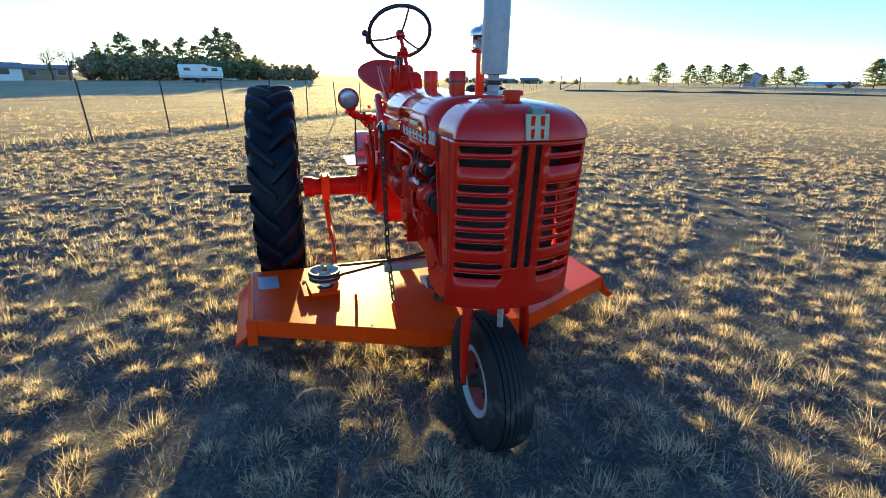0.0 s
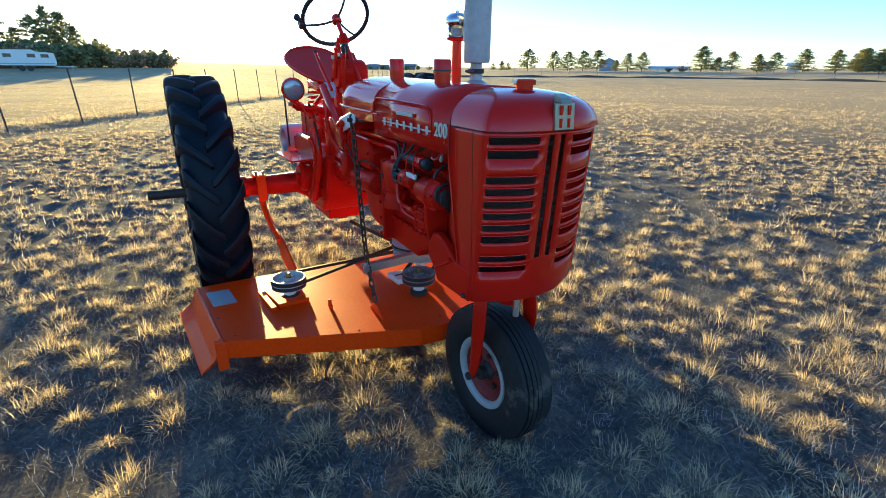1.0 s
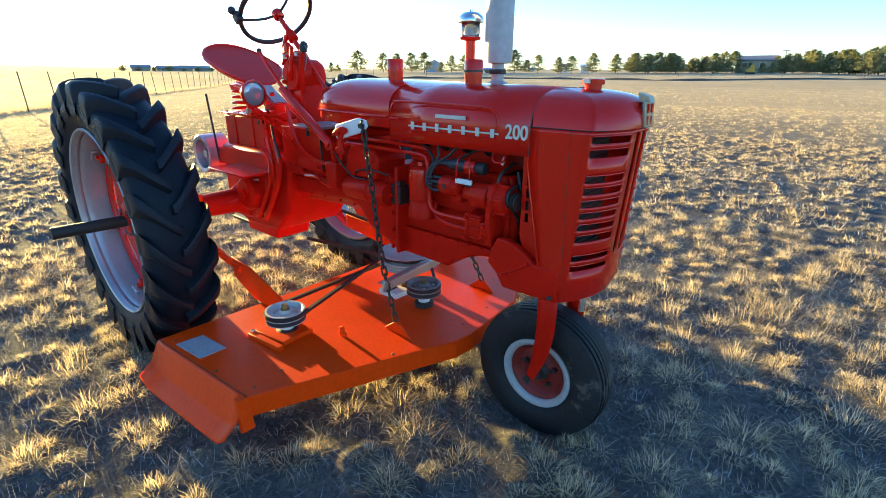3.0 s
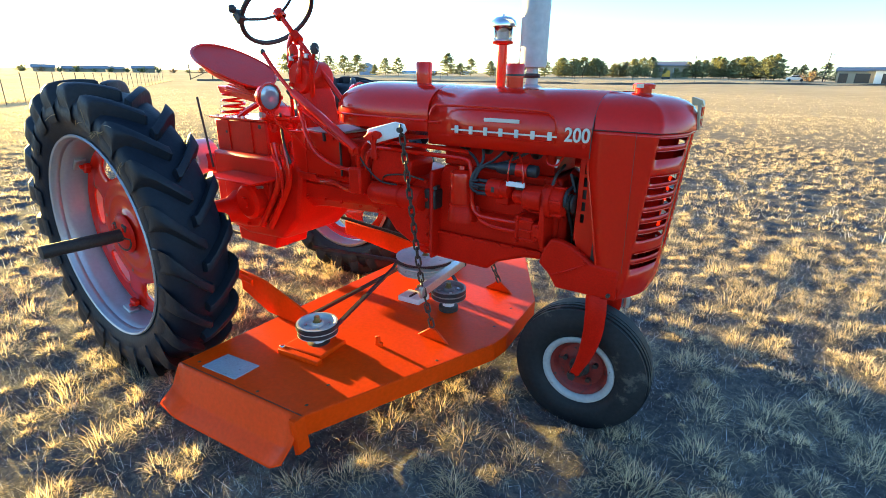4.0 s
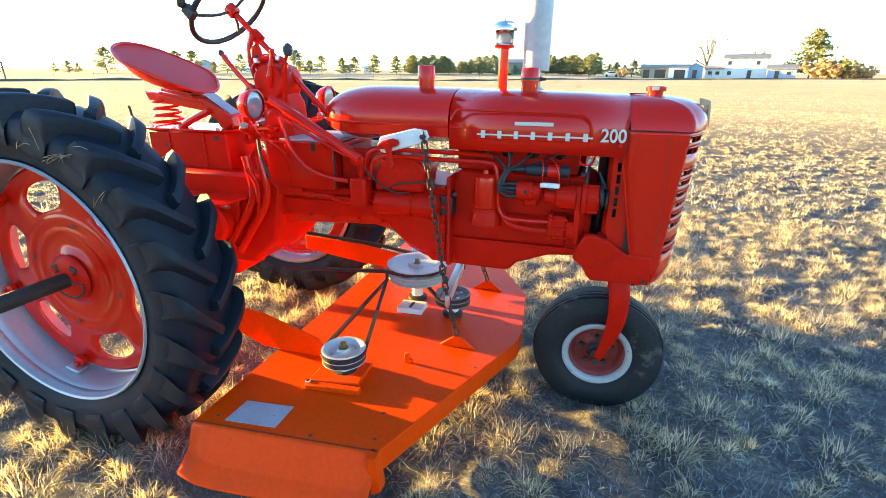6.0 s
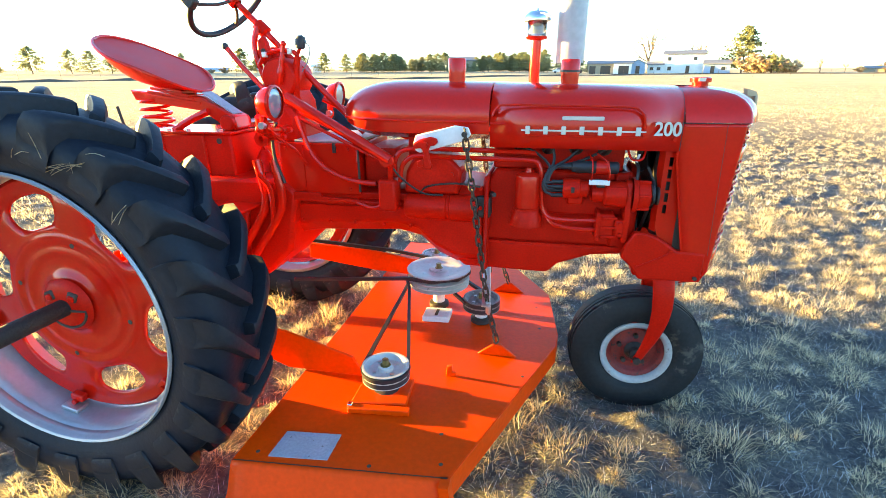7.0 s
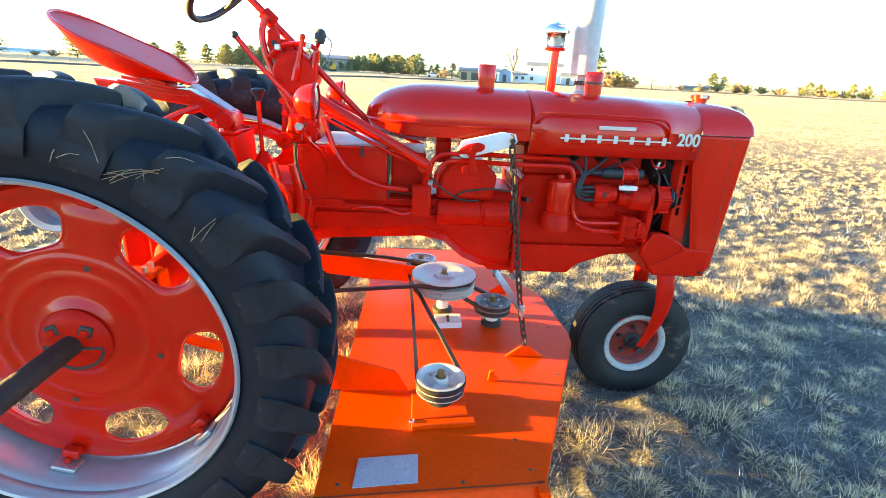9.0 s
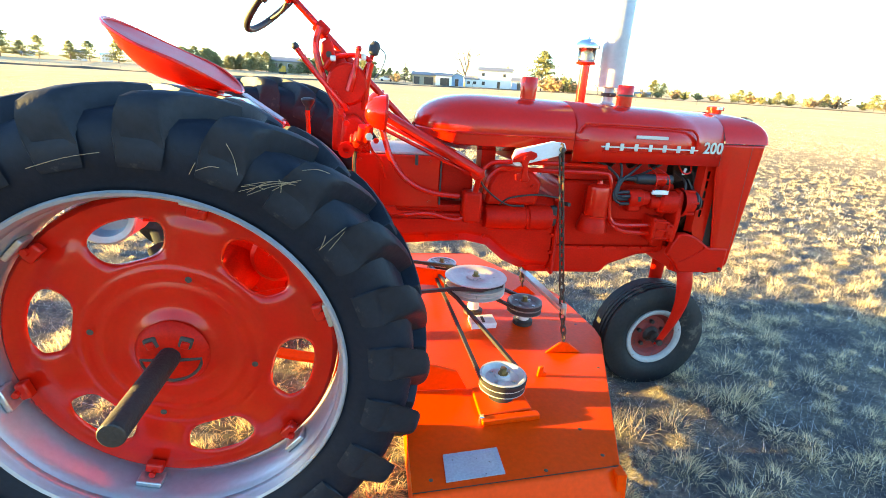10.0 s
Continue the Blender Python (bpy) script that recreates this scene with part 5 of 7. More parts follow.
def rear_lug(side):
    """One tread bar, from the middle of the tread over the shoulder down into the side wall."""
    half = 0.140
    rows = ((-0.07, 0.706, 0.656, 0.040), (0.0, 0.711, 0.656, 0.042), (0.25, 0.713, 0.656, 0.043), (0.50, 0.712, 0.654, 0.046), (0.74, 0.709, 0.648, 0.053), (0.92, 0.702, 0.63, 0.066), (1.01, 0.690, 0.61, 0.078), (1.048, 0.664, 0.590, 0.088), (1.042, 0.632, 0.565, 0.092), (1.018, 0.604, 0.548, 0.092), (0.985, 0.574, 0.540, 0.088))
    rings = []
    for s, top, low, wid in rows:
        y = side * half * s
        a = 0.215 * max(0, s) ** 1.1 + 0.03 * max(0.0, 0.66 - top) / 0.08
        lo, hi = wid * 0.52 / 0.66, wid * 0.92 / 2 / 0.69
        rings.append([(r * math.cos(a + d), y, r * math.sin(a + d)) for r, d in ((low, -lo * 1.35), (top - 0.016, -hi * 1.2), (top - 0.003, -hi * 0.98), (top, -hi * 0.5), (top, hi * 0.6), (top - 0.002, hi * 1.0), (top - 0.012, hi * 1.08), (low, lo * 0.9))])
    return mesh_of("lug", Geo().loft(rings), LUG_RUBBER, 40)


def disc_geo():
    """Pressed wheel disc with six rounded windows."""
    def depth(r):
        # outward is +: a raised centre, a ring groove, a dished web
        d = 0.022 * max(0, 1 - (r / 0.125) ** 4)
        d += 0.006 * math.exp(-((r - 0.185) / 0.012) ** 2) + 0.006 * math.exp(-((r - 0.235) / 0.012) ** 2)
        d -= 0.012 * math.exp(-((r - 0.40) / 0.03) ** 2)
        return d
    g = Geo()
    prof = [(depth(r), r) for r in (1e-4, 0.04, 0.07, 0.085, 0.095, 0.105, 0.115, 0.13, 0.155, 0.17, 0.18, 0.19, 0.20, 0.21, 0.222, 0.235, 0.245, 0.252)]
    # columns at the same angles as the edge of the window panels
    angles = [radians(-14 + 60 * s) + radians(30) * math.tan(radians(9 * k)) for s in range(6) for k in range(-5, 5)]
    for rows in (prof, [(depth(0.418), 0.418), (depth(0.425), 0.432), (-0.016, 0.444), (-0.034, 0.449)]):
        m = len(rows)
        pts = [(r * math.cos(a), -h, r * math.sin(a)) for a in angles for h, r in rows]
        g.add(pts, [(j * m + i, (j + 1) % 60 * m + i, (j + 1) % 60 * m + i + 1, j * m + i + 1) for j in range(60) for i in range(m - 1)])
    n = 40
    for s in range(6):
        c = radians(-14 + 60 * s)
        rows = []
        for q in (0.0, 0.12, 0.3, 0.55, 0.8, 1.0):
            row = []
            for j in range(n):
                a = 2 * math.pi * j / n
                ca, sa = math.cos(a), math.sin(a)
                m = max(abs(ca), abs(sa))
                er, et = ca / m, sa / m
                hr, ht = math.copysign(abs(ca) ** 0.72, ca), math.copysign(abs(sa) ** 0.78, sa)
                r = (0.326 + 0.056 * hr) * (1 - q) + (0.335 + 0.083 * er) * q
                t = c + (radians(16.4 + 1.0 * hr) * ht) * (1 - q) + radians(30) * et * q
                row.append((r * math.cos(t), -(depth(r) - 0.012 * (1 - q) ** 6), r * math.sin(t)))
            rows.append(row)
        g.loft(rows, caps=False)
    bm = bmesh.new()
    me = bpy.data.meshes.new("disc")
    me.from_pydata(g.v, [], g.f)
    bm.from_mesh(me)
    bmesh.ops.remove_doubles(bm, verts=bm.verts, dist=0.0012)
    bm.to_mesh(me)
    bm.free()
    h = Geo()
    h.v, h.f = [tuple(v.co) for v in me.vertices], [tuple(p.vertices) for p in me.polygons]
    return h


def build_rear_wheel(y, out):
    """A rear wheel at the side distance y; out is -1 on the right-hand side, where the disc faces -y."""
    m = pose(0.021, y, 0.670, 0, 0, 0) if out < 0 else pose(0.015, y, 0.690, 0, 0, 180)
    disc = part("rear_wheel", disc_geo(), RED, tractor, "large rear wheel with a red pressed disc and silver rim", solid=0.008)
    disc.matrix_basis = m @ pose(0, 0.0, 0)
    part("tyre", TYRE_REAR, RUBBER, disc, "black bar-lug tractor tyre").location = (0, -0.022, 0)
    for side, lug in zip((-1, 1), LUGS):
        for k in range(22):
            turn = 360 * (k + (0.5 if side > 0 else 0)) / 22 + 7.0
            part("lug", lug, LUG_RUBBER, disc).matrix_basis = pose(0, -0.022, 0, 0, -turn, 0)
    rim = Geo().lathe((0, -0.022, 0), (0, -1, 0), [(-0.125, 0.490), (-0.128, 0.470), (-0.10, 0.460), (-0.06, 0.456), (-0.03, 0.453), (0.02, 0.453), (0.05, 0.455), (0.075, 0.458), (0.082, 0.464), (0.108, 0.467), (0.118, 0.471), (0.122, 0.479), (0.115, 0.484), (0.108, 0.478), (0.10, 0.470), (0.08, 0.466)], 84)
    rim = part("rim", rim, SILVER, disc, "silver painted steel rim", solid=0.004)
    for i in range(6):
        a = radians(16 + 60 * i)
        p = Vector((0.425 * math.cos(a), -0.012, 0.425 * math.sin(a)))
        e = pose(0, 0, 0, 0, -math.degrees(a), 0)
        part("clamp_lug", Geo().box(p - Vector((math.cos(a), 0, math.sin(a))) * 0.012, (0.03, 0.03, 0.05), e), RED, disc, bevel=0.006)
        part("rim_clamp", Geo().box(p + Vector((0.018 * math.cos(a), -0.02, 0.018 * math.sin(a))), (0.016, 0.05, 0.07), e), STEEL, rim, "bare steel rim clamp", bevel=0.004)
        bolt(disc, p + Vector((0, -0.012, 0)), (0, -1, 0), 0.010, 0.014, RED)
    for i in range(4):
        a = radians(75 - 90 * i)
        # a flat dark disc paints the shade in each hole
        part("disc_hole", Geo().lathe((0.218 * math.cos(a), -0.006, 0.218 * math.sin(a)), (0, -1, 0), [(0, 1e-4), (0.001, 0.006), (0.0, 0.009)], 14), DARK, disc)
    hub = part("hub", Geo().lathe((0, -0.026, 0), (0, -1, 0), [(0, 0.098), (0.006, 0.094), (0.016, 0.075), (0.020, 0.05), (0.020, 1e-4)], 36), RED_CAST, disc, "red cast hub")
    for s in (-1, 1):
        # dark solids paint the shade within the hub's pockets and slot
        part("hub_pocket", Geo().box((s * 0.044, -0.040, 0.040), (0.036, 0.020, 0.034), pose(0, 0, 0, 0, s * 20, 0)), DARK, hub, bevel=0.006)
        part("hub_bolt", Geo().box((s * 0.044, -0.046, 0.036), (0.022, 0.02, 0.022), pose(0, 0, 0, 0, s * 20, 0)), RED_CAST, hub, bevel=0.004)
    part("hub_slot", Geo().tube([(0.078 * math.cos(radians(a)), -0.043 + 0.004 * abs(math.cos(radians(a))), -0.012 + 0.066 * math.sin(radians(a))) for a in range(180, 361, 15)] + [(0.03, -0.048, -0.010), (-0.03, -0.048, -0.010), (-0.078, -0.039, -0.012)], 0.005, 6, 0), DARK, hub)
    return disc


TYRE_REAR = mesh_of("tyre", tyre_geo(0.668, 0.140, 0.468), RUBBER, 48)
LUGS = [rear_lug(-1), rear_lug(1)]
right_wheel = build_rear_wheel(-0.845, -1)
build_rear_wheel(0.66, 1)


def build_front_wheel():
    R, half = 0.292, 0.086
    wheel = part("front_wheel", Geo().lathe((0, 0, 0), (0, -1, 0), [(0.03, 1e-4), (0.03, 0.045), (0.022, 0.05), (0.012, 0.07), (0.012, 0.10), (0.026, 0.115), (0.05, 0.130)], 40), RED_OLD, tractor, "single front wheel with a ribbed tyre", solid=0.006)
    wheel.matrix_basis = pose(2.047, 0.006, 0.219, 0, 0, 2)
    prof = [(-half * 0.66, 0.152), (-half * 0.82, 0.162), (-half * 0.98, 0.195), (-half, 0.222), (-half * 0.95, 0.245), (-half * 0.84, R - 0.018)]
    for k in range(-3, 4):
        c = k * half * 0.235
        drop = 0.010 * (abs(k) / 3) ** 2
        for dy, r in ((-0.0085, R - drop), (0.0085, R - drop), (0.0095, R - drop - 0.007), (0.0125, R - drop - 0.007)):
            prof.append((c + dy, r))
    prof += [(half * 0.84, R - 0.018), (half * 0.95, 0.245), (half, 0.222), (half * 0.98, 0.195), (half * 0.82, 0.162), (half * 0.66, 0.152)]
    part("tyre", Geo().lathe((0, 0, 0), (0, 1, 0), prof, 64), FRONT_RUBBER, wheel, "black dusty ribbed front tyre")
    for s in (-1, 1):
        rim = part("rim", Geo().lathe((0, 0, 0), (0, s, 0), [(0.035, 0.124), (0.060, 0.126), (0.066, 0.131), (0.072, 0.139), (0.073, 0.150), (0.072, 0.154), (0.066, 0.156), (0.060, 0.153)], 48), WORN_RIM, wheel, "pale worn front rim", solid=0.003)
        hub = part("hub", Geo().lathe((0, 0, 0), (0, s, 0), [(0.01, 0.05), (0.035, 0.045), (0.05, 0.03), (0.08, 0.028), (0.085, 0.015), (0.086, 1e-4)], 24), IRON, wheel)
        for i in range(5):
            a = radians(72 * i + 18)
            bolt(wheel, (0.07 * math.cos(a), s * 0.018, 0.07 * math.sin(a)), (0, s, 0), 0.011, 0.02, IRON, "wheel_bolt")
    # fork
    for s in (-1, 1):
        pts = [(2.098, s * 0.075, 0.66), (2.103, s * 0.112, 0.61), (2.110, s * 0.122, 0.55), (2.112, s * 0.127, 0.49), (2.107, s * 0.127, 0.44), (2.097, s * 0.123, 0.39), (2.082, s * 0.117, 0.34), (2.063, s * 0.111, 0.295), (2.046, s * 0.107, 0.255)]
        pts = [(x, y, 0.66 - (0.66 - z) * 1.106) for x, y, z in pts]
        g = Geo()
        rings = []
        for i, p in enumerate(pts):
            w = (0.040, 0.041, 0.041, 0.040, 0.038, 0.035, 0.031, 0.027, 0.024)[i]
            t = (0.016, 0.016, 0.015, 0.014, 0.013, 0.012, 0.011, 0.010, 0.009)[i]
            rings.append([(p[0] + w * math.cos(a), p[1] + t * math.sin(a), p[2] + (0.012 * math.cos(a) if i else 0)) for a in [k * math.pi / 6 for k in range(12)]])
        g.loft(rings)
        part("fork_leg", g, RED_CAST, tractor, "red curved front fork leg", bevel=0.0)
        part("axle_nut", Geo().rod((2.044, s * 0.095, 0.219), (2.044, s * 0.128, 0.219), 0.017, n=6), IRON, tractor)
    part("fork_crown", Geo().prism([(2.03, 0.615), (2.14, 0.615), (2.135, 0.66), (2.035, 0.66)], 1, -0.12, 0.12), RED_CAST, tractor, bevel=0.014)
    part("fork_spindle", Geo().rod((2.13, 0, 0.58), (2.13, 0, 0.70), 0.045, n=18), RED_CAST, tractor)


build_front_wheel()
# dry straws stuck on the rear tyre
for a, r, y, turn, ln in ((58.4, 0.597, -0.152, 11, 0.13), (58.8, 0.602, -0.152, 5, 0.10), (58.0, 0.593, -0.152, 17, 0.10), (60, 0.585, -0.152, 26, 0.06), (57, 0.61, -0.151, 3, 0.08), (56.5, 0.612, -0.152, 95, 0.03), (55.5, 0.622, -0.152, 22, 0.07), (61, 0.577, -0.152, -6, 0.05), (40.6, 0.595, -0.152, 42, 0.085), (39.6, 0.60, -0.152, 52, 0.06), (41.4, 0.572, -0.152, 70, 0.035), (52.5, 0.686, -0.146, -5, 0.06), (100, 0.561, -0.150, 15, 0.15), (67, 0.615, -0.152, 105, 0.07), (74, 0.566, -0.151, 60, 0.03), (71, 0.575, -0.151, 10, 0.05)):
    a = radians(a)
    c = Vector((r * math.cos(a), y - 0.024, r * math.sin(a)))
    w = Vector((math.cos(radians(turn)), 0, math.sin(radians(turn)))) * ln / 2
    part("stuck_straw", Geo().tube([c - w, c + Vector((0.004, -0.003, 0.006)), c + w], 0.0007, 5, 3), STRAW, right_wheel)

# belt pulley and stay behind the transmission
rear_pulley = part("belt_pulley", Geo().lathe((-0.42, -0.20, 0.90), (0, -1, 0), [(-0.08, 0.10), (-0.08, 0.125), (0.06, 0.125), (0.065, 0.118), (0.06, 0.095), (0.01, 0.085), (0.01, 0.03), (0.04, 0.028), (0.04, 1e-4)], 36), SILVER, tractor, "silver flat belt pulley behind the transmission")
part("pulley_arm", Geo().box((-0.28, -0.16, 0.90), (0.20, 0.10, 0.10)), RED_CAST, rear_pulley, bevel=0.01)
part("stay_rod", Geo().rod((-0.19, -0.275, 1.285), (-0.105, -0.29, 0.90), 0.006, n=8), IRON, tractor, "thin dark stay rod")

# small fittings round the steering post
for x, y, z in ((0.50, -0.245, 1.20), (0.47, -0.245, 1.26), (0.55, -0.245, 1.17), (0.58, -0.245, 1.20), (0.45, -0.20, 1.30), (0.42, -0.10, 1.36)):
    bolt(tractor, (x, y, z), (0, -1, 0), 0.011, 0.018, RED_CAST, "post_bolt")
part("lamp_bracket", Geo().tube([(0.535, -0.385, 1.262), (0.525, -0.36, 1.215), (0.51, -0.28, 1.19), (0.50, -0.10, 1.19)], 0.018, 10), RED_CAST, tractor)
part("bracket_clamp", Geo().box((0.525, -0.35, 1.215), (0.05, 0.05, 0.04), pose(0, 0, 0, 0, 20, 15)), RED_CAST, tractor, bevel=0.008)
part("bracket_clamp", Geo().box((0.505, -0.26, 1.19), (0.045, 0.04, 0.06), pose(0, 0, 0, 10, 0, 0)), RED_CAST, tractor, bevel=0.008)
part("pivot_eye", Geo().lathe((0.47, -0.27, 1.165), (0, -1, 0), [(0, 0.012), (0, 0.03), (0.02, 0.03), (0.02, 0.012)], 20), RED_CAST, tractor)
part("wire_harness", Geo().tube([(0.55, -0.30, 1.23), (0.51, -0.27, 1.18), (0.50, -0.255, 1.08), (0.53, -0.25, 0.98)], 0.007, 6), IRON, tractor)
part("brake_pedal", Geo().tube([(0.46, -0.26, 0.80), (0.47, -0.27, 0.95), (0.43, -0.28, 1.02)], 0.012, 8), RED, tractor, "red brake pedal arm")
for x, z in ((0.50, 0.96), (0.80, 0.955), (0.52, 1.12), (0.80, 1.12)):
    bolt(tractor, (x, -0.201, z), (0, -1, 0), 0.007, 0.007, RED_CAST, "box_bolt")
for x in (0.55, 0.68, 0.80, 0.93, 1.05):
    bolt(tractor, (x, -0.168, 0.80), (0, -1, 0), 0.008, 0.010, RED_CAST, "housing_bolt")
part("clutch_rod", Geo().rod((0.50, -0.205, 0.905), (1.02, -0.205, 0.90), 0.008, n=8), RED_CAST, tractor, "thin red clutch rod")
part("housing_step", Geo().box((0.83, -0.172, 0.925), (0.60, 0.02, 0.03)), RED_CAST, tractor, bevel=0.006)


# ---- mower deck ----
mower = thing("mower_deck", "orange belly mower deck with belt pulleys under the tractor", "mower")
ZD = 0.278
DECK = [(0.69, -1.042), (1.365, -0.985), (1.69, -0.16), (1.70, -0.06), (1.66, 0.36), (1.27, 1.06), (0.70, 1.06)]


def build_deck():
    g = Geo().prism(DECK, 2, ZD - 0.006, ZD)
    top = part("deck_plate", g, ORANGE, mower, "orange painted steel deck plate with wear marks")
    for a, b in zip(DECK[1:-1], DECK[2:]):
        a, b = Vector((*a, 0)), Vector((*b, 0))
        w = (b - a).normalized()
        n = Vector((w.y, -w.x, 0))
        c = (a + b) / 2 + n * 0.002
        m = Matrix.Rotation(math.atan2(w.y, w.x), 4, "Z")
        part("deck_skirt", Geo().box((c.x, c.y, ZD - 0.044), ((b - a).length + 0.004, 0.006, 0.086), m), ORANGE, top, bevel=0.002)
    # unseen panels added under the deck's back edge to hold low sun off the grass
    for y0, y1, h in ((-1.03, -0.502, 0.185), (-0.498, -0.022, 0.150), (-0.018, 1.05, 0.185)):
        part("sun_blocker", Geo().box((0.70, (y0 + y1) / 2, ZD - 0.006 - h / 2), (0.006, y1 - y0, h)), ORANGE, top, bevel=0.002)
    for x, y in ((1.335, -0.93), (1.31, -0.80), (1.56, -0.42), (1.62, -0.02), (1.60, 0.20), (1.12, -0.98), (0.75, -0.99)):
        # flat dark discs, the shade of drilled holes put into colour
        part("deck_hole", Geo().lathe((x, y, ZD), (0, 0, 1), [(0.001, 1e-4), (0.0012, 0.005), (0, 0.007)], 12), DARK, top)
    # end panel with flared runner
    for s, pts in ((-1, [(0.69, -1.042), (1.365, -0.985)]), (1, [(0.70, 1.06), (1.27, 1.06)])):
        (x0, y0), (x1, y1) = pts
        rings = []
        for k in range(13):
            q = k / 12
            x, y = x0 + (x1 - x0) * q, y0 + (y1 - y0) * q
            cut = 0.05 * (max(0, (0.14 - q) / 0.14) ** 2 + max(0, (q - 0.90) / 0.10) ** 2)
            rings.append([(x, y, ZD + 0.001), (x, y + s * 0.010, ZD - 0.012), (x, y + s * 0.040, 0.150 + cut), (x, y + s * 0.048, 0.140 + cut), (x, y + s * 0.100, 0.108 + cut * 0.8), (x, y + s * 0.104, 0.100 + cut * 0.8)])
        part("end_skid", Geo().loft(rings, closed=False), ORANGE, mower, "orange flared end skid", solid=0.005)
        part("fold_line", Geo().box(((x0 + x1) / 2, (y0 + y1) / 2 - s * 0.004, ZD + 0.0015), (math.hypot(x1 - x0, y1 - y0), 0.0025, 0.0015), Matrix.Rotation(math.atan2(y1 - y0, x1 - x0), 4, "Z")), IRON, top)
    part("end_gusset", Geo().prism([(1.345, ZD), (1.375, ZD), (1.39, 0.15), (1.36, 0.13)], 1, -1.02, -0.975), ORANGE, mower)
    # bare plate
    part("data_plate", Geo().prism([(0.795, -1.005), (0.985, -0.985), (0.985, -0.872), (0.80, -0.892)], 2, ZD + 0.001, ZD + 0.005), PLATE, mower, "scuffed bare grey plate")
    # spindle base under the near pulley
    part("spindle_base", Geo().prism([(0.96, -0.73), (1.16, -0.70), (1.15, -0.54), (0.96, -0.56)], 2, ZD, ZD + 0.022), ORANGE, mower, "raised orange spindle base", bevel=0.004)
    part("base_strip", Geo().box((1.07, -0.735, ZD + 0.01), (0.22, 0.03, 0.02), Matrix.Rotation(radians(6), 4, "Z")), ORANGE, mower, bevel=0.003)
    part("base_corner", Geo().box((0.962, -0.735, ZD + 0.012), (0.018, 0.02, 0.025)), CHROME, mower, bevel=0.003)
    part("hold_clip", Geo().prism([(1.26, ZD), (1.30, ZD), (1.30, ZD + 0.02), (1.285, ZD + 0.02), (1.285, ZD + 0.05), (1.265, ZD + 0.045)], 1, -0.475, -0.460), ORANGE, mower, bevel=0.003)
    part("slot_pad", Geo().prism([(1.06, -0.06), (1.19, -0.05), (1.19, 0.05), (1.06, 0.04)], 2, ZD, ZD + 0.030), WHITE, mower, "cream slotted tensioner pad", bevel=0.004)
    part("pad_slot", Geo().box((1.125, -0.01, ZD + 0.031), (0.014, 0.06, 0.004)), DARK, mower)
    # ears for the lift chains
    for y in (-0.285, 0.36):
        part("chain_ear", Geo().prism([(1.36, ZD), (1.53, ZD), (1.46, ZD + 0.055), (1.43, ZD + 0.055)], 1, y - 0.006, y + 0.006), ORANGE, mower, "orange chain ear", bevel=0.004)


def pulley(name, x, y, z, r, rings, mat, label, web=True, wraps=True):
    """A belt pulley of one or more sheaves, top face at z."""
    prof, h = [(0.0, 1e-4), (0.0, 0.022), (0.0, r * 0.5)], 0.0
    th = 0.026
    prof = [(0, 0.02), (-0.004, r * 0.30), (-0.016, r * 0.34), (-0.018, r * 0.72), (-0.004, r * 0.86), (0, r * 0.90), (0, r)]
    for k in range(rings):
        prof += [(-k * th - 0.003, r), (-k * th - th / 2, r * 0.87), (-(k + 1) * th + 0.003, r), (-(k + 1) * th, r)]
    prof += [(-rings * th, r * 0.4), (-rings * th - 0.02, r * 0.36), (-rings * th - 0.02, 0.02)]
    if rings == 3:
        # a wide top sheave over a hub, with a two-groove pulley below it
        prof = [(0, 0.02), (-0.003, r * 0.28), (-0.010, r * 0.31), (-0.011, r * 0.62), (-0.002, r * 0.80), (0, r * 0.86), (0, r), (-0.004, r), (-0.014, r * 0.70), (-0.026, r * 0.70), (-0.036, r * 0.97), (-0.040, r * 0.97), (-0.049, r * 0.86), (-0.058, r * 0.97), (-0.062, r * 0.97), (-0.070, r * 0.86), (-0.078, r * 0.96), (-0.082, r * 0.95), (-0.082, r * 0.36), (-0.10, r * 0.34), (-0.10, 0.02)]
    p = part(name, Geo().lathe((x, y, z), (0, 0, 1), prof, 48), mat, mower, label)
    part("hub_nut", Geo().lathe((x, y, z - 0.012), (0, 0, 1), [(0, 1e-4), (0, 0.020), (0.014, 0.020), (0.014, 0.013), (0.036, 0.013), (0.036, 1e-4)], 6), BRASS, p, "brassy spindle nut")
    part("spindle", Geo().rod((x, y, ZD), (x, y, z - rings * th), 0.03, n=18), WHITE, p)
    part("spindle_flange", Geo().lathe((x, y, ZD + 0.002), (0, 0, 1), [(0, 0.05), (0.02, 0.05), (0.025, 0.03)], 24), IRON, p)
    for k in range(rings if wraps else 0):
        part("belt_wrap", Geo().lathe((x, y, z - k * th - th / 2), (0, 0, 1), [(-0.010, r * 0.90), (-0.009, r * 1.004), (0.009, r * 1.004), (0.010, r * 0.90)], 40), BLACK if (k or rings < 3) else IRON, p)
    if web:
        for i in range(4):
            a = radians(45 + 90 * i)
            bolt(p, (x + r * 0.55 * math.cos(a), y + r * 0.55 * math.sin(a), z - 0.018), (0, 0, 1), 0.008, 0.008, STEEL)
    return p


build_deck()
pulley("blade_pulley", 1.062, -0.618, 0.398, 0.088, 2, PULLEY, "silver two-groove blade pulley")
pulley("blade_pulley", 1.340, 0.005, 0.404, 0.088, 2, GRIMY, "grimy dark blade pulley with black belt")
pulley("blade_pulley", 0.995, 0.58, 0.395, 0.088, 2, PULLEY, "silver far blade pulley")
pulley("drive_pulley", 1.105, 0.130, 0.488, 0.160, 3, PULLEY, "large silver stacked drive pulley", wraps=False)


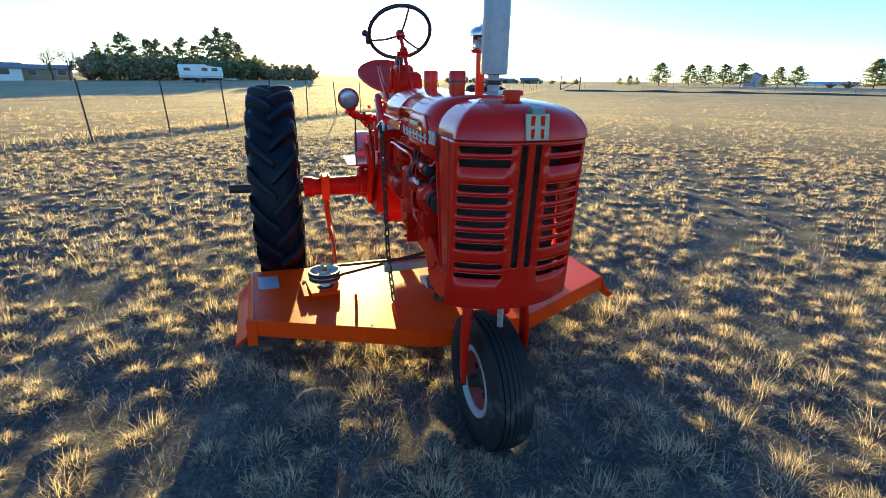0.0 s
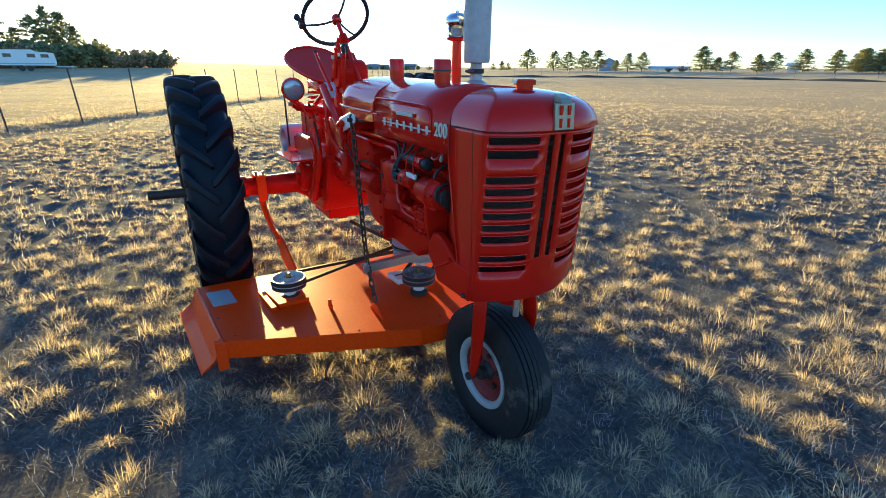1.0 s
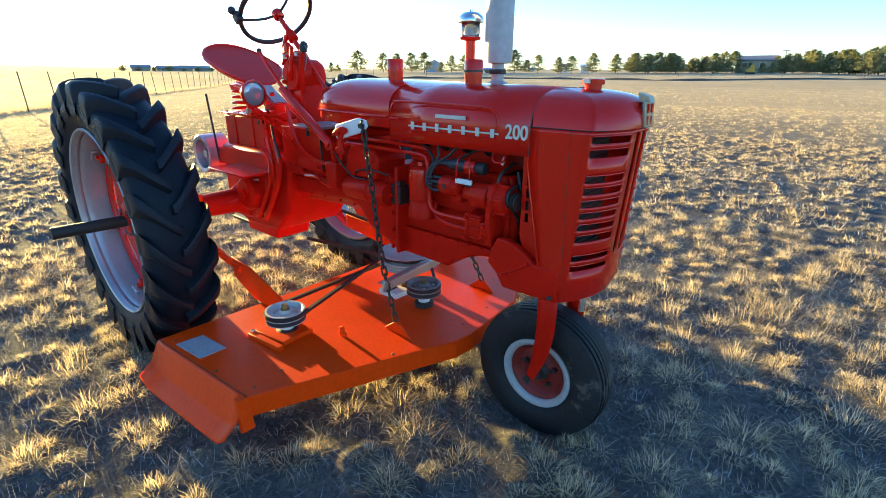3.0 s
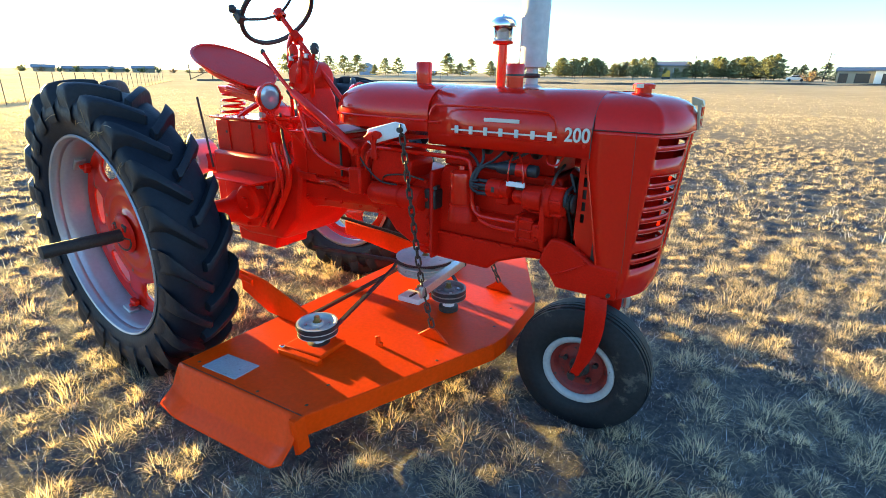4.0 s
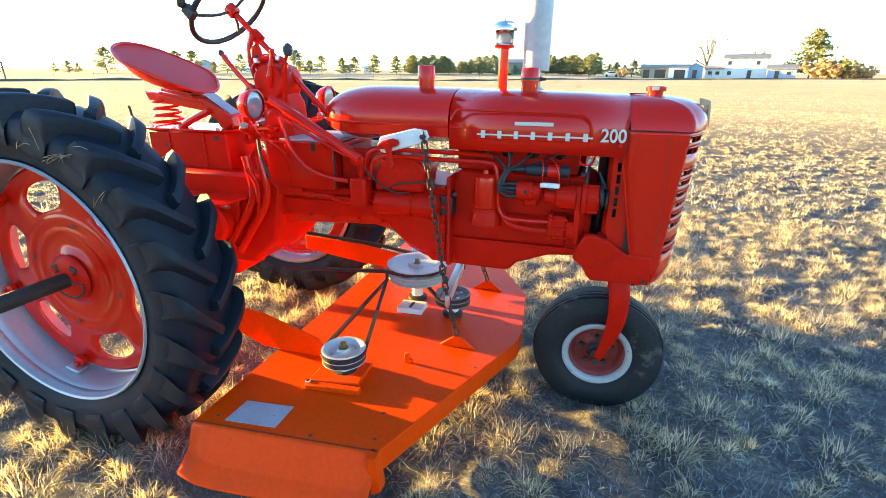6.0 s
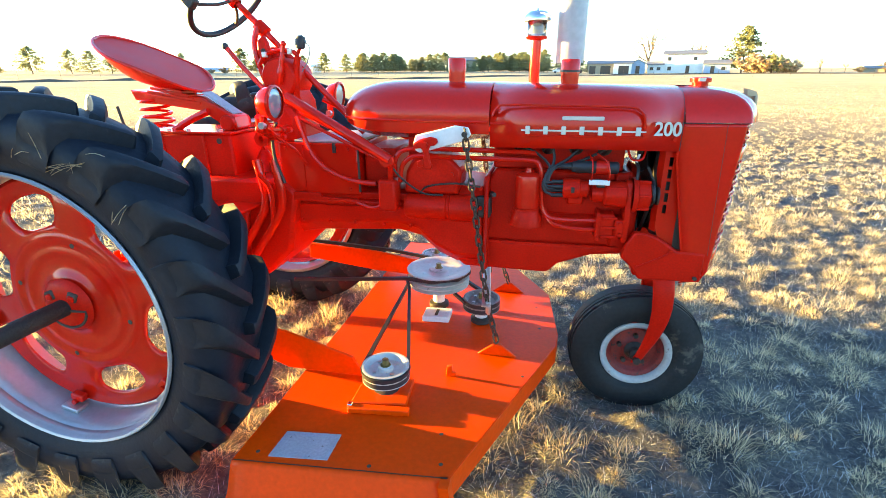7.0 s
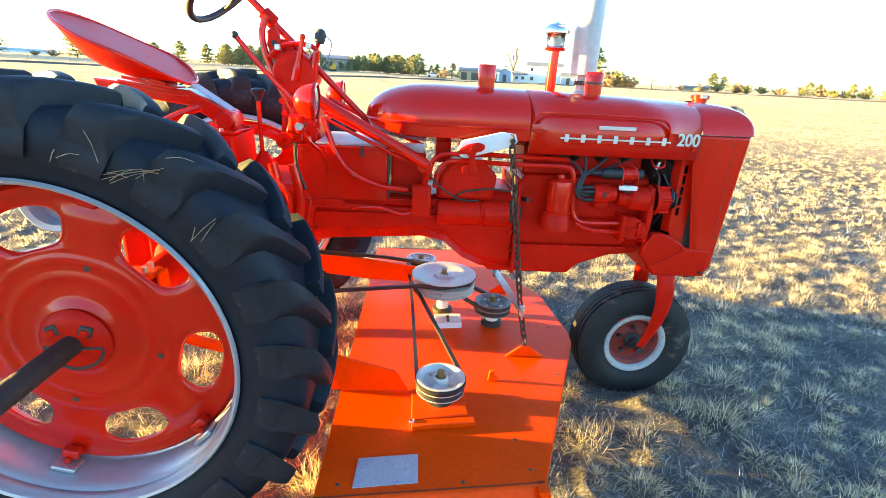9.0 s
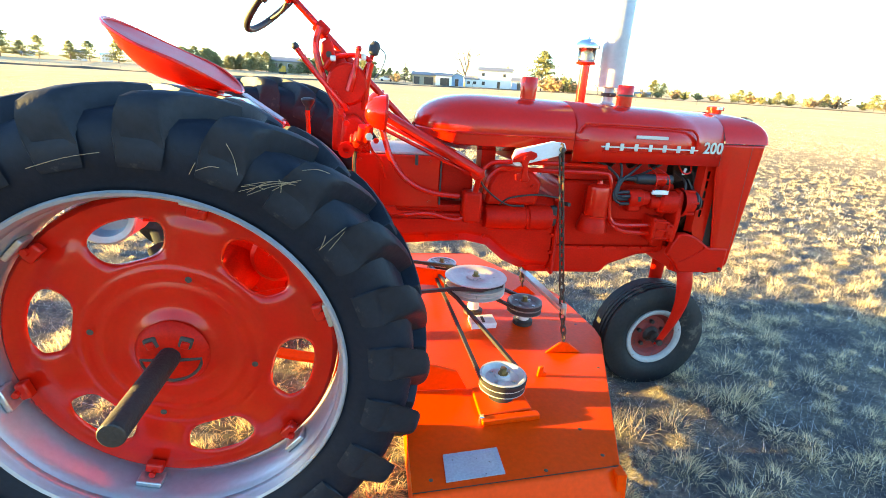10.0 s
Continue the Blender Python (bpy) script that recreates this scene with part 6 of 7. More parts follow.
def belt(name, pts, label=""):
    """A flat-sided belt along a line of points."""
    g = Geo()
    rings = []
    p = [Vector(q) for q in pts]
    for i, q in enumerate(p):
        w = (p[min(i + 1, len(p) - 1)] - p[max(i - 1, 0)]).normalized()
        s = w.cross(Vector((0, 0, 1))).normalized() * 0.0075
        u = Vector((0, 0, 0.0085))
        rings.append([q + s + u, q - s + u, q - s * 0.7 - u, q + s * 0.7 - u])
    part(name, g.loft(rings), BLACK, mower, label)


def arc(c, r, z, a0, a1, n=10):
    return [(c[0] + r * math.cos(radians(a0 + (a1 - a0) * i / n)), c[1] + r * math.sin(radians(a0 + (a1 - a0) * i / n)), z) for i in range(n + 1)]


belt("blade_belt", [(0.915, 0.575, 0.383), (0.95, 0.0, 0.383)] + arc((1.062, -0.618), 0.086, 0.383, 176, 388) + [(0.985, 0.00, 0.425), (0.957, 0.06, 0.430), (0.950, 0.14, 0.430)], "black rubber blade belt")
belt("drive_belt", [(0.40, -0.045, 0.44), (0.97, 0.005, 0.470), (1.10, -0.022, 0.474), (1.22, 0.03, 0.474), (1.262, 0.13, 0.474)], "black drive belt to the rear pulley")
belt("drive_belt", [(0.30, 0.30, 0.53), (0.80, 0.30, 0.50), (1.05, 0.285, 0.474), (1.20, 0.25, 0.474), (1.262, 0.13, 0.474)])
belt("idler_belt", arc((1.34, 0.005), 0.083, 0.39, -150, 90) + [(1.12, 0.27, 0.43)], "black belt round the second pulley")
belt("idler_belt", [(1.27, -0.045, 0.39), (1.20, 0.03, 0.40)])
belt("rear_belt", arc((0.995, 0.58), 0.083, 0.383, -40, 200) + [(0.96, 0.20, 0.42)])

# carrying arms back to the axle
part("lift_arm", Geo().prism([(0.42, 0.47), (0.62, 0.45), (0.90, 0.365), (0.945, 0.282), (0.62, 0.282), (0.42, 0.36)], 1, -0.545, -0.533), ORANGE, mower, "orange carrying arm plate", bevel=0.003)
part("lift_arm", Geo().prism([(0.30, 0.50), (0.70, 0.475), (0.98, 0.435), (0.98, 0.345), (0.70, 0.36), (0.30, 0.41)], 1, 0.33, 0.345), ORANGE, mower, "orange carrying arm plate", bevel=0.003)
part("arm_bar", Geo().tube([(0.06, -0.545, 0.62), (0.10, -0.545, 0.52), (0.30, -0.54, 0.45), (0.52, -0.54, 0.42)], 0.02, 8), ORANGE, mower)
clamp = part("axle_clamp", Geo().box((0.03, -0.545, 0.742), (0.12, 0.075, 0.02)), ORANGE, mower, "pale axle clamp bracket", bevel=0.004)
part("clamp_strap", Geo().box((0.105, -0.545, 0.665), (0.012, 0.06, 0.17)), ORANGE, clamp, bevel=0.003)
part("clamp_strap", Geo().box((-0.065, -0.545, 0.665), (0.012, 0.06, 0.17)), ORANGE, clamp, bevel=0.003)
for s in (-1, 1):
    bolt(clamp, (0.06, -0.545 + s * 0.022, 0.752), (0, 0, 1), 0.010, 0.02, STEEL)
# lift cross bar
bar2 = part("lift_bar", Geo().box((1.385, -0.10, 0.508), (0.012, 0.46, 0.040), pose(0, 0, 0, 0, 0, 6)), STEEL, mower, "bare steel lift cross bar", bevel=0.003)
part("bar_flange", Geo().box((1.372, -0.10, 0.526), (0.034, 0.46, 0.006), pose(0, 0, 0, 0, 0, 6)), STEEL, bar2)


def build_chain(name, pts, label):
    link_geo = Geo()
    loop = [(0.0105 * math.cos(a), 0, 0.0125 * math.sin(a) + (0.0115 if math.sin(a) > 0 else -0.0115)) for a in [2 * math.pi * (k + 0.5) / 12 for k in range(12)]]
    link_geo.tube(loop + loop[:1], 0.0044, 6, 0)
    me = mesh_of("chain_link", link_geo, CHAIN)
    top = part(name, Geo().lathe(Vector(pts[0]), (0, 1, 0), [(-0.012, 1e-4), (-0.012, 0.009), (0.012, 0.009), (0.012, 1e-4)], 10), CHAIN, mower, label)
    p = [Vector(q) for q in pts]
    lens = [(b - a).length for a, b in zip(p, p[1:])]
    total, step = sum(lens), 0.037
    for k in range(int(total / step) + 1):
        d2, i = k * step, 0
        while i < len(lens) - 1 and d2 > lens[i]:
            d2 -= lens[i]
            i += 1
        c = p[i] + (p[i + 1] - p[i]) * min(1, d2 / lens[i])
        w = (p[i] - p[i + 1]).normalized()
        ob = new("chain_link", me)
        ob.parent = top
        ob.matrix_basis = Matrix.Translation(c) @ w.to_track_quat("Z", "Y").to_matrix().to_4x4() @ pose(0, 0, 0, 0, 0, 90 * (k % 2) + 25)


build_chain("lift_chain", [(1.300, -0.305, 1.20), (1.385, -0.305, 0.62), (1.405, -0.300, 0.505), (1.444, -0.287, 0.335)], "rusty steel lift chain")
build_chain("lift_chain", [(1.300, 0.26, 1.10), (1.36, 0.28, 0.62), (1.444, 0.36, 0.335)], "rusty steel lift chain on the far side")
build_chain("lift_chain", [(1.345, 0.115, 0.62), (1.36, 0.112, 0.50)], "short rusty chain")
part("chain_hook", Geo().box((1.405, -0.315, 0.515), (0.02, 0.016, 0.05)), STEEL, mower, "bright chain hook", bevel=0.004)


# ---- fence ----
def at_ground(x, y):
    return float(ground_height(np.array([x]), np.array([y]))[0])


def polar(az, r):
    return 1.5 + r * math.cos(radians(az)), -0.5 + r * math.sin(radians(az))


post_mesh = mesh_of("fence_post", Geo().box((0, 0, 0.68), (0.034, 0.008, 1.46)).box((0, 0.014, 0.68), (0.008, 0.028, 1.46)).box((0, -0.006, 1.36), (0.05, 0.008, 0.04)), POST)
fence = thing("wire_fence", "wire fence on dark steel posts across the pasture", "fence", kind="structure")
lean = random.Random(3)
line = []
for i in range(-5, 32):
    x, y = -9.67 - 1.81 * i, -5.47 + 1.26 * i
    ob = new("fence_post", post_mesh)
    ob.parent = fence
    ob.matrix_basis = pose(x, y, at_ground(x, y), lean.uniform(-3, 3), lean.uniform(-4, 3), 40)
    line.append((x, y, at_ground(x, y)))
for h in (0.35, 0.65, 0.95, 1.25):
    part("fence_wire", Geo().tube([(x, y, z + h + lean.uniform(-0.01, 0.01)) for x, y, z in line], 0.0028, 4, 0), WIRE, fence)
# far boundary fence and ditch bank
berm_pts = []
for az in range(150, 20, -2):
    r = 86 + 3 * math.sin(az * 0.11) + 50 * min(1.0, max(0.0, (105 - az) / 35))
    x, y = polar(az, r)
    berm_pts.append((x, y, at_ground(x, y)))
g = Geo()
rings = []
for i, (x, y, z) in enumerate(berm_pts):
    w = Vector((x, y, 0)).normalized()
    hgt = 0.22 + 0.09 * math.sin(i * 1.7) + 0.06 * math.sin(i * 4.1)
    rings.append([(x - w.x * 1.2, y - w.y * 1.2, z - 0.05), (x - w.x * 0.2, y - w.y * 0.2, z + hgt), (x + w.x * 0.6, y + w.y * 0.6, z + hgt * 0.9), (x + w.x * 1.8, y + w.y * 1.8, z - 0.05)])
tagged(part("ditch_bank", g.loft(rings, closed=False), material("dark_weeds", (0.085, 0.060, 0.030), 0.95, vary=0.4, scale=0.7, fine=6, bump=0.6)), "low dark weedy bank along the field edge", "bank", kind="structure")
far_fence = thing("boundary_fence", "distant boundary fence of thin posts", "fence", kind="structure")
for az in range(148, 22, -3):
    x, y = polar(az, 100)
    ob = new("fence_post", post_mesh)
    ob.parent = far_fence
    ob.matrix_basis = pose(x, y, at_ground(x, y), 0, 0, az)
# gate
gx0, gy0 = polar(149.5, 88)
gate = thing("field_gate", "weathered pole gate frame in the pasture fence", "gate", pose(gx0, gy0, at_ground(gx0, gy0), 0, 0, 62))
for x in (-1.6, 1.6):
    part("gate_post", Geo().rod((x, 0, -0.1), (x, 0, 2.3), 0.09, n=10), POST, gate)
part("gate_beam", Geo().rod((-1.7, 0, 2.2), (1.7, 0, 2.2), 0.06, n=8), POST, gate)
part("gate_rail", Geo().rod((-1.6, 0, 1.1), (1.6, 0, 1.1), 0.04, n=8), POST, gate)
part("gate_brace", Geo().rod((-1.6, 0, 0.1), (1.6, 0, 1.6), 0.05, n=8), POST, gate)


# ---- trees ----
def clumps(rnd, spots, size, g):
    """A handful of needle or twig sprays at each spot."""
    for (x, y, z), s in spots:
        for _ in range(3):
            d1 = Vector((rnd.gauss(0, 1), rnd.gauss(0, 1), rnd.gauss(0, 0.6))).normalized() * size * s
            d2 = d1.cross(Vector((rnd.gauss(0, 1), rnd.gauss(0, 1), rnd.gauss(0, 1)))).normalized() * size * s * 0.55
            c = Vector((x, y, z)) + Vector((rnd.gauss(0, 1), rnd.gauss(0, 1), rnd.gauss(0, 1))) * size * 0.35
            g.add([c - d1 * 0.4, c + d2, c + d1, c - d2 * 0.8], [(0, 1, 2), (0, 2, 3)])


def make_conifer(seed, h, spread, open_=0.0):
    rnd = random.Random(seed)
    t = Geo().tube([(0, 0, -0.2), (rnd.uniform(-0.1, 0.1), 0, h * 0.4), (rnd.uniform(-0.15, 0.15), rnd.uniform(-0.1, 0.1), h * 0.96)], [0.15 * h / 8, 0.11 * h / 8, 0.07 * h / 8, 0.03], 7, 4)
    spots = []
    z = h * (0.10 + 0.12 * open_)
    while z < h * 0.99:
        q = z / h
        reach = 1.08 * spread * (1 - q) ** 0.58 * (0.45 + 0.65 * min(1, (q + 0.12) * 3.2)) + 0.1
        for k in range(8):
            if rnd.random() < 0.10 + 0.35 * open_:
                continue
            a = rnd.uniform(0, 2 * math.pi)
            ln = reach * rnd.uniform(0.55, 1.12)
            tip = (ln * math.cos(a), ln * math.sin(a), z + ln * rnd.uniform(-0.12, 0.25))
            t.tube([(0, 0, z), tip], [0.03, 0.012], 4, 0)
            for j in range(6):
                s = 0.3 + 0.7 * j / 5
                spots.append(((tip[0] * s, tip[1] * s, z + (tip[2] - z) * s), 0.75 + 0.4 * rnd.random()))
        z += h * 0.042
    c = Geo()
    clumps(rnd, spots, 0.34 * h / 8, c)
    return mesh_of("trunk", t, BARK), mesh_of("crown", c, PINE, 180, False)


def make_bare(seed, h):
    rnd = random.Random(seed)
    t, twigs = Geo(), Geo()

    def grow(p, w, ln, r, depth):
        q = p + w * ln
        mid = (p + q) / 2 + Vector((rnd.gauss(0, 1), rnd.gauss(0, 1), 0)) * ln * 0.06
        (t if depth < 3 else twigs).tube([p, mid, q], [r, r * 0.8, r * 0.6], 5 if depth < 3 else 3, 0)
        if depth == 5:
            return
        for _ in range(3 if depth else 6):
            nw = (w + Vector((rnd.gauss(0, 0.6), rnd.gauss(0, 0.6), rnd.gauss(0.15, 0.3)))).normalized()
            grow(p + (q - p) * rnd.uniform(0.65, 1.0), nw, ln * rnd.uniform(0.6, 0.85), r * 0.55, depth + 1)

    grow(Vector((0, 0, -0.1)), Vector((0, 0, 1)), h * 0.24, h * 0.018, 0)
    return mesh_of("trunk", t, BARK), mesh_of("crown", twigs, BRUSH, 180, False)


def make_bush(seed, w, h):
    rnd = random.Random(seed)
    t, spots = Geo(), []
    for k in range(26):
        a, r = rnd.uniform(0, 2 * math.pi), rnd.uniform(0.1, 1) * w / 2
        tip = Vector((r * math.cos(a), r * math.sin(a), h * rnd.uniform(0.45, 1.0) * (1 - 0.4 * r / w)))
        t.tube([(0.2 * tip.x, 0.2 * tip.y, -0.05), tip * 0.6, tip], [0.03, 0.02, 0.008], 4, 0)
        for j in range(7):
            spots.append((tuple(tip * (0.35 + 0.65 * j / 6)), 1.0))
    c = Geo()
    clumps(rnd, spots, 0.30, c)
    return mesh_of("trunk", t, BARK), mesh_of("crown", c, BRUSH if seed % 2 else PINE, 180, False)


CONIFERS = [make_conifer(11, 6.0, 3.0), make_conifer(12, 6.0, 3.5, 0.3), make_conifer(13, 6.0, 2.9, 0.5), make_conifer(14, 6.0, 3.3, 0.4), make_conifer(15, 6.0, 3.8, 0.2)]
PINES = [make_conifer(21, 9.0, 3.1, 1.2), make_conifer(22, 9.0, 3.6, 1.0), make_conifer(23, 9.0, 2.9, 1.4)]
BARES = [make_bare(31, 7.0), make_bare(32, 7.0)]
BUSHES = [make_bush(41, 4.0, 2.0), make_bush(42, 4.5, 2.2), make_bush(43, 5.0, 2.4), make_bush(44, 4.0, 2.6)]
TREE_RND = random.Random(9)


def plant(kind, az, r, height, base, label, group, name="tree"):
    x, y = polar(az, r)
    meshes = TREE_RND.choice(kind)
    if kind is not BUSHES:
        height += min(90.0, max(0.0, r - 60)) * 0.012 + max(0.0, r - 150) * 0.007 - 0.012 - at_ground(x, y)
    tree = thing(name, label, "tree" if name != "bush" else "bush", pose(x, y, at_ground(x, y) - 0.05, 0, 0, TREE_RND.uniform(0, 360)), group)
    s = (1.7 if kind is BARES else 1.0 if kind is PINES else 1.22) * height / base
    tree.scale = (s * TREE_RND.uniform(0.9, 1.15), s * TREE_RND.uniform(0.9, 1.15), s)
    part("trunk", meshes[0], BARK, tree)
    part("crown", meshes[1], PINE, tree)


ROW = "row of conifers beyond the field"
# (bearing, top in degrees above the eye)
for az, el in ((144.6, 0.7), (143.6, 0.9), (142.9, 0.75), (140.7, 1.9), (137.9, 1.75), (136.4, 1.7), (134.8, 1.75), (133.3, 1.8), (131.4, 1.0), (130.2, 1.55), (128.8, 1.6), (123.2, 2.0), (121.8, 1.2), (120.6, 1.6), (118.4, 1.4), (117.0, 1.5), (114.8, 1.7), (112.4, 1.6), (110.5, 1.7)):
    plant(CONIFERS, az, 150, 1.42 - 1.08 + 150 * math.tan(radians(el)), 6.0, "dark green conifer standing alone beyond the dry field", ROW)
WOOD = "thick belt of conifers round the far house"
for i in range(60):
    az = 111 - i * 0.35 + TREE_RND.uniform(-0.3, 0.3)
    if 98.0 < az < 101.4:
        continue
    el = TREE_RND.uniform(1.0, 1.75) if az > 96 else TREE_RND.uniform(0.9, 1.9)
    plant(CONIFERS, az, 152 + TREE_RND.uniform(-6, 12), 0.35 + 152 * math.tan(radians(el)), 6.0, "dark conifer in a thick far belt of trees", WOOD)
for az in (100.9, 100.0, 99.0, 98.2):
    plant(CONIFERS, az, 146, 0.35 + 146 * math.tan(radians(0.9)), 6.0, "short dark conifer before the far house", WOOD)
for az, el in ((104.5, 2.0), (103.2, 2.1), (97.2, 1.7), (94.0, 1.3)):
    plant(BARES, az, 158, 0.35 + 158 * math.tan(radians(el)), 7.0, "bare leafless tree over the far conifers", "")
for i in range(7):
    plant(CONIFERS, 90.8 - i * 0.85 + TREE_RND.uniform(-0.2, 0.2), 156, 0.35 + 156 * math.tan(radians(TREE_RND.uniform(0.6, 1.2))), 6.0, "small conifer by the far sheds", WOOD)
plant(BARES, 79.7, 165, 0.3 + 165 * math.tan(radians(4.0)), 7.0, "large bare tree with a wide fan of twigs", "")
plant(BARES, 75.2, 172, 0.3 + 172 * math.tan(radians(2.9)), 7.0, "bare leafless tree behind the white house", "")
plant(CONIFERS[:1], 71.2, 158, 0.3 + 158 * math.tan(radians(3.2)), 6.0, "tall sunlit conifer beside the white house", "")
for az, el in ((69.2, 1.2), (68.2, 1.5), (66.7, 1.3), (65.0, 1.1), (63.2, 0.8)):
    plant(BARES, az, 155, 0.3 + 155 * math.tan(radians(el)), 7.0, "small reddish bare tree at the field edge", "bare trees at the field edge")
for az, el in ((59.4, 1.3), (58.5, 1.1), (51.4, 0.9), (50.6, 0.8), (48.2, 0.9), (47.2, 0.8), (44.5, 0.9), (41.0, 1.0), (37.0, 0.9)):
    plant(CONIFERS, az, 175, 0.2 + 175 * math.tan(radians(el)), 6.0, "distant pale conifer on the low skyline", "trees on the low skyline")
for az, r, h in ((87.6, 140, 1.9), (70.2, 146, 3.6), (69.4, 145, 3.9), (68.6, 145, 3.6), (67.8, 146, 3.2), (67.0, 146, 2.6), (57.2, 160, 2.3), (56.3, 160, 2.0), (60.4, 165, 1.6), (53.4, 170, 1.8), (49.4, 170, 2.0), (45.7, 170, 1.9), (124.9, 150, 1.4), (126.2, 150, 1.2), (62.1, 160, 1.5)):
    plant(BUSHES, az, r, h, 2.3, "low brown bush at the field edge", "bushes at the field edge", "bush")
for i in range(15):
    plant(BUSHES, 60.5 - i * 1.7 + TREE_RND.uniform(-0.4, 0.4), 176 + TREE_RND.uniform(-4, 6), TREE_RND.uniform(1.8, 3.2), 2.3, "sunlit scrub tree on the low skyline", "scrub on the low skyline", "bush")
# trees behind the sun side
LEFT = "tall trees behind the travel trailer"
for az, el in ((-161.6, 3.2), (-162.6, 2.8), (-163.8, 4.15), (-164.6, 3.1), (-165.8, 3.7), (-166.6, 3.7), (-167.5, 3.1), (-168.8, 3.95), (-169.9, 3.3), (-171.2, 4.3), (-172.3, 5.0), (-173.2, 4.7), (-174.1, 3.6), (-175.6, 2.6)):
    plant(PINES, az, 118, 0.7 + 118 * math.tan(radians(el)), 9.0, "tall open-crowned pine against the low sun", LEFT)
for i in range(42):
    az = -161.2 - i * 0.49
    el = 1.75 if az > -176 else 1.4
    plant(CONIFERS, az + TREE_RND.uniform(-0.2, 0.2), 112 + TREE_RND.uniform(-3, 6), 0.8 + 112 * math.tan(radians(el * TREE_RND.uniform(0.85, 1.1))), 6.0, "dense conifer of a windbreak seen against the sun", "windbreak")
for i in range(30):
    az = -161.0 - i * 0.69
    plant(BUSHES, az + TREE_RND.uniform(-0.3, 0.3), 106, TREE_RND.uniform(2.9, 3.5) if az > -176 else TREE_RND.uniform(2.0, 2.6), 2.3, "dense brown bush under the windbreak", "bushes under the windbreak", "bush")
for az, el in ((-159.2, 2.9), (-157.9, 2.6), (-153.0, 2.4)):
    plant(BARES, az, 105, 0.8 + 105 * math.tan(radians(el)), 7.0, "bare spreading tree beside the low house", "")
for i in range(12):
    plant(BUSHES, 163.5 - i * 1.3, 165, TREE_RND.uniform(0.8, 1.5), 2.3, "low dark brush on the sunlit skyline", "brush on the skyline", "bush")


# ---- far buildings ----
def building(name, label, az, r, w, dpt, h, roof_h, wall, roof, windows=(), doors=(), turn=0.0, category="house", ridge="x"):
    """A gabled building facing the field; windows and doors as (x, z, width, height) on its front."""
    x, y = polar(az, r)
    root = thing(name, label, category, pose(x, y, at_ground(x, y) - 0.1, 0, 0, az + 90 + 180 + turn))
    part("wall", Geo().box((0, 0, h / 2), (w, dpt, h)), wall, root, bevel=0.03)
    e = 0.35
    if ridge == "x":
        rf = Geo().prism([(-dpt / 2 - e, h - 0.05), (0, h + roof_h), (dpt / 2 + e, h - 0.05), (dpt / 2 + e, h + 0.12), (0, h + roof_h + 0.18), (-dpt / 2 - e, h + 0.12)], 0, -w / 2 - e, w / 2 + e)
        gable = Geo().prism([(-dpt / 2, h), (dpt / 2, h), (0, h + roof_h)], 0, -w / 2, w / 2)
    else:
        rf = Geo().prism([(-w / 2 - e, h - 0.05), (0, h + roof_h), (w / 2 + e, h - 0.05), (w / 2 + e, h + 0.12), (0, h + roof_h + 0.18), (-w / 2 - e, h + 0.12)], 1, -dpt / 2 - e, dpt / 2 + e)
        gable = Geo().prism([(-w / 2, h), (w / 2, h), (0, h + roof_h)], 1, -dpt / 2, dpt / 2)
    part("roof", rf, roof, root)
    part("gable", gable, wall, root)
    for wx, wz, ww, wh in windows:
        win = part("window", Geo().box((wx, -dpt / 2 - 0.02, wz), (ww + 0.16, 0.06, wh + 0.16)), WHITE, root)
        part("pane", Geo().box((wx, -dpt / 2 - 0.045, wz), (ww, 0.03, wh)), PANE, win)
    for dx, dw, dh in doors:
        part("door", Geo().box((dx, -dpt / 2 - 0.03, dh / 2), (dw, 0.06, dh)), PANE, root)
    return root


building("machine_shed", "long low tan shed with open bays", 84.4, 148, 6.8, 6, 2.6, 0.7, TAN, ROOF, doors=((-2.2, 1.6, 2.1), (1.2, 2.6, 2.1)), category="shed")
building("garage", "white flat-fronted garage beside the shed", 82.2, 147, 4.6, 6, 2.7, 0.6, SIDING, ROOF, doors=((0.3, 2.6, 2.1),), category="garage")
building("small_barn", "pale blue metal barn with a gable front", 80.7, 150, 3.8, 5, 2.6, 1.0, BLUE, ROOF, doors=((0.0, 1.0, 2.0),), category="barn", ridge="y")
building("farmhouse", "two-storey white farmhouse with dark windows", 76.4, 158, 10.0, 8, 5.0, 0.9, SIDING, ROOF, windows=((-3.6, 3.8, 0.8, 0.9), (2.8, 3.8, 0.8, 0.9), (-3.4, 1.3, 0.9, 1.0)), doors=((1.2, 0.9, 2.0),))
building("garden_shed", "pale blue gabled shed beside the farmhouse", 73.3, 150, 6.0, 5, 2.3, 0.9, BLUE, ROOF, windows=((1.4, 1.3, 0.9, 0.8),), doors=((-1.0, 0.9, 1.9),), category="shed")
building("low_house", "low white house beside the barn", 79.0, 156, 4.0, 6, 2.3, 0.8, SIDING, ROOF, windows=((-0.9, 1.3, 0.9, 0.8), (0.9, 1.3, 0.9, 0.8)))
building("hipped_house", "far tan house with a dark roof among conifers", 99.6, 160, 9.0, 8, 3.3, 1.1, TAN, ROOF, windows=((-2.5, 2.2, 1.2, 1.0), (1.5, 2.2, 1.2, 1.0)))
building("blue_barn", "blue metal barn behind the conifers", 132.2, 165, 5.2, 6, 2.4, 1.3, BLUE, BLUE, category="barn", ridge="y")
building("white_cottage", "small white cottage beyond the field", 117.8, 162, 3.6, 4, 1.8, 0.7, SIDING, ROOF, windows=((-0.7, 1.0, 0.6, 0.6), (0.7, 1.0, 0.6, 0.6)))
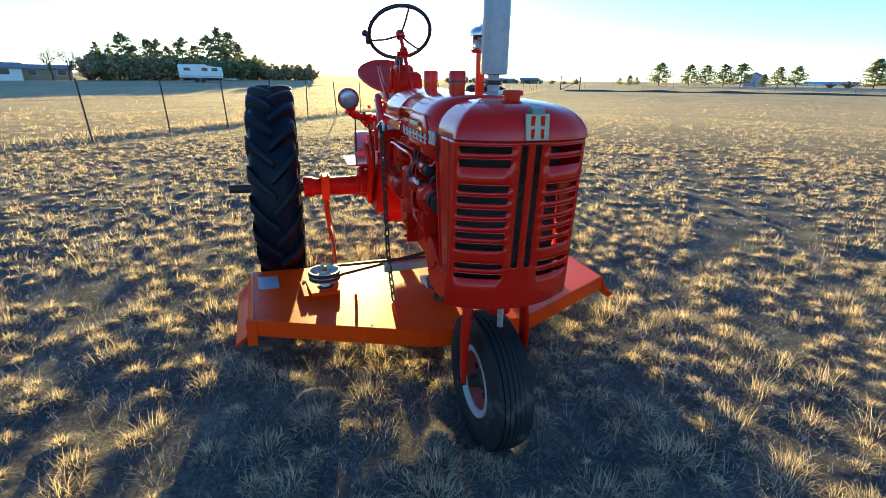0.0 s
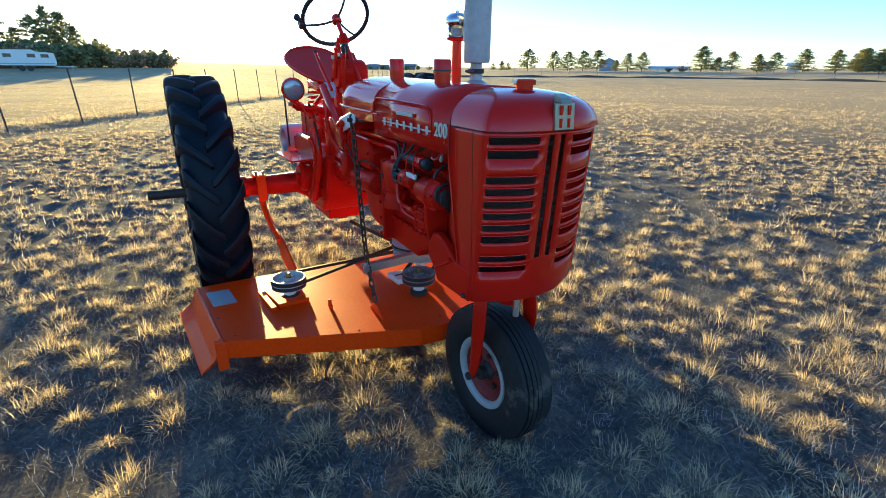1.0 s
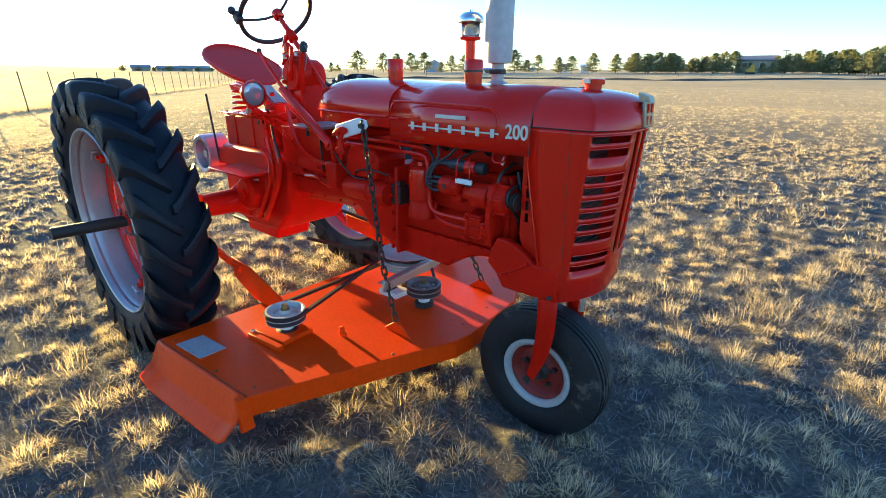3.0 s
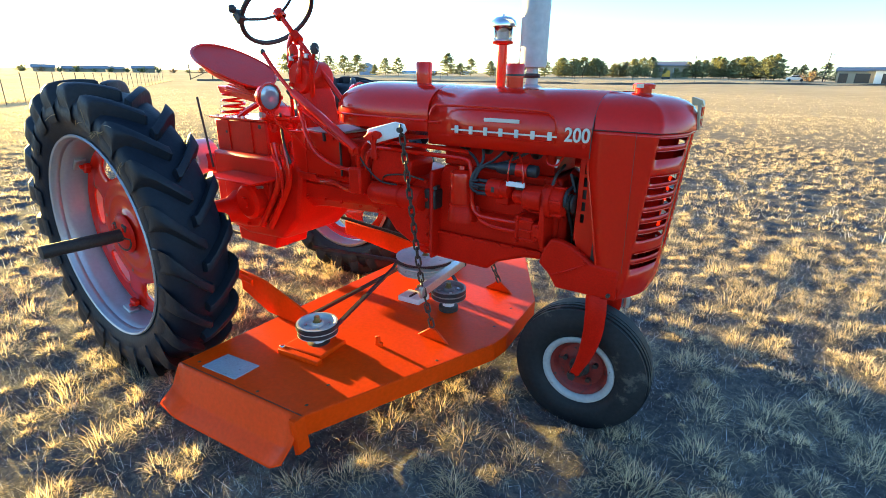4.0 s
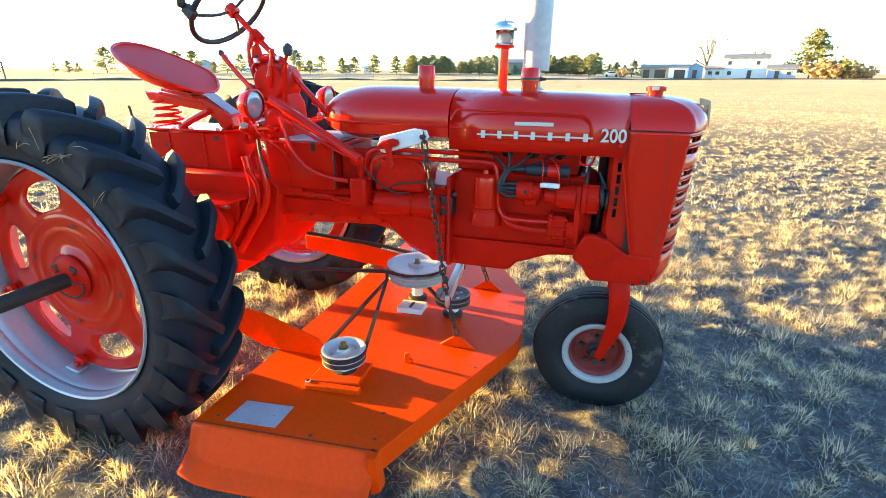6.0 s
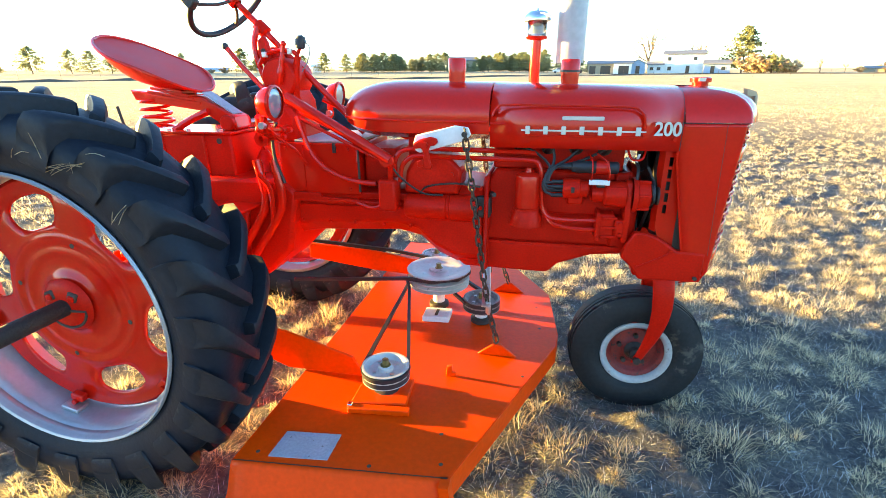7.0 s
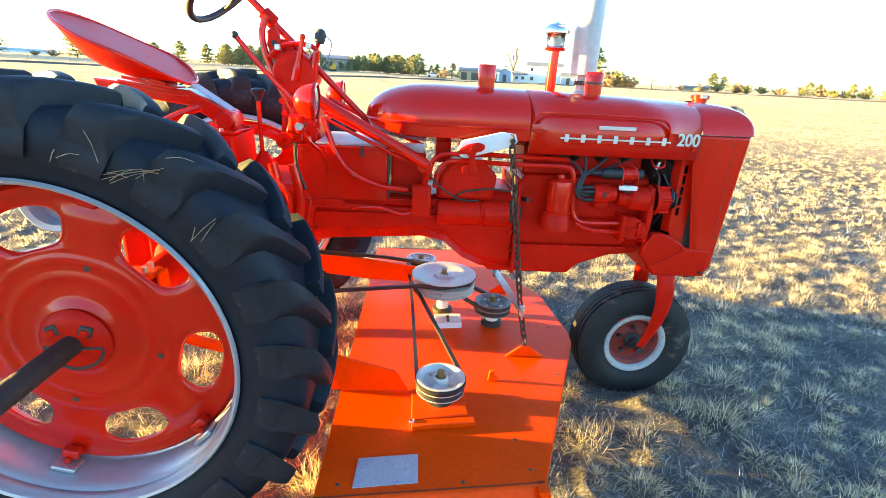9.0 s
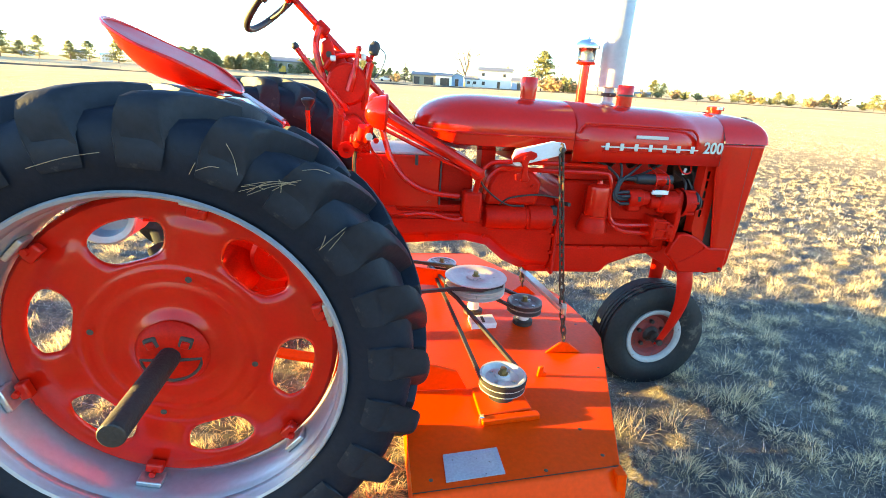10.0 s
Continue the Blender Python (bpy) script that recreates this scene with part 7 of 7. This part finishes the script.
building("white_cottage", "small pale cottage beyond the field", 115.6, 165, 2.6, 4, 1.7, 0.7, SIDING, SIDING)
building("low_shed", "long dark low shed on the skyline", 60.8, 168, 6.5, 5, 1.0, 0.4, TAN, ROOF, category="shed")
for az, w, h in ((154.3, 5.6, 1.1), (156.6, 4.0, 0.8), (158.0, 3.4, 0.9), (159.6, 6.0, 0.8), (162.0, 4.5, 1.0)):
    building("distant_house", "low dark-roofed house on the bright skyline", az, 170, w, 6, h, 0.7, TAN, ROOF, windows=((-w * 0.25, h * 0.55, 0.7, 0.4),))
building("ranch_house", "low shaded house among bare trees", -157.6, 112, 7.0, 7, 1.7, 0.7, TAN, ROOF, windows=((-2.0, 1.2, 1.2, 0.8), (2.0, 1.2, 1.2, 0.8)))
building("ranch_house", "low pale house among bare trees", -154.6, 108, 4.5, 7, 1.9, 0.8, SIDING, ROOF, windows=((0.0, 1.5, 1.4, 1.0),))
for az, w in ((126.9, 5), (125.2, 4), (121.2, 3), (127.8, 3)):
    building("far_roofs", "low pale building far across the plain", az, 260, w * 1.6, 6, 1.0, 0.7, SIDING, BLUE, category="building")

# travel trailer
tx, ty = polar(-170.3, 92)
trailer = thing("travel_trailer", "long white travel trailer parked before the trees", "trailer", pose(tx, ty, at_ground(tx, ty), 0, 0, -170.3 + 90 + 180))
part("trailer_body", Geo().prism([(-3.4, 0.75), (-3.5, 2.75), (0.6, 2.85), (1.0, 2.60), (3.0, 2.45), (3.15, 1.3), (3.0, 0.75)], 1, -1.2, 1.2), SIDING, trailer, bevel=0.06)
part("skirt", Geo().box((-0.2, -1.205, 1.0), (6.2, 0.02, 0.14)), BLUE, trailer)
for x in (-2.2, 0.4, 1.9):
    win = part("window", Geo().box((x, -1.21, 2.05), (1.0, 0.04, 0.55)), STEEL, trailer)
    part("pane", Geo().box((x, -1.235, 2.05), (0.88, 0.02, 0.45)), PANE, win)
for x in (-0.9, 0.0):
    part("wheel", Geo().lathe((x, -1.0, 0.38), (0, -1, 0), [(0, 1e-4), (0, 0.38), (0.22, 0.38), (0.22, 1e-4)], 20), BLACK, trailer)
part("tow_frame", Geo().box((4.1, 0, 0.62), (2.2, 0.5, 0.14)), SIDING, trailer)
part("jack", Geo().rod((4.9, 0, 0.0), (4.9, 0, 0.9), 0.05, n=8), STEEL, trailer)
# parked car, yellow machine, utility poles
cx, cy = polar(88.7, 142)
car = thing("parked_car", "pale parked car beside the far sheds", "car", pose(cx, cy, at_ground(cx, cy), 0, 0, 88.7 + 270))
part("body", Geo().prism([(-1.9, 0.35), (-1.9, 0.85), (-1.2, 0.95), (-0.7, 1.42), (0.9, 1.42), (1.4, 0.95), (1.9, 0.8), (1.9, 0.35)], 1, -0.8, 0.8), SIDING, car, bevel=0.08)
part("side_glass", Geo().prism([(-0.95, 1.0), (-0.6, 1.34), (0.8, 1.34), (1.15, 1.0)], 1, -0.82, 0.82), PANE, car)
for x in (-1.2, 1.2):
    part("wheel", Geo().lathe((x, -0.65, 0.32), (0, -1, 0), [(0, 1e-4), (0, 0.32), (0.18, 0.32), (0.18, 1e-4)], 18), BLACK, car)
mx, my = polar(99.9, 140)
machine = thing("yellow_machine", "small yellow machine before the far house", "machine", pose(mx, my, at_ground(mx, my), 0, 0, 10))
part("body", Geo().prism([(-0.9, 0.4), (-0.9, 1.2), (-0.2, 1.3), (0.0, 2.0), (0.8, 2.0), (0.9, 0.4)], 1, -0.6, 0.6), material("yellow_paint", (0.55, 0.30, 0.03), 0.5), machine, bevel=0.05)
part("track", Geo().box((0, -0.5, 0.25), (2.0, 0.3, 0.5)), BLACK, machine, bevel=0.1)
part("track", Geo().box((0, 0.5, 0.25), (2.0, 0.3, 0.5)), BLACK, machine, bevel=0.1)
for az, r, h in ((86.7, 150, 6.6), (97.4, 160, 6.0), (95.6, 165, 5.4)):
    px, py = polar(az, r)
    pole = thing("utility_pole", "thin leaning wooden utility pole", "pole", pose(px, py, at_ground(px, py), 0, 4 if az < 90 else 0, az + 270))
    part("shaft", Geo().rod((0, 0, -0.3), (0, 0, h), 0.11, 0.08, 8), POST, pole)
    part("crossarm", Geo().box((0, 0, h - 0.4), (1.6, 0.1, 0.12)), POST, pole)
